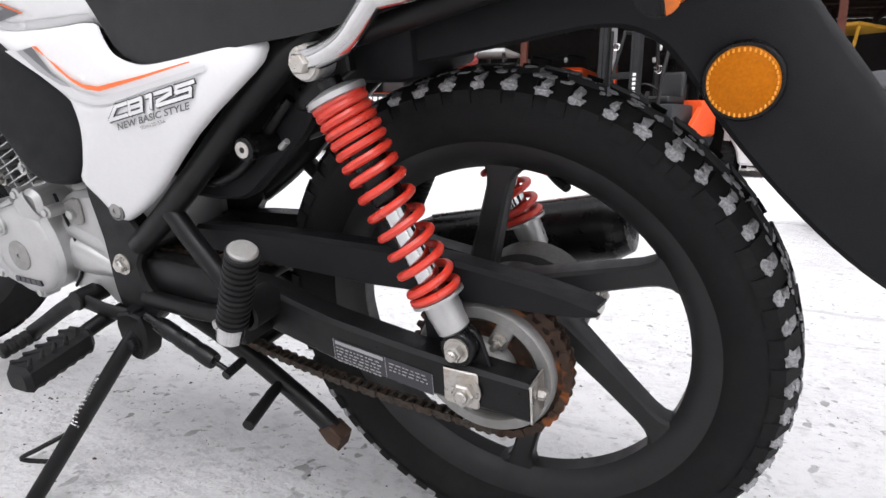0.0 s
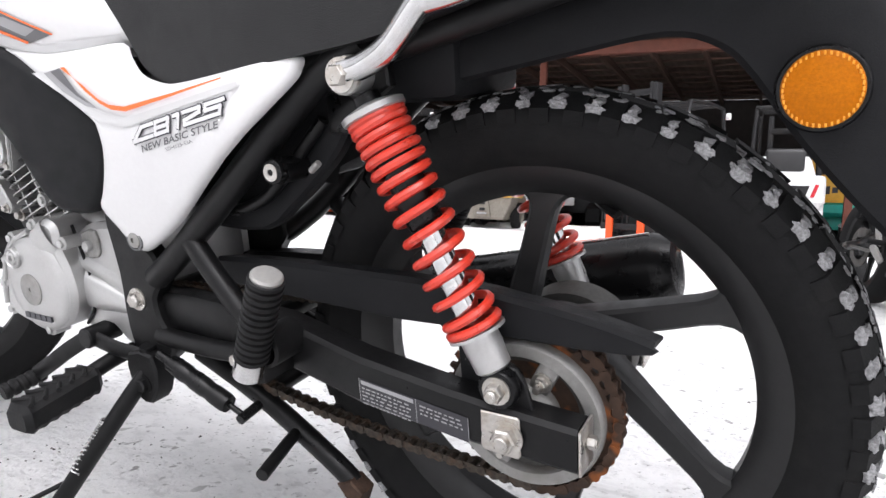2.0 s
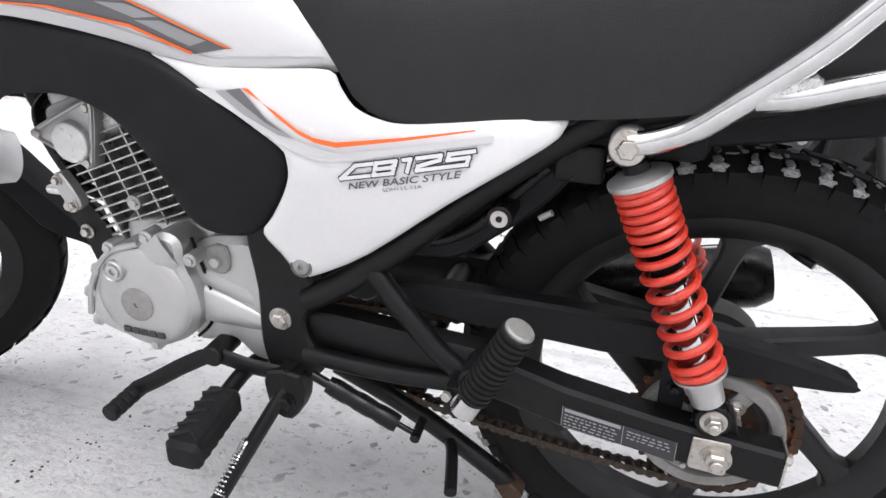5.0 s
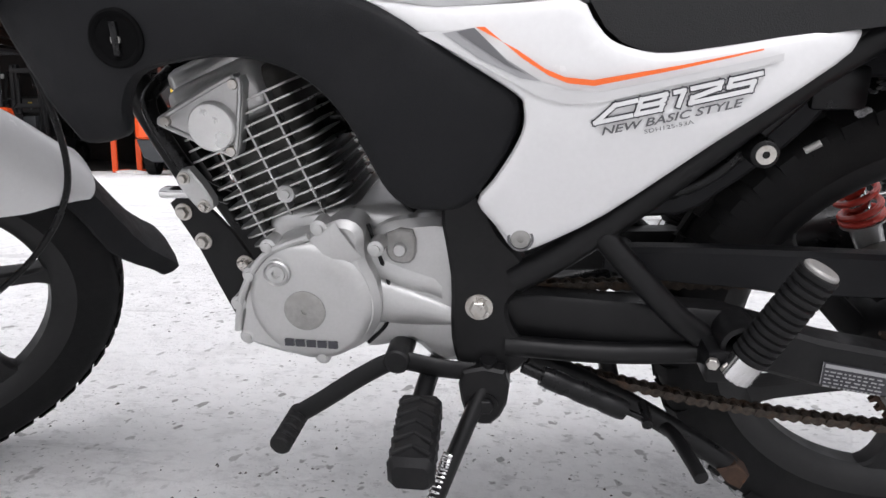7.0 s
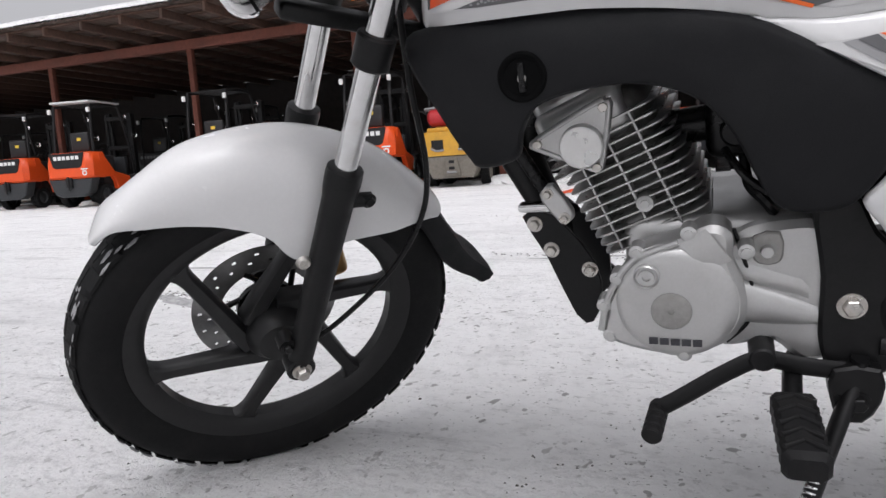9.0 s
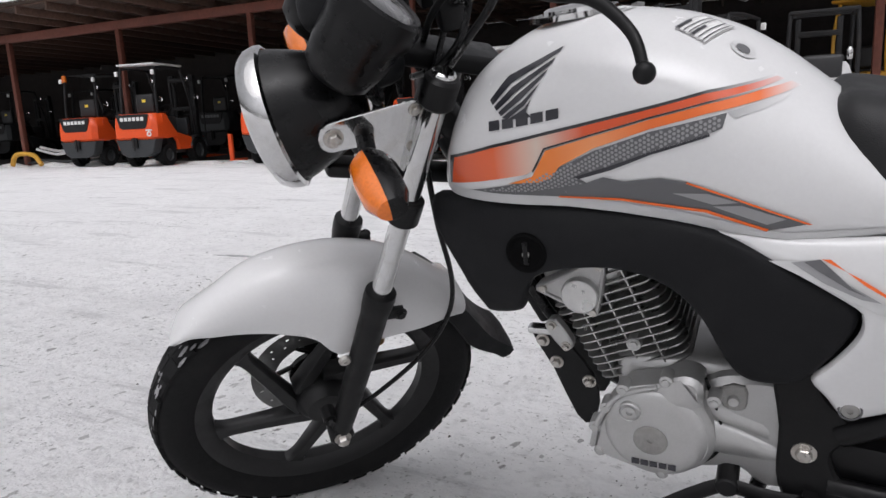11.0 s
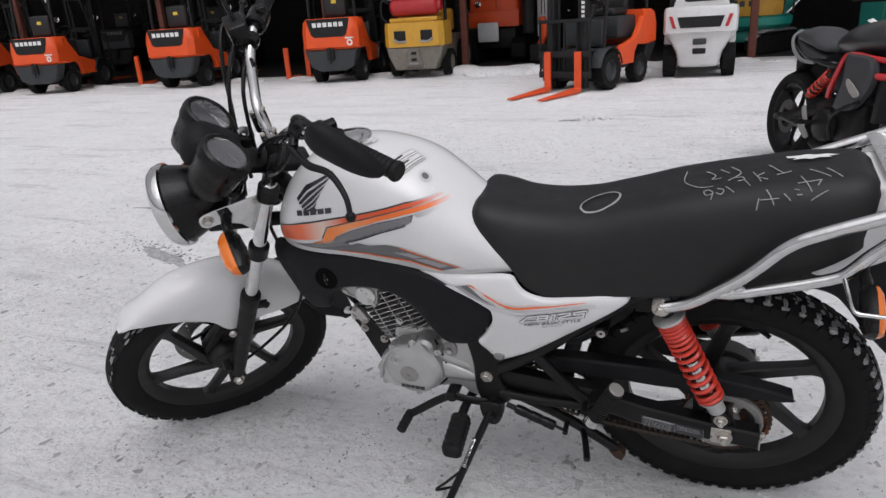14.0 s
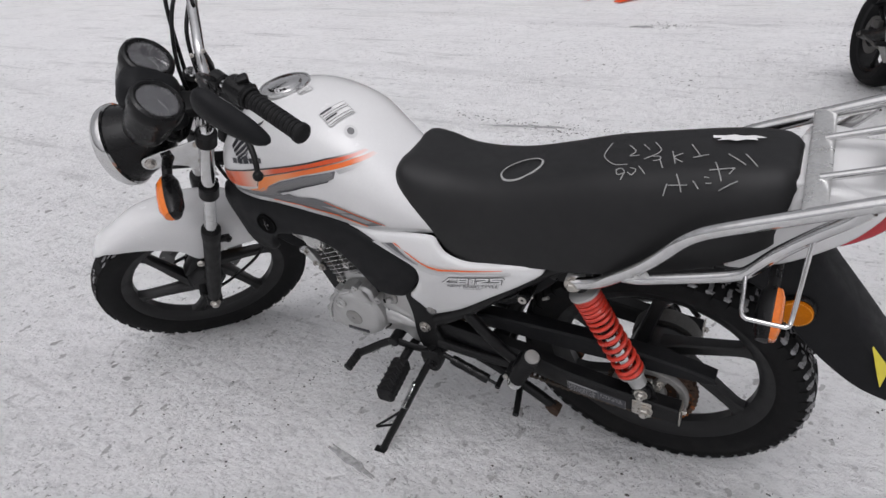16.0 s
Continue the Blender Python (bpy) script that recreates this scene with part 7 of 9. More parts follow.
for k in range(6):
    a = radians(60 * k + 15)
    rod((0.045 * math.cos(a), 0.052, 0.045 * math.sin(a)), (0.08 * math.cos(a + 0.45), 0.052, 0.08 * math.sin(a + 0.45)), 0.005, 10, bm)
fpart("disc_carrier", bm, gloss_black, front_wheel)
bm = box((0.055, 0.06, 0.085), (0.118, 0.055, 0.062), 0.012, seg=3)
fpart("brake_caliper", bm, copper, label="brass-coloured brake caliper")

# fork legs
def leg(s, u):
    """A point on a fork leg's axis at height u."""
    y = (-0.100 - 0.045 * u) if s < 0 else (0.085 - 0.055 * u)
    return Vector((0.012 + 0.45 * u, y, u))


for s in (-1, 1):
    d = (leg(s, 0.6) - leg(s, 0.0)).normalized()
    low = moved(lathe([(0.012, -0.020), (0.0175, -0.016), (0.0185, 0.02), (0.0195, 0.06), (0.0205, 0.14), (0.0215, 0.30), (0.0235, 0.315), (0.0245, 0.335), (0.0235, 0.345), (0.016, 0.347)], "z", 28), aim(leg(s, 0.0), leg(s, 0.6)))
    fork = fpart("fork_leg", low, black_paint, label="telescopic fork leg with a chrome tube")
    fpart("chrome_tube", moved(lathe([(0.0152, 0.34), (0.0152, 0.70), (0.013, 0.702)], "z", 28), aim(leg(s, 0.0), leg(s, 0.6))), chrome, fork, "chrome stanchion tube with small pits")
    p = leg(s, 0.0)
    bm = rod(p + Vector((0, -0.02 * s, 0)), p + Vector((0, 0.016 * s, 0)), 0.022, 24, bevel=0.003)
    fpart("axle_boss", bm, black_paint, fork)
    bm = hexbolt(bmesh.new(), p + Vector((0, 0.016 * s, 0)), (0, s, 0), 0.011, 0.011, 0.015)
    fpart("axle_nut", bm, steel, fork)
    bm = rod(leg(s, 0.265) + Vector((0.012, 0, 0)), leg(s, 0.265) + Vector((0.045, s * 0.004, -0.008)), 0.010, 16)
    hexbolt(bm, leg(s, 0.265) + Vector((0.040, s * 0.008, -0.006)), (0.1, s, 0), 0.007, 0.006, 0.0105)
    fpart("guard_bracket", bm, black_paint, fork)
    bm = hexbolt(bmesh.new(), leg(s, 0.04) + Vector((-0.024, s * 0.006, 0.01)), (0, s, 0), 0.007, 0.006, 0.010)
    rod(leg(s, 0.04) + Vector((-0.024, -s * 0.02, 0.01)), leg(s, 0.04) + Vector((-0.024, s * 0.006, 0.01)), 0.013, 16, bm)
    fpart("pinch_bolt", bm, black_paint, fork)

def yoke_at(u, size, shift):
    c = leg(-1, u).lerp(leg(1, u), 0.5) + Vector(shift)
    return moved(box(size, (0, 0, 0), 0.007, seg=3), aim(c, c + Vector((0.49, 0, 1))) @ Matrix.Rotation(radians(90), 4, 'Z'))


yoke = fpart("lower_yoke", yoke_at(0.455, (0.2, 0.034, 0.022), (0.012, 0, 0)), black_paint, label="black fork yokes")
for s in (-1, 1):
    p = leg(s, 0.455)
    d = (leg(s, 0.6) - leg(s, 0)).normalized()
    fpart("clamp", rod(p - d * 0.02, p + d * 0.02, 0.023, 22, bevel=0.003), black_paint, yoke)
    p = leg(s, 0.615)
    fpart("clamp", rod(p - d * 0.020, p + d * 0.020, 0.0225, 22, bevel=0.004), black_paint, yoke)
    fpart("fork_cap", rod(p + d * 0.020, p + d * 0.026, 0.0125, 6), steel, yoke)
fpart("upper_yoke", yoke_at(0.618, (0.2, 0.062, 0.026), (0.020, 0, 0)), black_paint, yoke)

# front mudguard: white crown with side flanks, black tail piece
def polar(r, a):
    return r * math.cos(radians(a)), r * math.sin(radians(a))


crown = curve((20, 40, 50, 62, 75, 92, 105, 114, 118, 121), (0.332, 0.340, 0.348, 0.355, 0.361, 0.362, 0.350, 0.340, 0.334, 0.329))
flank = curve((28, 31, 34, 38, 44, 55, 66, 71, 76, 80, 91, 99, 108, 116, 121), (0.322, 0.305, 0.285, 0.262, 0.244, 0.222, 0.196, 0.192, 0.205, 0.228, 0.262, 0.282, 0.306, 0.328, 0.322))
loops = []
for a in np.linspace(121, 29, 52):
    rc, rl = crown(a), min(flank(a), crown(a) - 0.008)
    w = float(np.interp(a, (29, 60, 90, 110, 117, 121), (0.066, 0.080, 0.066, 0.046, 0.034, 0.018)))
    fall = min(w, (rc - rl) * 0.9)
    oy = -0.012

    def section(thin):
        pts_ = [(-1.0, rl), (-1.0, rl + (rc - fall - rl) * 0.5)]
        pts_ += [(math.sin(t), rc - fall * (1 - math.cos(t))) for t in np.linspace(-math.pi / 2, math.pi / 2, 15)]
        pts_ += [(1.0, rl + (rc - fall - rl) * 0.5), (1.0, rl)]
        return [(polar(r - thin * 0.8, a)[0], oy - 0.014 * (1 - y * y) + y * (w - thin), polar(r - thin * 0.8, a)[1]) for y, r in pts_]
    loops.append(section(0.0) + section(0.0035)[::-1])
guard_f = fpart("front_mudguard", fix(rings(bmesh.new(), loops)), white_paint, label="white front mudguard with a black tail piece")
loops = []
for a in np.linspace(42, -4, 30):
    rc = float(np.interp(a, (-4, -2, 1, 5, 10, 18, 30, 46), (0.372, 0.365, 0.350, 0.336, 0.327, 0.322, 0.324, 0.330)))
    w = float(np.interp(a, (-4, 0, 30, 46), (0.060, 0.057, 0.058, 0.062)))
    oy = -0.012
    dp = float(np.interp(a, (-4, 2, 10, 20, 46), (0.030, 0.036, 0.040, 0.036, 0.030)))
    sec = ((-dp, -1.0), (-0.016, -0.98), (-0.004, -0.85), (0.0, -0.4), (0.0, 0.4), (-0.004, 0.85), (-0.016, 0.98), (-dp, 1.0))
    loop = []
    for dr, y in sec:
        x, z = polar(rc + dr, a)
        loop.append((x, oy + y * w, z))
    for dr, y in sec[::-1]:
        x, z = polar(rc + dr - 0.004, a)
        loop.append((x, oy + y * (w - 0.004), z))
    loops.append(loop)
fpart("tail_piece", fix(rings(bmesh.new(), loops)), black_plastic, guard_f, "matt black flared tail piece")
sx, sz = polar(0.205, 71)
bm = lathe([(0.0, -0.0035), (0.003, -0.0035), (0.003, -0.005), (0.0075, -0.005), (0.0095, -0.003), (0.0105, 0.001)], "y", 24, centre=(sx, -0.112, sz))
fpart("mudguard_screw", bm, steel, guard_f)

# headlamp
HL = Vector((0.110, -0.033, 0.592))
tilt = Matrix.Translation(HL) @ Matrix.Rotation(radians(-11), 4, 'Z') @ Matrix.Rotation(radians(-6), 4, 'Y')
bowl = lathe([(0.0, 0.108), (0.028, 0.105), (0.046, 0.094), (0.060, 0.072), (0.072, 0.042), (0.081, 0.016), (0.085, 0.0), (0.06, -0.002), (0.0, -0.002)], "x", 56)
lamp = fpart("headlamp", moved(bowl, tilt), gloss_black, label="round headlamp with a black bowl and a chrome rim")
rim = lathe([(0.086, 0.004), (0.0905, 0.001), (0.0915, -0.005), (0.0895, -0.016), (0.083, -0.026), (0.074, -0.030), (0.072, -0.027), (0.082, 0.0)], "x", 64, closed=True)
fpart("chrome_rim", moved(rim, tilt), chrome, lamp, "wide chrome lamp rim")
fpart("reflector_bowl", moved(lathe([(0.012, 0.045), (0.046, 0.02), (0.074, -0.018), (0.071, -0.018), (0.041, 0.024)], "x", 48, closed=True), tilt), chrome, lamp)
lens = lathe([(0.0, -0.038), (0.03, -0.037), (0.055, -0.033), (0.0745, -0.027), (0.0745, -0.024), (0.055, -0.030), (0.0, -0.035)], "x", 48)
lz = fpart("lens", moved(lens, tilt), clear_glass, lamp)
lz.visible_shadow = False
for s in (-1, 1):
    y = -0.028 + s * 0.084
    out = [(0.136, 0.590), (0.139, 0.602), (0.152, 0.612), (0.20, 0.610), (0.262, 0.606), (0.272, 0.598), (0.268, 0.575), (0.242, 0.512), (0.232, 0.500), (0.226, 0.512), (0.212, 0.545), (0.178, 0.568), (0.150, 0.572), (0.139, 0.580)]
    br = fpart("lamp_bracket", plate(out, y, y + s * 0.003, 0.001, 2), chrome, lamp, "dirty chrome headlamp bracket")
    bm = hexbolt(bmesh.new(), (0.154, y + s * 0.003, 0.592), (0, s, 0), 0.0085, 0.007, 0.0125)
    fpart("bracket_bolt", bm, steel, lamp)
    for x, z in ((0.258, 0.594), (0.246, 0.545)):
        fpart("bracket_bolt", hexbolt(bmesh.new(), (x, y + s * 0.003, z), (0, s, 0), 0.0055, 0.004, 0.008), steel, lamp)
    # turn signals on rubber stems
    a, b = Vector((0.192, y, 0.588)), Vector((0.182, y + s * 0.055, 0.588))
    ind = fpart("front_indicator", tube([a, a.lerp(b, 0.5) + Vector((0, 0, 0.004)), b], [0.013, 0.011, 0.010], 14), gloss_black, label="front turn signal with an amber lens on a rubber stem")
    m_ = Matrix.Translation((0.180, y + s * 0.105, 0.586))
    body = lathe([(0.004, -0.054), (0.014, -0.052), (0.021, -0.036), (0.0235, -0.005), (0.0225, 0.030), (0.015, 0.050), (0.004, 0.053)], "y", 28)
    for v in body.verts:
        v.co = Vector((max(-0.004, v.co.x * 1.05), s * v.co.y, v.co.z))
    fpart("housing", moved(fix(body), m_), gloss_black, ind)
    lens = lathe([(0.004, -0.053), (0.0135, -0.051), (0.0205, -0.036), (0.0228, -0.005), (0.0218, 0.030), (0.0145, 0.049), (0.004, 0.052)], "y", 28)
    for v in lens.verts:
        v.co = Vector((min(-0.004, v.co.x * 1.25), s * v.co.y, v.co.z))
    fpart("amber_lens", moved(fix(lens), m_), amber, ind, "amber lens")

# instruments: two round pods that face the rider
N = Vector((0.70, -0.10, 0.70)).normalized()
dial_face = material("dial_face", (0.06, 0.06, 0.064), 0.4, grain=0.2, grain_scale=80)
pods = None
for y, z in ((-0.103, 0.723), (0.021, 0.727)):
    c = Vector((0.243, y, z))
    m_ = aim(c, c + N)
    prof = [(0.0, -0.098), (0.030, -0.096), (0.041, -0.086), (0.0465, -0.060), (0.0495, -0.026), (0.0535, -0.016), (0.0545, 0.000), (0.0525, 0.010), (0.0475, 0.0135), (0.0425, 0.0120), (0.0405, 0.006), (0.0, 0.006)]
    pod = fpart("instrument_pod", moved(lathe(prof, "z", 48), m_), gloss_black, pods or bike, "black twin instrument pods")
    pods = pods or pod
    fpart("dial", moved(lathe([(0.0, 0.0078), (0.0400, 0.0078), (0.0400, 0.0065)], "z", 40), m_), dial_face, pods, "dark dial with pale marks")
    bm = bmesh.new()
    for k in range(21):
        a = radians(-220 + 260 * k / 20)
        r0 = 0.029 if k % 2 == 0 else 0.032
        rod(m_ @ Vector((r0 * math.cos(a), r0 * math.sin(a), 0.0082)), m_ @ Vector((0.036 * math.cos(a), 0.036 * math.sin(a), 0.0082)), 0.0008, 6, bm)
    rod(m_ @ Vector((0, 0, 0.0092)), m_ @ Vector((-0.020, -0.020, 0.0092)), 0.0009, 6, bm)
    fpart("dial_marks", bm, mid_grey_ink, pods)
    gl = fpart("dial_glass", moved(lathe([(0.0, 0.0150), (0.022, 0.0142), (0.0412, 0.0112), (0.0412, 0.0102), (0.0, 0.0138)], "z", 40), m_), clear_glass, pods)
    gl.visible_shadow = False
fpart("pod_bridge", moved(box((0.092, 0.12, 0.085), (0, 0, -0.032), 0.034, seg=4), aim((0.245, -0.041, 0.724), Vector((0.245, -0.041, 0.724)) + N)), black_plastic, pods)
for k in range(5):
    u = k * 0.0088
    fpart("name_block", box((0.0062, 0.002, 0.0085), (0.196 + u * 0.12, -0.047 + u * 1.0, 0.672)), white_ink, pods)
bm = bmesh.new()
for k, (y0, y1, z0) in enumerate(((-0.10, 0.02, 0.60), (-0.09, 0.03, 0.585), (-0.07, -0.01, 0.57))):
    tube([(0.21 + 0.01 * k, y0, 0.64), (0.225, y0 * 0.8, z0), (0.26, y1, z0 + 0.01), (0.30, y1 + 0.02, 0.62)], 0.006, 8, bm=bm)
fpart("wiring", bm, gloss_black, pods, "black wiring behind the headlamp")
fpart("lamp_shell", box((0.09, 0.13, 0.06), (0.225, -0.025, 0.64), 0.025, seg=3), black_plastic, pods)

# handlebar
C = -0.022
bar_pts = [(0.494, C - 0.334, 0.778), (0.45, C - 0.255, 0.786), (0.405, C - 0.185, 0.787), (0.375, C - 0.135, 0.765), (0.352, C - 0.085, 0.715), (0.342, C - 0.050, 0.694), (0.340, C, 0.692)]
bar = fpart("handlebar", tube(bar_pts + [(x, 2 * C - y, z) for x, y, z in bar_pts[-2::-1]], 0.0112, 16, n=6), chrome, label="chrome handlebar turned to full lock")
for s in (-1, 1):
    bm = box((0.034, 0.026, 0.046), (0.338, C + s * 0.038, 0.675), 0.006)
    fpart("bar_clamp", bm, black_paint, bar)
    for x in (0.326, 0.352):
        fpart("clamp_bolt", hexbolt(bmesh.new(), (x, C + s * 0.038, 0.698), (0, 0, 1), 0.0048, 0.006, 0.0), steel, bar)
    g0, g1 = Vector((0.437, C + s * 0.236, 0.787)), Vector((0.496, C + s * 0.338, 0.778))
    fpart("grip", ribbed_peg(bmesh.new(), g0, g1, 0.0172, 12, 0.0014), peg_rubber, bar, "ribbed black rubber grip")
    d = (g1 - g0).normalized()
    fpart("grip_end", rod(g1, g1 + d * 0.016, 0.0192, 22, bevel=0.004), peg_rubber, bar)
    fpart("grip_flange", rod(g0 - d * 0.006, g0, 0.0215, 22, bevel=0.0015), peg_rubber, bar)
    sw = Vector((0.422, C + s * 0.208, 0.789))
    bm = rod(sw - d * 0.026, sw + d * 0.026, 0.0235, 22, bevel=0.005)
    box((0.022, 0.018, 0.014), sw + Vector((0.014, 0, 0.022)), 0.003, bm=bm)
    box((0.02, 0.014, 0.012), sw + Vector((0.022, s * 0.012, 0.004)), 0.003, bm=bm)
    fpart("switch_block", bm, gloss_black, bar, "black switch block")
    pr = Vector((0.388, C + s * 0.155, 0.782))
    bm = rod(pr - d * 0.014, pr + d * 0.014, 0.018, 18, bevel=0.002)
    tube([pr, pr + Vector((-0.016, s * 0.006, -0.012)), pr + Vector((-0.024, s * 0.02, -0.018))], 0.009, 12, bm=bm)
    fpart("lever_perch", bm, gloss_black, bar)
    tip = Vector((0.398, C + s * 0.355, 0.728)) if s < 0 else Vector((0.42, C + 0.36, 0.745))
    root = pr + Vector((-0.042, s * 0.03, -0.006))
    mids = [Vector((0.372, C + s * 0.225, 0.757)), Vector((0.398, C + s * 0.268, 0.759)), Vector((0.405, C + s * 0.322, 0.748))]
    lev = fpart("lever", tube([pr + Vector((-0.03, s * 0.012, -0.02)), *mids, tip], [0.0085, 0.0075, 0.0065, 0.0055, 0.005], 12), black_paint, bar, "black lever with a ball end")
    own = bmesh.new()
    bmesh.ops.create_uvsphere(own, u_segments=20, v_segments=12, radius=0.0098)
    fpart("lever_ball", moved(own, Matrix.Translation(tip)), black_paint, bar)
fpart("bar_clip", box((0.008, 0.05, 0.012), (0.372, C + 0.128, 0.762), 0.003), gloss_black, bar)
# brake fluid reservoir on the far side
fpart("brake_reservoir", box((0.042, 0.058, 0.040), (0.372, C + 0.175, 0.808), 0.006, seg=3), gloss_black, bar, "black brake fluid reservoir")


def mirror(s, c, axis, out, stem):
    """A long rounded mirror housing with glass on its rider side; axis its long direction, out the way its back faces."""
    a = Vector(axis).normalized()
    o = Vector(out)
    o = (o - a * o.dot(a)).normalized()
    b = a.cross(o)
    m_ = Matrix((( *a, ), ( *b, ), ( *o, ))).transposed().to_4x4()
    m_.translation = Vector(c)
    loops = []
    for h, k in ((-0.004, 0.96), (0.0, 1.0), (0.007, 0.97), (0.014, 0.86), (0.019, 0.66), (0.022, 0.38), (0.023, 0.1)):
        loop = []
        for t in np.linspace(0, 2 * math.pi, 40, endpoint=False):
            ct, st_ = math.cos(t), math.sin(t)
            x = math.copysign(abs(ct) ** 0.75, ct) * 0.07
            y = math.copysign(abs(st_) ** 0.8, st_) * 0.027 * (1 - 0.34 * ct)
            loop.append((x * k, y * k, h))
        loops.append(loop)
    mir = fpart("mirror", moved(fix(rings(bmesh.new(), loops)), m_), black_plastic, label="black teardrop mirror on a rod stem")
    loop = [[(x * 0.93, y * 0.93, h) for x, y, _ in loops[0]] for h in (-0.0035, -0.0055)]
    fpart("mirror_glass", moved(fix(rings(bmesh.new(), loop)), m_), material("mirror_glass", (0.9, 0.9, 0.9), 0.02, 1.0), mir)
    fpart("stem", tube(stem, 0.0052, 12), gloss_black, mir)


mirror(-1, (0.420, C - 0.366, 0.888), (0.076, -0.083, -0.063), (-0.80, -0.35, 0.35), [(0.385, C - 0.16, 0.79), (0.378, C - 0.19, 0.835), (0.385, C - 0.25, 0.885), (0.400, C - 0.33, 0.905)])
mirror(1, (0.418, C + 0.368, 0.93), (0.086, 0.074, -0.02), (-0.9, 0.3, 0.3), [(0.385, C + 0.16, 0.79), (0.37, C + 0.19, 0.85), (0.375, C + 0.25, 0.91), (0.400, C + 0.33, 0.935)])
# cables
cables = fpart("cable", tube([(0.33, -0.06, 0.66), (0.27, -0.10, 0.55), (0.262, -0.095, 0.40), (0.268, -0.09, 0.26), (0.250, -0.085, 0.17), (0.19, -0.08, 0.09), (0.10, -0.075, 0.03), (0.035, -0.07, 0.0)], 0.0042, 10), gloss_black, label="black control cable")
for pts in ([(0.365, C - 0.14, 0.765), (0.335, C - 0.10, 0.735), (0.31, C - 0.05, 0.68), (0.30, 0.0, 0.58)], [(0.388, C + 0.20, 0.795), (0.352, C + 0.17, 0.772), (0.312, C + 0.12, 0.735), (0.28, C + 0.06, 0.66), (0.27, 0.0, 0.55)],
            [(0.40, C + 0.19, 0.775), (0.362, C + 0.15, 0.745), (0.325, C + 0.09, 0.700), (0.30, 0.02, 0.58)], [(0.375, C + 0.235, 0.805), (0.345, C + 0.205, 0.80), (0.315, C + 0.15, 0.755), (0.28, 0.06, 0.62), (0.24, 0.06, 0.45)],
            [(0.372, C - 0.15, 0.772), (0.345, C - 0.165, 0.735), (0.322, C - 0.13, 0.68), (0.315, C - 0.07, 0.62), (0.30, C, 0.56)], [(0.36, C - 0.06, 0.70), (0.33, C - 0.09, 0.665), (0.305, C - 0.06, 0.62), (0.29, C + 0.02, 0.57)]):
    fpart("cable", tube(pts, 0.0045, 10), gloss_black, bike, "black control cable")


# ---------------------------------------------------------------- machines in and before the shed
tag_yellow = material("yellow_sticker", (0.75, 0.55, 0.05), 0.4)
seat_black = material("machine_seat_vinyl", (0.012, 0.012, 0.013), 0.5, grain=0.1, stain=0.3, stain_scale=9, stain_colour=(0.03, 0.03, 0.03))
old_grey = material("faded_grey_machine_paint", (0.16, 0.145, 0.12), 0.6, grain=0.15, grain_scale=25, stain=0.6, stain_scale=5, stain_colour=(0.08, 0.06, 0.045))
sport_red = material("sport_red_paint", (0.5, 0.015, 0.02), 0.3, coat=0.4, grain=0.05)
sport_black = material("dusty_black_fairing", (0.018, 0.019, 0.02), 0.4, grain=0.1, stain=0.4, stain_scale=8, stain_colour=(0.04, 0.04, 0.042), coat=0.2)
sport_panel = material("dusty_grey_panel", (0.034, 0.036, 0.040), 0.45, grain=0.1, stain=0.4, stain_scale=7, stain_colour=(0.055, 0.055, 0.058))
sport_rail = material("grey_painted_rail", (0.20, 0.20, 0.205), 0.45, 0.3, grain=0.08, stain=0.3, stain_scale=14)
sport_seat = material("grey_black_seat", (0.036, 0.037, 0.040), 0.6, grain=0.15, grain_scale=300, bump=0.2, stain=0.3, stain_scale=6, stain_colour=(0.09, 0.09, 0.09))


def yz_plate(outline, x0, x1, bevel=0.01):
    """A plate with its outline in (y, z), from x0 to x1."""
    bm = plate([(y, z) for y, z in outline], x0, x1, bevel)
    for v in bm.verts:
        v.co = Vector((v.co.y, v.co.x, v.co.z))
    return fix(bm)


def machine_wheel(parent, name, at, r, w, rim_mat, lugs=18):
    """A solid-rubber machine wheel: a tyre with tread blocks and a dished rim."""
    x, y, z = at
    h = w / 2
    bm = lathe([(r * 0.56, -h * 0.85), (r * 0.9, -h), (r * 0.97, -h * 0.7), (r * 0.97, h * 0.7), (r * 0.9, h), (r * 0.56, h * 0.85)], "x", 30, at, closed=True)
    for k in range(lugs):
        a = 2 * math.pi * k / lugs
        for s in (-1, 1):
            box((w * 0.42, r * 0.16, r * 0.1), (s * w * 0.26, 0, r * 0.95), m=Matrix.Translation(at) @ Matrix.Rotation(a + s * 0.08, 4, 'X'), bm=bm)
    wheel = part(name, bm, rubber, parent)
    part("rim", lathe([(r * 0.2, -h * 0.5), (r * 0.5, -h * 0.35), (r * 0.57, -h * 0.86), (r * 0.57, h * 0.86), (r * 0.5, h * 0.35), (r * 0.2, h * 0.5)], "x", 24, at), rim_mat, wheel)
    return wheel


def name_bars(parent, width, height, at, mat, n=6, rz=0, rx=90):
    """A maker's name as plain blocks."""
    bm = bmesh.new()
    w = width / n
    for k in range(n):
        box((w * 0.72, height, 0.006), (-width / 2 + (k + 0.5) * w, 0, 0), bm=bm)
    return part("name_bar", moved(bm, pose(*at, rx, 0, rz)), mat, parent, "plain white name blocks")


def ring_mark(parent, r, at, mat):
    own = part("ring_mark", lathe([(r * 0.55, -0.004), (r, -0.004), (r, 0.004), (r * 0.55, 0.004)], "y", 24, at, closed=True), mat, parent, "round white mark")
    return own


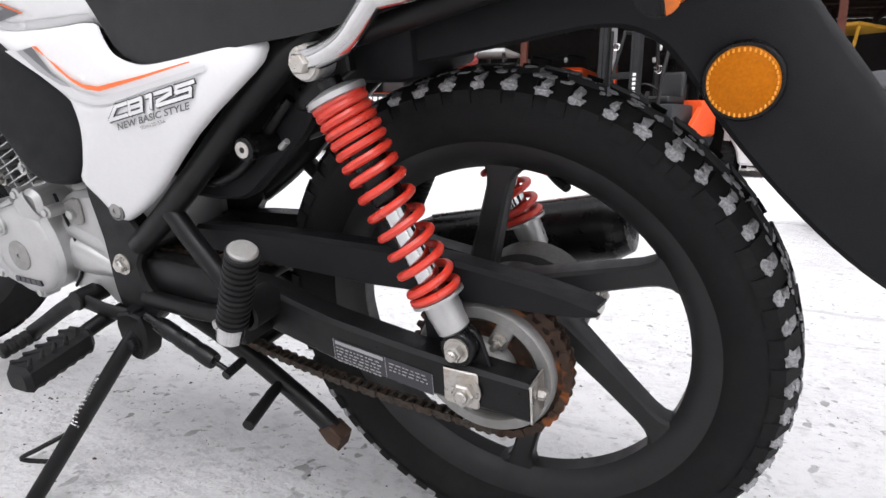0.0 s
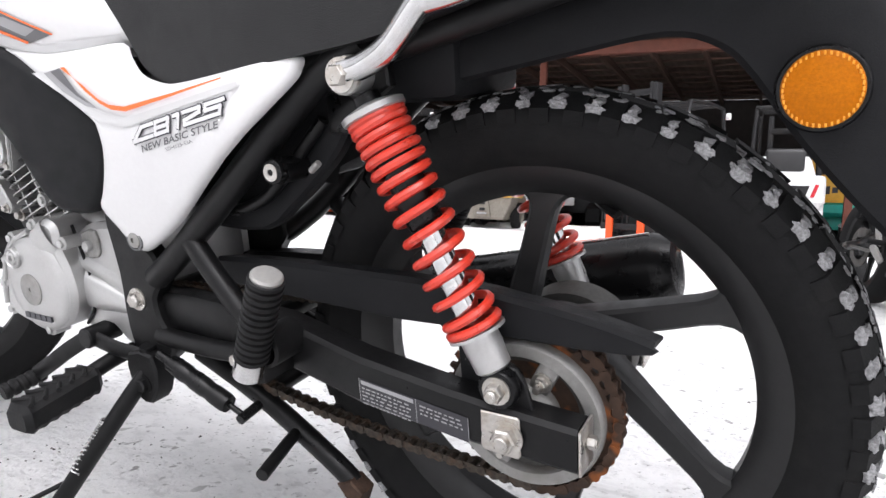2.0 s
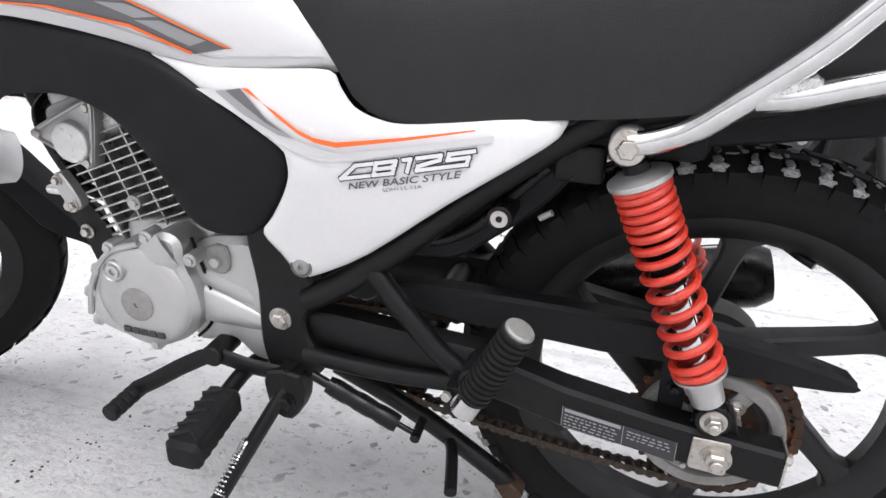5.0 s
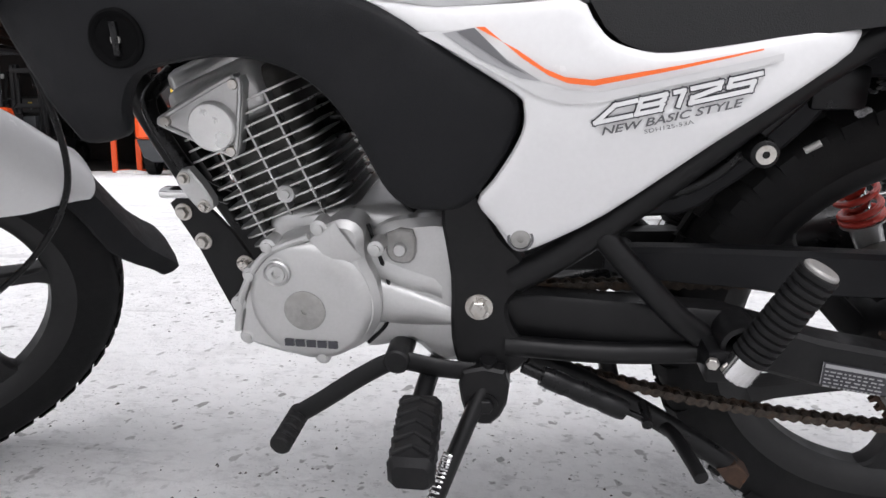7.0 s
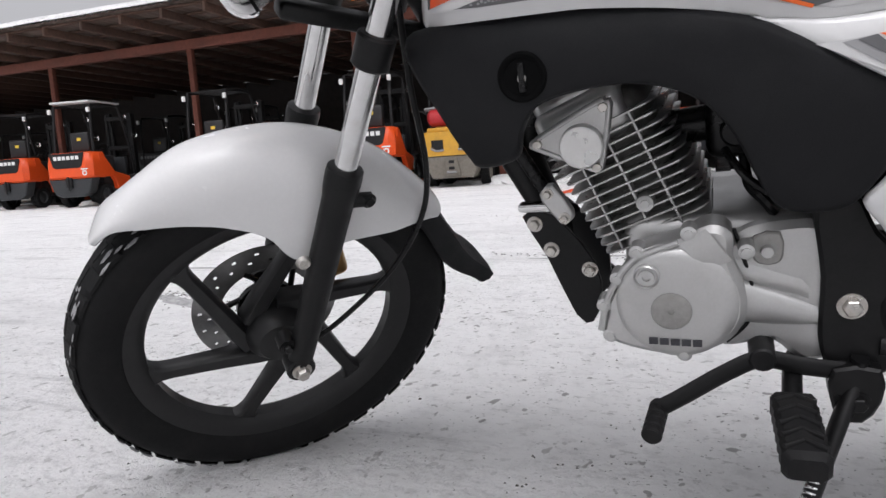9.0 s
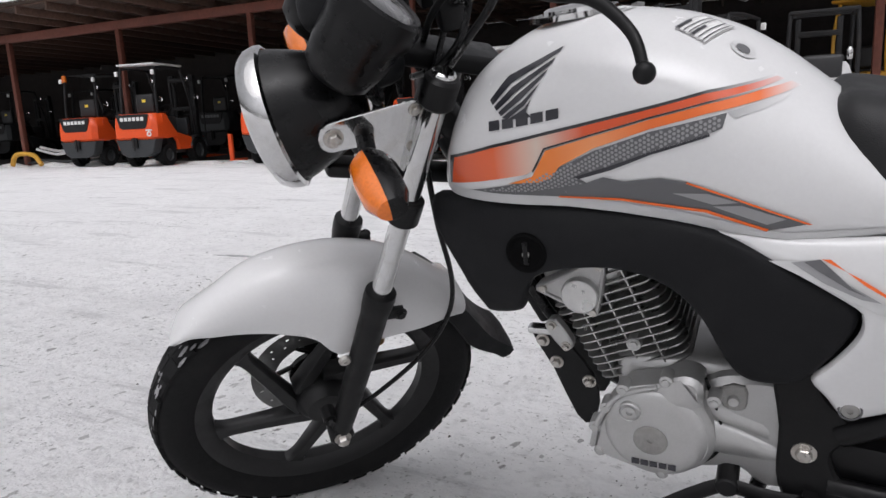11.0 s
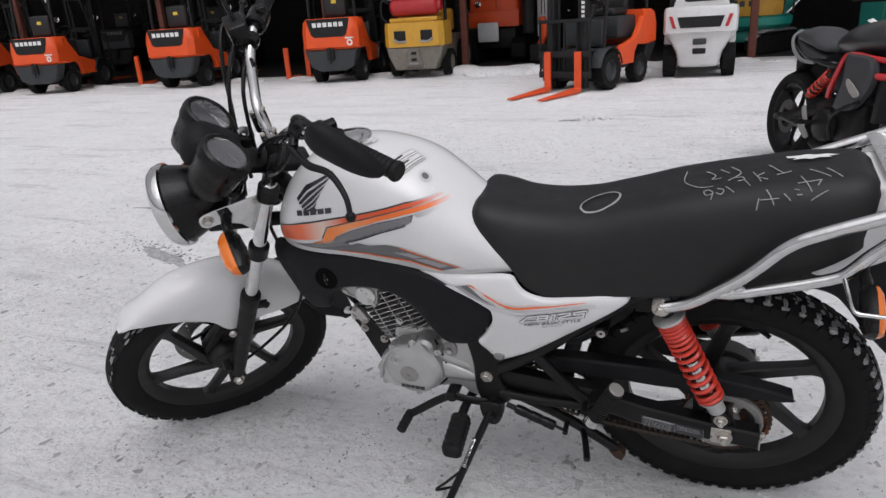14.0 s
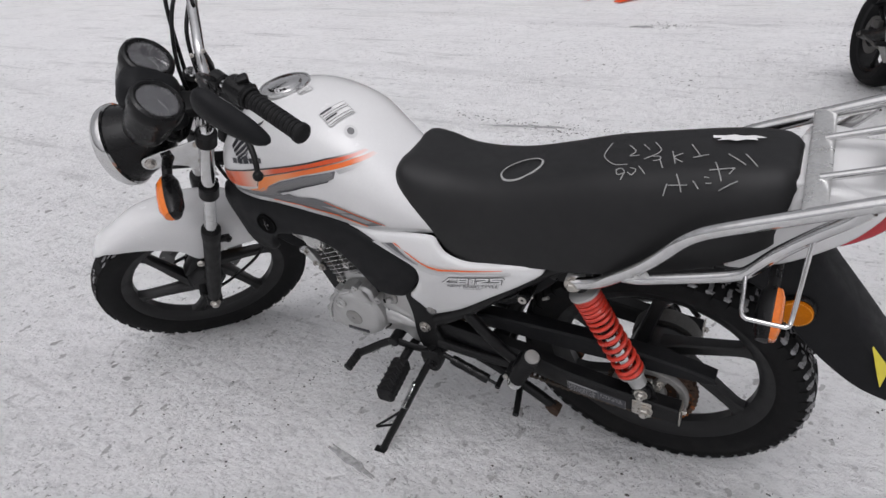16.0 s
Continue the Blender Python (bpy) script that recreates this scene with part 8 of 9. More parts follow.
def forklift(m, label, body, base, roof=None, beacon=False, mark=False, group="forklifts at the shed", forks=machine_orange, name=white_ink, carriage_z=0.12, dark=False, mast_top=2.02):
    """A counterbalance forklift: rear face at y = 0, mast towards +y, about 1.05 m wide and 2.1 m high."""
    f = thing("forklift", m, label, "forklift", group)
    # heavy rear: grey foot, coloured counterweight, black upper plate
    part("bumper", plate([(-0.40, 0.3), (-0.5, 0.6), (0.5, 0.6), (0.40, 0.3), (0.24, 0.22), (-0.24, 0.22)], 0.03, 0.30, 0.02), base, f)
    bm = bmesh.new()
    rings(bm, [[Vector(p) for p in ((-w + c, y0, z), (-w, y0 + c, z), (-w, 0.5, z), (w, 0.5, z), (w, y0 + c, z), (w - c, y0, z))]
               for w, y0, c, z in ((0.49, 0.04, 0.08, 0.6), (0.525, 0.0, 0.09, 0.64), (0.53, 0.0, 0.1, 0.9), (0.51, 0.03, 0.1, 1.08), (0.47, 0.08, 0.1, 1.14))])
    part("counterweight", fix(bm), body, f)
    for s in (-1, 1):
        part("side_cover", yz_plate([(0.3, 0.6), (0.3, 1.12), (0.42, 1.13), (0.78, 0.72), (1.3, 0.6), (1.3, 0.34), (0.82, 0.34), (0.8, 0.5), (0.7, 0.62)], s * 0.43, s * 0.525, 0.012), body, f)
    part("rear_plate", moved(plate([(-0.40, 1.13), (0.40, 1.13), (0.33, 0.86), (0.27, 0.82), (-0.27, 0.82), (-0.33, 0.86)], -0.012, 0.02, 0.006), Matrix.Identity(4)), machine_black, f)
    name_bars(f, 0.6, 0.075, (0, -0.016, 1.03), name)
    part("hitch", box((0.13, 0.05, 0.2), (0, 0.0, 0.52), 0.01), machine_black, f)
    part("hitch_pin", rod((0, -0.03, 0.36), (0, -0.03, 0.64), 0.018), machine_black, f)
    if mark:
        ring_mark(f, 0.055, (0.38, -0.006, 0.71), white_ink)
        part("mark_bar", box((0.16, 0.006, 0.025), (0.38, -0.004, 0.79)), white_ink, f)
    for s in (-1, 1):
        machine_wheel(f, "rear_wheel", (s * 0.40, 0.5, 0.24), 0.24, 0.17, base)
        machine_wheel(f, "front_wheel", (s * 0.45, 1.55, 0.29), 0.29, 0.2, base)
        part("front_fender", tube([(s * 0.45, 1.55 + 0.34 * math.cos(a), 0.29 + 0.34 * math.sin(a)) for a in np.linspace(0.2, 2.9, 7)], 0.02, 8, flat=(0.1, 0.012)), base, f)
    part("chassis", box((0.74, 1.1, 0.36), (0, 1.15, 0.44), 0.03), base, f)
    part("engine_hood", box((0.72, 0.66, 0.34), (0, 0.72, 0.9), 0.04), base, f)
    part("floor_plate", box((0.9, 0.5, 0.04), (0, 1.3, 0.6), 0.01), machine_black, f)
    seat_ = part("seat", box((0.46, 0.46, 0.12), (0, 0.74, 1.13), 0.04, seg=3), seat_black, f)
    part("backrest", box((0.44, 0.12, 0.42), (0, 0.52, 1.36), 0.05, Matrix.Identity(4), seg=3), seat_black, seat_)
    part("sticker", box((0.09, 0.006, 0.06), (0, 0.455, 1.42)), tag_yellow, seat_)
    # overhead guard
    for s in (-1, 1):
        part("rear_post", tube([(s * 0.44, 0.28, 1.08), (s * 0.43, 0.3, 1.6), (s * 0.42, 0.36, 2.1)], 0.028, 8), machine_black, f)
        part("front_post", tube([(s * 0.44, 1.62, 0.62), (s * 0.43, 1.5, 1.4), (s * 0.42, 1.25, 2.12)], 0.026, 8), machine_black, f)
        part("roof_rail", tube([(s * 0.42, 0.34, 2.1), (s * 0.42, 0.8, 2.14), (s * 0.42, 1.27, 2.12)], 0.028, 8), machine_black, f)
        part("rear_lamp", box((0.07, 0.05, 0.1), (s * 0.45, 0.25, 2.0), 0.012), white_ink, f)
        part("work_lamp", lathe([(0.03, 0), (0.055, 0.02), (0.055, 0.05), (0.03, 0.06)], "y", 16, (s * 0.46, 1.36, 1.9)), clear_glass, f)
    for k in range(6):
        part("roof_bar", box((0.84, 0.035, 0.02), (0, 0.42 + k * 0.15, 2.13), 0.004), machine_black, f)
    if roof:
        part("roof_plate", box((0.92, 1.04, 0.045), (0, 0.8, 2.18), 0.02), roof, f, "white roof plate with snow on it")
    if beacon:
        part("beacon", lathe([(0.05, 2.16), (0.055, 2.2), (0.05, 2.3), (0.02, 2.32)], "z", 16, (-0.38, 0.3, -0.18)), amber, f, "amber beacon")
    part("steering_wheel", moved(lathe([(0.15, -0.012), (0.172, -0.012), (0.172, 0.012), (0.15, 0.012)], "z", 20, closed=True), pose(0, 1.16, 1.24, 40)), machine_black, f)
    part("steering_column", rod((0, 1.42, 0.75), (0, 1.17, 1.23), 0.035, 12), machine_black, f)
    part("dashboard", box((0.7, 0.12, 0.4), (0, 1.48, 0.84), 0.03), base, f)
    # mast, carriage and forks
    for s in (-1, 1):
        part("mast_rail", box((0.07, 0.13, mast_top - 0.06), (s * 0.3, 1.92, mast_top / 2 + 0.03), 0.006), machine_black, f)
        part("inner_rail", box((0.05, 0.1, mast_top - 0.16), (s * 0.235, 1.93, mast_top / 2 + 0.1), 0.006), machine_black, f)
        part("lift_cylinder", rod((s * 0.19, 1.88, 0.2), (s * 0.19, 1.88, mast_top - 0.25), 0.025, 12), machine_black, f)
        part("tilt_cylinder", rod((s * 0.3, 1.5, 0.55), (s * 0.3, 1.86, 0.62), 0.03, 12), machine_grey, f)
        part("headlamp", lathe([(0.02, 0), (0.06, 0.02), (0.06, 0.06), (0.04, 0.07)], "y", 16, (s * 0.48, 1.66, 1.5)), clear_glass, f)
    for z in (0.2, mast_top - 0.1, mast_top * 0.62):
        part("mast_tie", box((0.6, 0.05, 0.09), (0, 1.86, z), 0.006), machine_black, f)
    part("mast_label", box((0.006, 0.03, 0.006), (0, 1.9, 1.2)), name, f)
    for k in range(6):
        part("mast_mark", box((0.05, 0.006, 0.04), (-0.3, 1.988, 1.42 - k * 0.062)), name, f)
    cz = carriage_z
    for z in (0.22, 0.52):
        part("carriage_bar", box((0.92, 0.05, 0.09), (0, 2.02, cz + z), 0.006), machine_black, f)
    part("backrest_top", box((0.92, 0.04, 0.05), (0, 2.02, cz + 1.0), 0.006), machine_black, f)
    for x in (-0.44, -0.22, 0, 0.22, 0.44):
        part("backrest_bar", box((0.025, 0.03, 0.86), (x, 2.02, cz + 0.6), 0.003), machine_black, f)
    for s in (-1, 1):
        fk = plate([(2.06, cz + 0.56), (2.10, cz + 0.56), (2.10, cz + 0.04), (3.06, cz - 0.02), (3.06, cz - 0.035), (2.085, cz - 0.035), (2.06, cz)], s * 0.27 - 0.055, s * 0.27 + 0.055, 0.006)
        for v in fk.verts:
            v.co = Vector((v.co.y, v.co.x, v.co.z))
        part("fork", fix(fk), forks, f, "orange fork blade")
    return f


def standing(x, y, rz, s, z=0.0):
    return Matrix.Translation((x, y, z)) @ Matrix.Rotation(radians(rz), 4, 'Z') @ Matrix.Scale(s, 4)


ORANGE = "orange forklift with dark grey foot, black guard, standing in snow"
forklift(standing(-15.75, 8.95, 15, 1.0), "orange forklift with an amber beacon on its black guard", machine_orange, machine_grey, beacon=True)
forklift(standing(-13.45, 8.75, 15, 1.0), "orange forklift with a white roof and a round mark", machine_orange, machine_grey, roof=machine_white, mark=True)
forklift(standing(-10.27, 9.24, 10, 1.0), ORANGE, machine_orange, machine_grey)
forklift(standing(-6.85, 9.6, 12, 1.0), "orange forklift with a small round white mark on its rear", machine_orange, machine_grey, mark=True)
forklift(standing(-1.55, 9.35, 160, 0.86), "orange forklift with black mast and lowered orange forks", machine_orange, machine_grey, carriage_z=0.05, mast_top=2.3)
# second row as silhouettes: shade is put into their dark colours
row = forklift(standing(-12.9, 13.4, 8, 1.05), "forklift parked deep in the shed, coloured dark for the shade there", machine_grey, machine_black, group="machines in the shed", forks=machine_black, name=dark_grey_ink)
for x, y, rz, s in ((-22.6, 13.6, 12, 1.05), (-9.1, 13.2, 4, 1.0), (-5.6, 13.9, -6, 1.05), (-2.6, 13.4, 5, 1.0), (-17.0, 14.2, 10, 1.1), (-25.6, 12.5, 12, 1.1)):
    copy_thing(row, standing(x, y, rz, s / 1.05))


def white_forklift(m):
    """A rounded white forklift with red rear lamps."""
    f = thing("forklift", m, "white forklift with black grille slot and red rear lamps", "forklift", "forklifts at the shed")
    bm = bmesh.new()
    rows_ = []
    for w, y0, c, z in ((0.27, 0.12, 0.10, 0.17), (0.30, 0.05, 0.10, 0.21), (0.34, 0.0, 0.10, 0.40), (0.42, 0.0, 0.10, 0.54), (0.52, 0.0, 0.10, 0.68), (0.54, -0.02, 0.10, 0.7), (0.54, -0.02, 0.1, 1.02), (0.52, 0.0, 0.1, 1.07), (0.47, 0.05, 0.1, 1.08)):
        rows_.append([Vector(p) for p in ((-w + c, y0, z), (-w + c * 0.3, y0 + c * 0.3, z), (-w, y0 + c, z), (-w, 0.36, z), (w, 0.36, z), (w, y0 + c, z), (w - c * 0.3, y0 + c * 0.3, z), (w - c, y0, z))])
    part("counterweight", fix(rings(bm, rows_)), machine_white, f)
    part("grille_slot", plate([(-0.34, 0.93), (0.34, 0.93), (0.29, 0.77), (-0.29, 0.77)], -0.034, 0.0, 0.006), machine_black, f)
    for s in (-1, 1):
        part("rear_light", plate([(s * 0.41, 0.95), (s * 0.46, 0.95), (s * 0.4, 0.77), (s * 0.35, 0.77)], -0.036, 0.0, 0.004), red_lens, f, "red rear light")
        part("side_cover", yz_plate([(0.3, 0.5), (0.3, 1.07), (0.9, 0.95), (1.35, 0.62), (1.35, 0.34), (0.85, 0.34), (0.78, 0.5)], s * 0.43, s * 0.53, 0.015), machine_white, f)
        machine_wheel(f, "rear_wheel", (s * 0.445, 0.44, 0.28), 0.28, 0.19, machine_black)
        machine_wheel(f, "front_wheel", (s * 0.46, 1.6, 0.31), 0.31, 0.2, machine_grey)
        part("rear_post", tube([(s * 0.45, 0.42, 1.05), (s * 0.45, 0.44, 1.6), (s * 0.43, 0.5, 2.1)], 0.03, 8), machine_black, f)
        part("front_post", tube([(s * 0.45, 1.7, 0.62), (s * 0.44, 1.6, 1.4), (s * 0.43, 1.35, 2.1)], 0.03, 8), machine_black, f)
        part("roof_rail", tube([(s * 0.43, 0.48, 2.1), (s * 0.43, 0.9, 2.13), (s * 0.43, 1.37, 2.1)], 0.03, 8), machine_black, f)
        part("mast_rail", box((0.08, 0.14, 2.1), (s * 0.3, 1.98, 1.1), 0.006), machine_black, f)
    for z in (0.56, 0.42):
        part("tow_opening", box((0.2, 0.05, 0.09), (0, -0.005 if z > 0.5 else 0.01, z), 0.02), machine_grey if z > 0.5 else machine_black, f)
    for k in range(6):
        part("roof_bar", box((0.86, 0.04, 0.02), (0, 0.56 + k * 0.15, 2.12), 0.004), machine_black, f)
    part("roof_cross_bar", box((0.9, 0.06, 0.05), (0, 0.48, 2.1), 0.01), machine_black, f)
    part("chassis", box((0.8, 1.2, 0.45), (0, 1.15, 0.5), 0.03), machine_grey, f)
    bm = bmesh.new()
    rings(bm, [[Vector((s * w, y, z)) for s, y in ((-1, 0.3), (1, 0.3), (1, 1.0), (-1, 1.0))] for w, z in ((0.42, 1.05), (0.34, 1.3), (0.3, 1.36))])
    part("engine_hood", fix(bm), machine_white, f)
    seat_ = part("seat", box((0.5, 0.46, 0.13), (0, 0.86, 1.42), 0.05, seg=3), seat_black, f)
    part("backrest", box((0.56, 0.16, 0.36), (0, 0.36, 1.3), 0.07, seg=3), seat_black, seat_)
    part("silver_bottle_valve", lathe([(0.03, 0), (0.05, 0.03), (0.05, 0.14), (0.02, 0.18)], "z", 14, (0.36, 0.6, 1.4)), chrome, f)
    part("steering_wheel", moved(lathe([(0.15, -0.012), (0.172, -0.012), (0.172, 0.012), (0.15, 0.012)], "z", 20, closed=True), pose(0, 1.3, 1.36, 40)), machine_black, f)
    part("dashboard", box((0.76, 0.12, 0.5), (0, 1.56, 0.9), 0.03), machine_grey, f)
    part("mast_tie", box((0.6, 0.05, 0.09), (0, 1.92, 1.9), 0.006), machine_black, f)
    return f


white_forklift(standing(-0.56, 9.05, 3, 0.90))


def old_forklift(m):
    """An old yellow and grey gas forklift with a red bottle lying across its rear."""
    f = thing("forklift", m, "old yellow and grey forklift with a red gas bottle and snow", "forklift", "forklifts at the shed")
    bm = bmesh.new()
    rings(bm, [[Vector(p) for p in ((-w + 0.09, 0, z), (-w, 0.08, z), (-w, 0.55, z), (w, 0.55, z), (w, 0.08, z), (w - 0.09, 0, z))] for w, z in ((0.54, 0.56), (0.56, 0.6), (0.56, 0.88), (0.54, 0.98))])
    part("counterweight", fix(bm), machine_yellow, f)
    part("foot", plate([(-0.38, 0.16), (-0.5, 0.4), (-0.53, 0.56), (0.53, 0.56), (0.5, 0.4), (0.38, 0.16)], 0.01, 0.4, 0.02), old_grey, f, "faded grey cast foot")
    for s in (-1, 1):
        part("slot", plate([(s * 0.36, 0.84), (s * 0.14, 0.84), (s * 0.14, 0.66), (s * 0.24, 0.64), (s * 0.36, 0.72)], -0.008, 0.05, 0.004), machine_black, f)
        tagged(part("snow_in_slot", tube([(s * 0.37, -0.012, 0.70), (s * 0.27, -0.014, 0.65), (s * 0.13, -0.012, 0.66)], 0.018, 8), snow_clot, f), "line of snow lying in the slot")
        machine_wheel(f, "rear_wheel", (s * 0.5, 0.5, 0.24), 0.24, 0.17, old_grey)
        machine_wheel(f, "front_wheel", (s * 0.5, 1.6, 0.3), 0.3, 0.2, old_grey)
        part("rear_post", tube([(s * 0.5, 0.4, 0.95), (s * 0.5, 0.42, 1.4), (s * 0.48, 0.48, 1.88)], 0.03, 8), machine_black, f)
        part("front_post", tube([(s * 0.5, 1.6, 0.6), (s * 0.48, 1.3, 1.88)], 0.03, 8), machine_black, f)
        part("mast_rail", box((0.08, 0.14, 1.95), (s * 0.32, 1.98, 1.03), 0.006), machine_black, f)
        part("bottle_strap", lathe([(0.155, -0.02), (0.163, -0.02), (0.163, 0.02), (0.155, 0.02)], "x", 24, (s * 0.2, 0.2, 1.24), closed=True), bottle_red, f)
    part("tow_plate", plate([(-0.1, 0.52), (0.1, 0.52), (0.16, 0.2), (-0.16, 0.2)], -0.03, 0.02, 0.01), old_grey, f)
    for z in (0.34, 0.45):
        part("tow_slot", box((0.1, 0.03, 0.05), (0, -0.03, z), 0.008), machine_black, f)
    tagged(part("snow_on_hitch", box((0.18, 0.06, 0.035), (0, -0.045, 0.27), 0.015), snow_clot, f), "lump of snow on the hitch")
    part("gas_bottle", lathe([(0.03, -0.46), (0.1, -0.44), (0.15, -0.39), (0.155, -0.36), (0.155, 0.36), (0.15, 0.39), (0.1, 0.44), (0.03, 0.46)], "x", 28, (0, 0.2, 1.24)), bottle_red, f, "red gas bottle")
    part("bottle_collar", lathe([(0.09, 0.44), (0.09, 0.5), (0.08, 0.5), (0.08, 0.44)], "x", 20, (0, 0.2, 1.24), closed=True), bottle_red, f)
    part("hose", tube([(-0.46, 0.2, 1.3), (-0.6, 0.16, 1.36), (-0.62, 0.15, 1.1), (-0.5, 0.2, 0.98)], 0.018, 8), machine_black, f)
    part("bottle_cradle", box((0.9, 0.36, 0.08), (0, 0.24, 1.02), 0.02), machine_yellow, f)
    tagged(part("snow_on_bottle", tube([(-0.5, 0.22, 1.39), (-0.2, 0.22, 1.405), (0.2, 0.22, 1.4), (0.48, 0.22, 1.39)], 0.03, 10, flat=(0.09, 0.035)), snow_clot, f), "snow lying on the bottle")
    part("engine_hood", box((0.86, 0.8, 0.4), (0, 0.85, 0.98), 0.05), machine_yellow, f)
    seat_ = part("seat", box((0.5, 0.46, 0.13), (0, 0.9, 1.24), 0.05, seg=3), seat_black, f)
    part("backrest", box((0.48, 0.14, 0.4), (0, 0.62, 1.46), 0.06, seg=3), seat_black, seat_)
    part("chassis", box((0.86, 1.2, 0.45), (0, 1.15, 0.5), 0.03), old_grey, f)
    part("roof_plate", box((1.08, 1.1, 0.07), (0, 0.9, 1.92), 0.03), machine_white, f, "snow-white roof plate")
    part("mast_tie", box((0.6, 0.05, 0.09), (0, 1.92, 1.7), 0.006), machine_black, f)


old_forklift(standing(-5.42, 10.1, 6, 1.0))


def excavator(m, label, body, boom, base, canopy=None):
    """A digger seen from behind: tracks, slewing frame, engine hood, boom."""
    e = thing("excavator", m, label, "excavator", "excavators at the shed")
    for s in (-1, 1):
        bm = bmesh.new()
        loop = [(-0.75, 0.12), (-0.62, 0.02), (0.62, 0.02), (0.75, 0.12), (0.75, 0.28), (0.62, 0.36), (-0.62, 0.36), (-0.75, 0.28)]
        track = part("track", yz_plate(loop, s * 0.32, s * 0.55, 0.03), rubber, e)
        pad = None
        for k in range(16):
            y = -0.62 + k * 0.083
            part("track_pad", box((0.25, 0.05, 0.02), (s * 0.435, y, 0.37), 0.003), rubber, track)
        tagged(part("snow_on_track", tube([(s * 0.43, -0.76, 0.3), (s * 0.43, -0.4, 0.4), (s * 0.43, 0.1, 0.4), (s * 0.43, 0.6, 0.38)], 0.05, 10, flat=(0.1, 0.035)), snow_clot, e), "snow lying on the track")
    part("undercarriage", box((0.66, 0.9, 0.2), (0, 0, 0.32), 0.03), base, e)
    part("slewing_frame", lathe([(0.3, 0.4), (0.6, 0.44), (0.66, 0.5), (0.66, 0.62), (0.6, 0.66)], "z", 32), base, e)
    bm = bmesh.new()
    rings(bm, [[Vector((w * math.cos(a), -0.12 + d * math.sin(a), z)) for a in np.linspace(math.pi, 2 * math.pi, 12)] for w, d, z in ((0.6, 0.5, 0.66), (0.62, 0.53, 0.72), (0.62, 0.53, 1.0), (0.56, 0.47, 1.1), (0.4, 0.3, 1.13))])
    hood = part("engine_hood", fix(bm), body, e)
    for k in range(3):
        part("name_bar", box((0.09, 0.01, 0.09 if k else 0.13), (0.05 + k * 0.12, -0.12 - 0.53 * math.cos(math.asin((0.05 + k * 0.12) / 0.64)), 0.86), m=Matrix.Identity(4)), ink, hood)
    for k in range(4):
        part("louvre", box((0.16, 0.02, 0.02), (-0.36, -0.12 - 0.44, 0.8 + k * 0.06), 0.003, ), machine_black, hood)
    seat_ = part("seat", box((0.42, 0.42, 0.12), (0, 0.1, 1.14), 0.04, seg=3), seat_black, e)
    part("backrest", box((0.4, 0.12, 0.36), (0, -0.1, 1.36), 0.05, seg=3), seat_black, seat_)
    if canopy:
        for s in (-1, 1):
            part("canopy_post", tube([(s * 0.42, -0.3, 1.1), (s * 0.42, -0.34, 1.7), (s * 0.42, -0.2, 2.25)], 0.03, 8), canopy, e)
            part("hand_rail", tube([(s * 0.5, 0.45, 0.66), (s * 0.5, 0.45, 1.05), (s * 0.5, 0.2, 1.08), (s * 0.5, 0.1, 0.66)], 0.018, 8), machine_grey, e)
        part("canopy_roof", box((1.0, 1.1, 0.06), (0, 0.2, 2.28), 0.028), canopy, e, "yellow canopy roof")
    b = part("boom", tube([(0.1, 0.6, 0.6), (0.35, 1.0, 1.05), (0.7, 1.3, 1.7), (1.2, 1.5, 2.1)], [0.11, 0.13, 0.12, 0.08], 4, flat=(0.08, 0.12)), boom, e)
    part("boom_cylinder", rod((0.2, 0.75, 0.6), (0.6, 1.15, 1.25), 0.035), chrome, b)
    part("arm", tube([(1.2, 1.5, 2.1), (1.35, 1.6, 1.3), (1.4, 1.6, 0.8)], 0.07, 4), boom, e)
    part("bucket", yz_plate([(1.4, 0.75), (1.75, 0.7), (1.85, 0.4), (1.6, 0.25), (1.4, 0.35)], 1.2, 1.6, 0.02), base, e)
    part("dozer_blade", box((1.1, 0.06, 0.3), (0, 1.05, 0.2), 0.015), base, e)
    return e


excavator(standing(0.12, 13.3, -30, 1.06), "yellow and teal mini excavator with a yellow canopy in the shed", machine_yellow, machine_teal, machine_teal, machine_yellow)


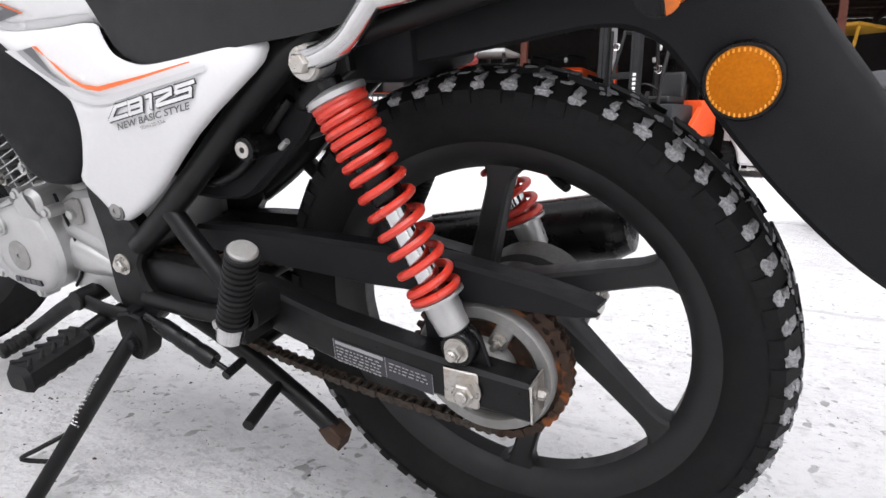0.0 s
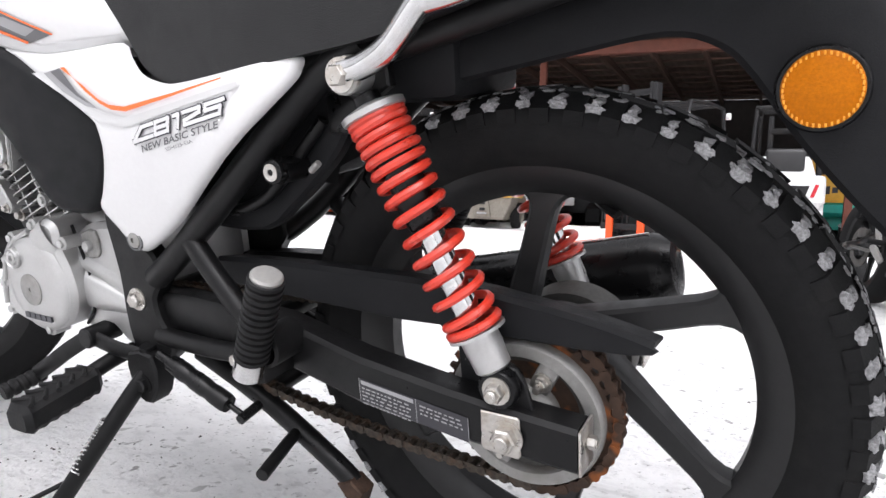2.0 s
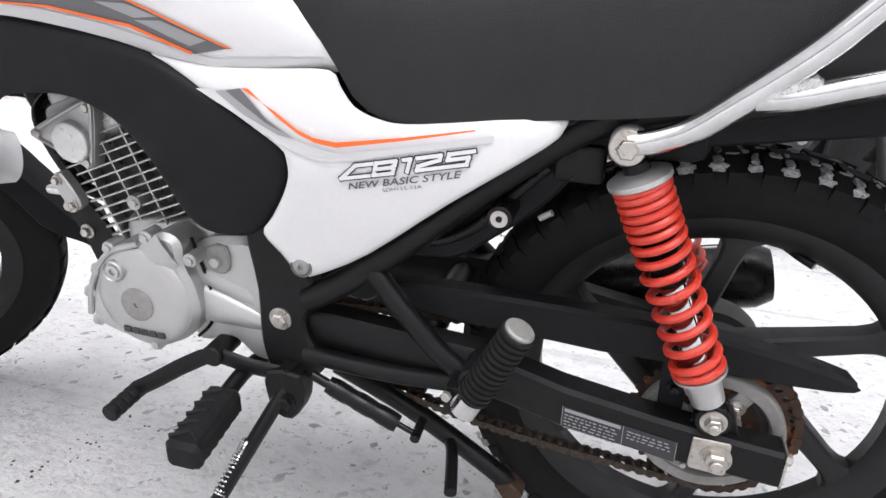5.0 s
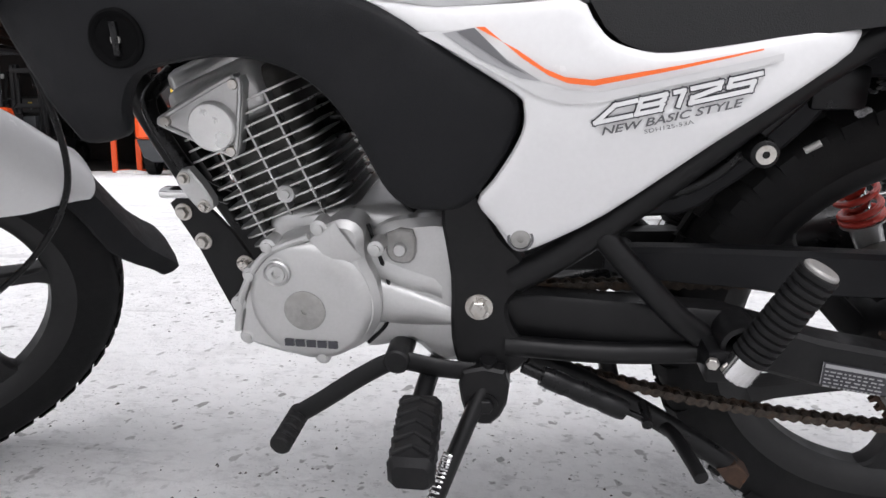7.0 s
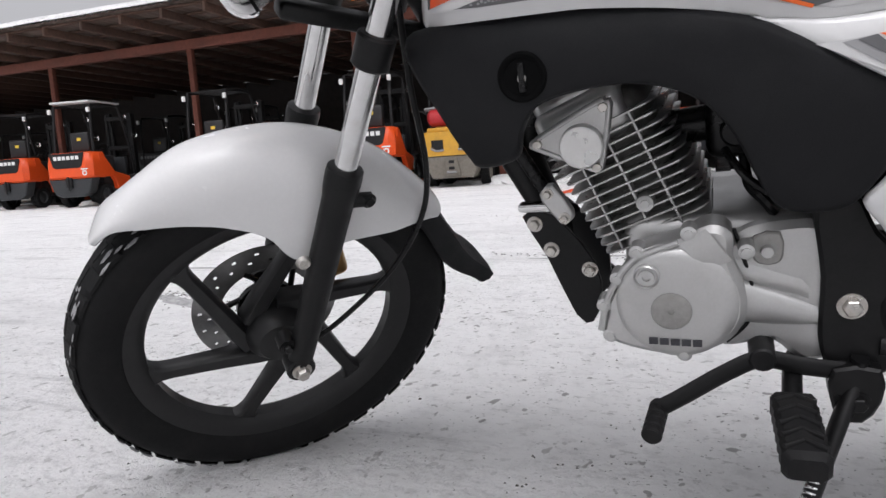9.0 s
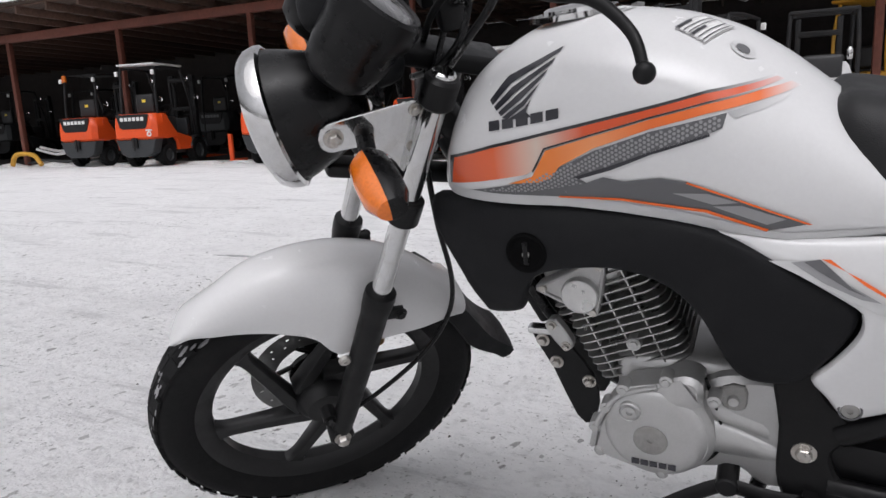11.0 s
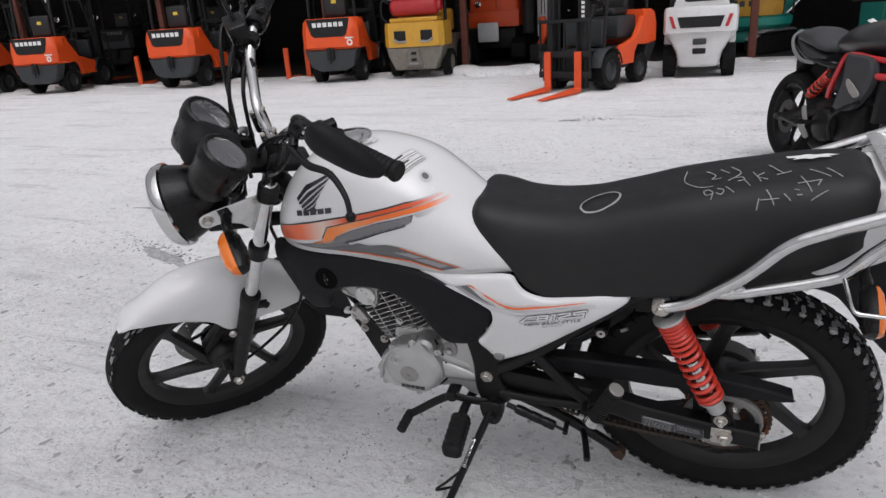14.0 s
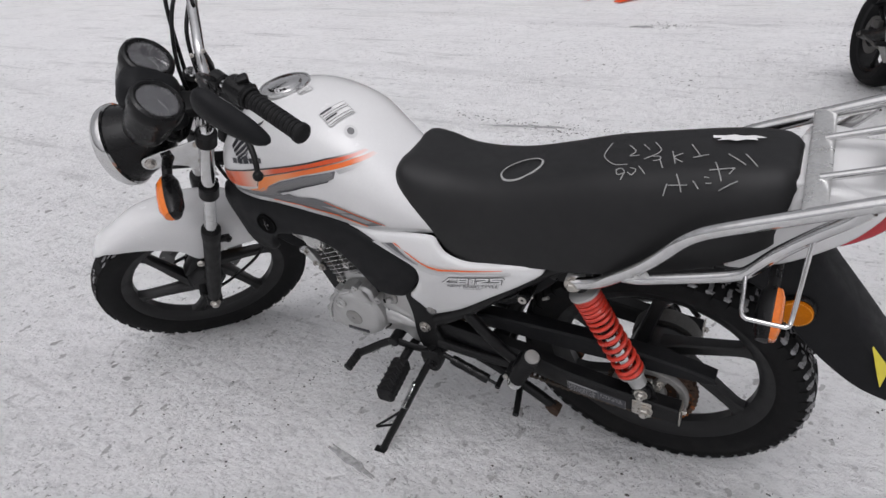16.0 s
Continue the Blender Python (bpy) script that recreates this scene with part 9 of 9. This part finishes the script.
def orange_digger(m):
    """A larger orange digger with its white arm let down."""
    e = thing("excavator", m, "orange excavator with a white and orange arm let down", "excavator", "excavators at the shed")
    part("body", box((1.0, 1.2, 1.0), (0, 0.6, 1.22), 0.08, seg=3), machine_orange, e)
    part("lower_panel", box((1.02, 0.06, 0.3), (0, -0.02, 0.86), 0.02), machine_orange, e)
    part("lamp", lathe([(0.02, -0.06), (0.06, -0.05), (0.06, 0.0)], "y", 16, (-0.3, -0.02, 1.15)), chrome, e)
    part("panel_seam", box((0.012, 0.01, 0.6), (0.05, -0.004, 1.35)), machine_black, e)
    for s in (-1, 1):
        part("track", yz_plate([(-0.2, 0.15), (-0.05, 0.02), (1.5, 0.02), (1.6, 0.15), (1.6, 0.4), (1.5, 0.5), (-0.05, 0.5), (-0.2, 0.4)], s * 0.35, s * 0.65, 0.03), rubber, e)
    part("undercarriage", box((0.8, 1.2, 0.4), (0, 0.7, 0.5), 0.03), machine_black, e)
    part("snow_guard", box((0.42, 0.05, 0.36), (-0.1, -0.1, 0.62), 0.03), machine_white, e, "snowy white plate")
    arm = part("arm", tube([(1.0, -0.1, 0.5), (0.99, -0.06, 1.0), (0.98, 0.0, 1.9), (0.95, 0.1, 2.6)], [0.10, 0.12, 0.12, 0.1], 4, flat=(0.12, 0.1)), machine_white, e, "white arm")
    for s in (-1, 1):
        part("arm_line", tube([(1.0 + s * 0.03, -0.19, 0.9), (0.985 + s * 0.03, -0.13, 1.9), (0.95 + s * 0.03, -0.03, 2.5)], 0.008, 6), machine_black, arm)
    part("linkage", tube([(0.95, -0.2, 0.35), (1.03, -0.22, 0.6), (0.98, -0.2, 0.85)], 0.07, 8), machine_orange, e, "orange bucket linkage")
    part("arm_cheek", box((0.05, 0.16, 0.5), (1.13, -0.12, 1.5), 0.02), machine_orange, e)
    part("bucket", yz_plate([(-0.3, 0.36), (0.1, 0.4), (0.2, 0.15), (0.0, 0.02), (-0.3, 0.06)], 0.75, 1.25, 0.02), machine_black, e)
    part("counter_cylinder", rod((0.72, -0.2, 0.55), (0.72, -0.2, 1.35), 0.11, 20, bevel=0.04), machine_black, e)
    tagged(part("snow_on_cylinder", lathe([(0.03, 1.36), (0.12, 1.35), (0.1, 1.42), (0.02, 1.45)], "z", 16, (0.72, -0.2, 0)), snow_clot, e), "cap of snow")


orange_digger(standing(-4.78, 12.75, 4, 1.06))


# a loose red fork bar stands upright here and there at the edge of the shed
def loose_fork(x, y, h=0.62):
    bm = plate([(-0.05, 0.0), (0.05, 0.0), (0.05, h), (-0.05, h)], 0, 0.05, 0.008)
    box((0.1, 0.5, 0.04), (0, 0.27, 0.03), 0.006, bm=bm)
    return tagged(part("loose_fork", bm, machine_orange, None, m=pose(x, y, 0, 0, 0, 8)), "orange-red steel fork standing upright at the shed edge", "fork", "loose forks")


for x, y in ((-12.05, 10.1), (-12.45, 10.5), (-8.6, 10.7), (-8.3, 11.0)):
    loose_fork(x, y)


def snow_ridge():
    """Low heaps of snow pushed up along the edge of the shed."""
    random.seed(4)
    bm = bmesh.new()
    for k in range(46):
        x = -24 + k * 0.62 + random.uniform(-0.2, 0.2)
        y = 11.45 + 0.105 * x + random.uniform(-0.25, 0.3) - (0.25 if -4.8 < x < -2 else 0)
        big = 1.6 if -4.9 < x < -2.4 else 1.0
        c = [random.uniform(0.2, 0.5) * big, random.uniform(0.12, 0.25) * big, random.uniform(0.04, 0.1) * big]
        own = bmesh.new()
        bmesh.ops.create_icosphere(own, subdivisions=2, radius=1.0)
        for v in own.verts:
            n = 1 + 0.3 * noise.noise(v.co * 1.7 + Vector((k, 0, 0)))
            v.co = Vector((x + v.co.x * c[0] * n, y + v.co.y * c[1] * n, max(-0.03, v.co.z * c[2] * n)))
        merge(bm, own)
    return tagged(part("snow_heap", bm, snow), "low heaps of snow along the shed edge", "snow", kind="stuff")


snow_ridge()


def scrap_heap():
    """Bars, hoses and a yellow frame lying beside the last forklift."""
    rnd = random.Random(9)
    h = thing("scrap_heap", standing(-18.2, 9.6, 10, 1.0), "heap of metal bars with a yellow frame at the shed", "scrap")
    for k in range(12):
        a = rnd.uniform(-0.5, 0.5)
        p = Vector((rnd.uniform(-0.9, 0.6), rnd.uniform(0, 0.8), rnd.uniform(0.05, 0.5)))
        part("bar", tube([p, p + Vector((0.7 * math.cos(a), 0.3 * math.sin(a), rnd.uniform(-0.15, 0.25))), p + Vector((1.3 * math.cos(a), 0.6 * math.sin(a), -0.05))], rnd.uniform(0.02, 0.05), 8), rnd.choice([machine_grey, steel, machine_white]), h)
    part("yellow_frame", tube([(-0.9, -0.2, 0.05), (-0.7, -0.2, 0.32), (-0.2, -0.15, 0.3), (0.1, -0.2, 0.05)], 0.06, 10), machine_yellow, h)


scrap_heap()


# ---------------------------------------------------------------- the second motorcycle
def sport_bike(m):
    """A dark naked sport motorcycle: x forward, rear axle at (0, 0, 0.3), left side at +y."""
    b = thing("motorcycle", m, "black sport motorcycle with red frame and grey seat on snow", "motorcycle")
    for name, x in (("rear_wheel", 0.0), ("front_wheel", 1.405)):
        w = 0.080 if x == 0 else 0.060
        wheel = part(name, lathe([(0.218, -w * 0.75), (0.235, -w * 0.96), (0.262, -w), (0.282, -w * 0.82), (0.297, -w * 0.45), (0.303, 0), (0.297, w * 0.45), (0.282, w * 0.82), (0.262, w), (0.235, w * 0.96), (0.218, w * 0.75)], "y", 56, (x, 0, 0.3), closed=True), rubber, b)
        part("rim", lathe([(0.2, -w * 0.7), (0.216, -w * 0.80), (0.222, -w * 0.74), (0.222, w * 0.74), (0.216, w * 0.80), (0.2, w * 0.7), (0.205, 0)], "y", 48, (x, 0, 0.3), closed=True), black_paint, wheel)
        for k in range(6):
            a = 2 * math.pi * (k + 0.3) / 6
            part("spoke", tube([(x + 0.04 * math.cos(a), 0, 0.3 + 0.04 * math.sin(a)), (x + 0.12 * math.cos(a), 0, 0.3 + 0.12 * math.sin(a)), (x + 0.208 * math.cos(a), 0, 0.3 + 0.208 * math.sin(a))], [0.020, 0.013, 0.016], 8), black_paint, wheel)
        part("hub", lathe([(0.012, -w), (0.045, -w * 0.8), (0.05, -w * 0.5), (0.05, w * 0.5), (0.045, w * 0.8), (0.012, w)], "y", 24, (x, 0, 0.3)), black_paint, wheel)
        part("brake_disc", lathe([(0.07, -w * 0.98), (0.11, -w * 0.98), (0.11, -w * 0.92), (0.07, -w * 0.92)], "y", 36, (x, 0, 0.3), closed=True), dark_cast, wheel)

    def loft(sections, n=22):
        bm = bmesh.new()
        return fix(rings(bm, [[Vector((x, w * math.cos(a), z + h * math.sin(a) * (1 if math.sin(a) > 0 else 0.8))) for a in np.linspace(0, 2 * math.pi, n, endpoint=False)] for x, w, z, h in sections]))

    for s in (-1, 1):
        part("swingarm_leg", tube([(-0.02, s * 0.125, 0.3), (0.12, s * 0.125, 0.315), (0.30, s * 0.115, 0.37), (0.46, s * 0.10, 0.41)], [0.026, 0.030, 0.036, 0.034], 10), black_paint, b)
        part("axle_nut", hexbolt(bmesh.new(), (0.0, s * 0.152, 0.3), (0, s, 0), 0.014, 0.012, 0.02), dark_cast, b)
        part("fork_leg", tube([(1.405, s * 0.105, 0.3), (1.30, s * 0.105, 0.55), (1.12, s * 0.105, 0.96)], [0.030, 0.028, 0.024], 14), black_paint, b)
        part("frame_tube", tube([(0.58, s * 0.165, 0.49), (0.612, s * 0.178, 0.55), (0.655, s * 0.180, 0.64), (0.705, s * 0.180, 0.722), (0.80, s * 0.178, 0.738), (0.95, s * 0.165, 0.725), (1.09, s * 0.10, 0.715)], 0.0155, 12), sport_red, b, "red frame tube")
        part("frame_tube", tube([(0.88, s * 0.18, 0.655), (0.98, s * 0.165, 0.640), (1.08, s * 0.09, 0.640)], 0.018, 12), sport_red, b, "red frame tube")
        part("tail_tube", tube([(0.62, s * 0.15, 0.66), (0.40, s * 0.13, 0.67), (0.15, s * 0.11, 0.71), (0.0, s * 0.09, 0.76)], 0.014, 10), black_paint, b)
        part("grab_rail", tube([(0.30, s * 0.125, 0.665), (0.17, s * 0.142, 0.675), (0.05, s * 0.138, 0.735), (-0.03, s * 0.110, 0.800), (-0.065, s * 0.060, 0.838), (-0.07, s * 0.03, 0.842)], 0.011, 10), sport_rail, b, "grey grab rail")
        part("tank_shroud", plate([(0.735, 0.735), (0.80, 0.742), (0.93, 0.735), (0.975, 0.70), (0.985, 0.60), (0.93, 0.515), (0.86, 0.455), (0.74, 0.430), (0.705, 0.450), (0.72, 0.52), (0.745, 0.60)], s * 0.150, s * 0.205, 0.012, 3), sport_panel, b, "dark grey side shroud")
        part("shroud_badge", plate([(0.795, 0.600), (0.82, 0.612), (0.925, 0.555), (0.930, 0.530), (0.880, 0.522), (0.815, 0.565)], s * 0.206, s * 0.212, 0.003, 2), stained_alu, b, "silver plate on the shroud")
        part("heel_plate", plate([(0.372, 0.398), (0.392, 0.420), (0.412, 0.412), (0.455, 0.335), (0.440, 0.315), (0.405, 0.335)], s * 0.185, s * 0.194, 0.003, 2), hub_alu, b, "grey heel plate")
        part("peg_bracket", plate([(0.372, 0.300), (0.395, 0.318), (0.425, 0.312), (0.500, 0.255), (0.492, 0.236), (0.462, 0.236)], s * 0.190, s * 0.206, 0.004, 2), hub_alu, b, "grey footrest bracket")
        part("foot_peg", rod((0.50, s * 0.19, 0.33), (0.50, s * 0.285, 0.335), 0.014, 16, bevel=0.003), peg_rubber, b)
        part("foot_lever", tube([(0.05, s * 0.150, 0.300), (0.16, s * 0.165, 0.296), (0.30, s * 0.185, 0.288), (0.40, s * 0.195, 0.290)], [0.006, 0.008, 0.009, 0.009], 10), dark_cast, b)
        part("grip", rod((1.00, s * 0.24, 1.03), (0.955, s * 0.36, 1.02), 0.018, 16, bevel=0.004), peg_rubber, b)
        part("mirror_stalk", tube([(1.02, s * 0.22, 1.03), (1.03, s * 0.27, 1.12), (0.99, s * 0.31, 1.19)], 0.006, 8), black_paint, b)
        part("mirror_shell", moved(loft([(-0.018, 0.020, 0, 0.012), (-0.010, 0.060, 0, 0.036), (0.010, 0.062, 0, 0.038), (0.028, 0.045, 0, 0.028), (0.036, 0.012, 0, 0.008)]), Matrix.Translation((0.99, s * 0.33, 1.21))), sport_black, b)
    part("handlebar", tube([(0.955, -0.36, 1.02), (1.02, -0.2, 1.03), (1.06, -0.08, 1.0), (1.065, 0, 0.985), (1.06, 0.08, 1.0), (1.02, 0.2, 1.03), (0.955, 0.36, 1.02)], 0.012, 12), black_paint, b)
    tank = part("fuel_tank", loft([(1.03, 0.07, 0.80, 0.04), (0.98, 0.13, 0.815, 0.085), (0.88, 0.172, 0.815, 0.115), (0.74, 0.182, 0.80, 0.125), (0.62, 0.168, 0.795, 0.110), (0.52, 0.135, 0.785, 0.078), (0.455, 0.085, 0.778, 0.04), (0.435, 0.04, 0.776, 0.015)], 30), sport_black, b, "dusty black fuel tank")
    part("tank_label", box((0.10, 0.030, 0.002), (0.70, -0.075, 0.9145), 0.0006, m=Matrix.Translation((0.70, -0.075, 0.9145)) @ Matrix.Rotation(radians(26), 4, 'X') @ Matrix.Rotation(radians(-20), 4, 'Z') @ Matrix.Translation((-0.70, 0.075, -0.9145))), white_ink, tank, "white paper label")
    part("filler_cap", lathe([(0.0, 0.930), (0.034, 0.930), (0.038, 0.926), (0.038, 0.90)], "z", 32, (0.80, 0, 0.0)), gloss_black, tank)
    part("seat", loft([(0.56, 0.085, 0.765, 0.02), (0.52, 0.125, 0.76, 0.035), (0.42, 0.150, 0.755, 0.040), (0.33, 0.155, 0.765, 0.048), (0.265, 0.145, 0.785, 0.075), (0.20, 0.140, 0.80, 0.078), (0.10, 0.128, 0.81, 0.068), (0.01, 0.105, 0.812, 0.050), (-0.045, 0.072, 0.815, 0.030), (-0.065, 0.03, 0.818, 0.012)], 28), sport_seat, b, "grey-black ridged seat")
    part("tail_unit", loft([(0.42, 0.13, 0.70, 0.03), (0.28, 0.138, 0.70, 0.055), (0.13, 0.122, 0.715, 0.075), (0.0, 0.095, 0.765, 0.055), (-0.07, 0.06, 0.80, 0.028), (-0.095, 0.02, 0.81, 0.01)]), sport_panel, b, "dark grey tail panel")
    part("tail_light", box((0.02, 0.09, 0.026), (-0.088, 0, 0.79), 0.008), red_lens, b)
    part("plate_hanger", tube([(0.12, 0, 0.68), (0.03, 0, 0.615), (-0.06, 0, 0.540), (-0.13, 0, 0.46)], 0.03, 10, flat=(0.075, 0.014)), black_plastic, b)
    part("wheel_hugger", tube([(0.325 * math.cos(a), 0, 0.3 + 0.325 * math.sin(a)) for a in np.linspace(0.35, 1.95, 8)], 0.03, 10, flat=(0.085, 0.008)), black_plastic, b)
    part("engine", box((0.38, 0.30, 0.26), (0.70, 0, 0.37), 0.05, seg=3), black_paint, b)
    part("cylinder_block", box((0.20, 0.26, 0.24), (0.80, 0, 0.55), 0.03, m=Matrix.Translation((0.8, 0, 0.55)) @ Matrix.Rotation(radians(15), 4, 'Y') @ Matrix.Translation((-0.8, 0, -0.55))), machine_black, b)
    part("air_box", loft([(0.34, 0.05, 0.58, 0.05), (0.40, 0.115, 0.58, 0.10), (0.60, 0.150, 0.58, 0.135), (0.80, 0.150, 0.60, 0.13), (0.95, 0.10, 0.62, 0.10), (1.0, 0.04, 0.62, 0.05)]), machine_black, b)
    part("swingarm_cover", loft([(0.22, 0.05, 0.40, 0.03), (0.28, 0.10, 0.40, 0.06), (0.45, 0.14, 0.40, 0.10), (0.56, 0.14, 0.38, 0.10)]), machine_black, b)
    part("clutch_cover", lathe([(0.0, -0.205), (0.05, -0.205), (0.085, -0.195), (0.098, -0.175), (0.10, -0.14)], "y", 36, (0.60, 0, 0.335)), black_paint, b)
    for k in range(6):
        a = 2 * math.pi * k / 6
        part("cover_bolt", hexbolt(bmesh.new(), (0.60 + 0.093 * math.cos(a), -0.18, 0.335 + 0.093 * math.sin(a)), (0, -1, 0), 0.006, 0.006, 0.0), dark_cast, b)
    part("generator_cover", lathe([(0.0, 0.20), (0.06, 0.195), (0.085, 0.17), (0.09, 0.14)], "y", 32, (0.78, 0, 0.35)), black_paint, b)
    part("radiator", box((0.04, 0.30, 0.24), (1.00, 0, 0.52), 0.008), machine_black, b)
    part("brake_caliper", box((0.09, 0.035, 0.05), (0.08, -0.105, 0.375), 0.012), dark_cast, b)
    for y, x in ((-0.07, 0.0), (0.05, 0.03)):
        part("exhaust_pipe", tube([(0.86, y, 0.50), (0.965 + x, y, 0.44), (0.99 + x, y, 0.33), (0.92, y * 0.8, 0.20), (0.78, y * 0.5, 0.155), (0.62, -0.01, 0.15)], 0.021, 12), dark_cast, b, "dull dark exhaust pipe")
    part("silencer_box", loft([(0.66, 0.05, 0.165, 0.03), (0.60, 0.11, 0.17, 0.05), (0.42, 0.12, 0.175, 0.055), (0.33, 0.09, 0.18, 0.045), (0.30, 0.04, 0.18, 0.02)]), machine_black, b)
    part("cable_loop", tube([(0.93, -0.20, 0.50), (0.80, -0.215, 0.44), (0.72, -0.21, 0.36), (0.74, -0.20, 0.27)], 0.010, 10), gloss_black, b)
    part("rear_spring", coil((0.515, -0.135, 0.612), (0.335, -0.130, 0.485), 0.030, 0.0062, 8), spring_red, b, "red shock absorber spring")
    part("shock_body", rod((0.53, -0.135, 0.622), (0.30, -0.129, 0.460), 0.018, 16), dark_cast, b)
    part("headlamp", loft([(1.26, 0.04, 0.84, 0.05), (1.235, 0.09, 0.85, 0.10), (1.17, 0.11, 0.87, 0.11), (1.10, 0.08, 0.88, 0.08)]), sport_black, b)
    part("front_mudguard", tube([(1.405 + 0.325 * math.cos(a), 0, 0.3 + 0.325 * math.sin(a)) for a in np.linspace(0.6, 2.5, 8)], 0.03, 10, flat=(0.072, 0.009)), sport_black, b)
    part("side_stand", tube([(0.55, 0.13, 0.30), (0.50, 0.20, 0.16), (0.46, 0.245, 0.045)], 0.013, 10), black_paint, b)
    return b


sport_bike(Matrix.Translation((0.340, 3.72, 0.0)) @ Matrix.Rotation(radians(-66), 4, 'Z') @ Matrix.Rotation(radians(-5), 4, 'X'))
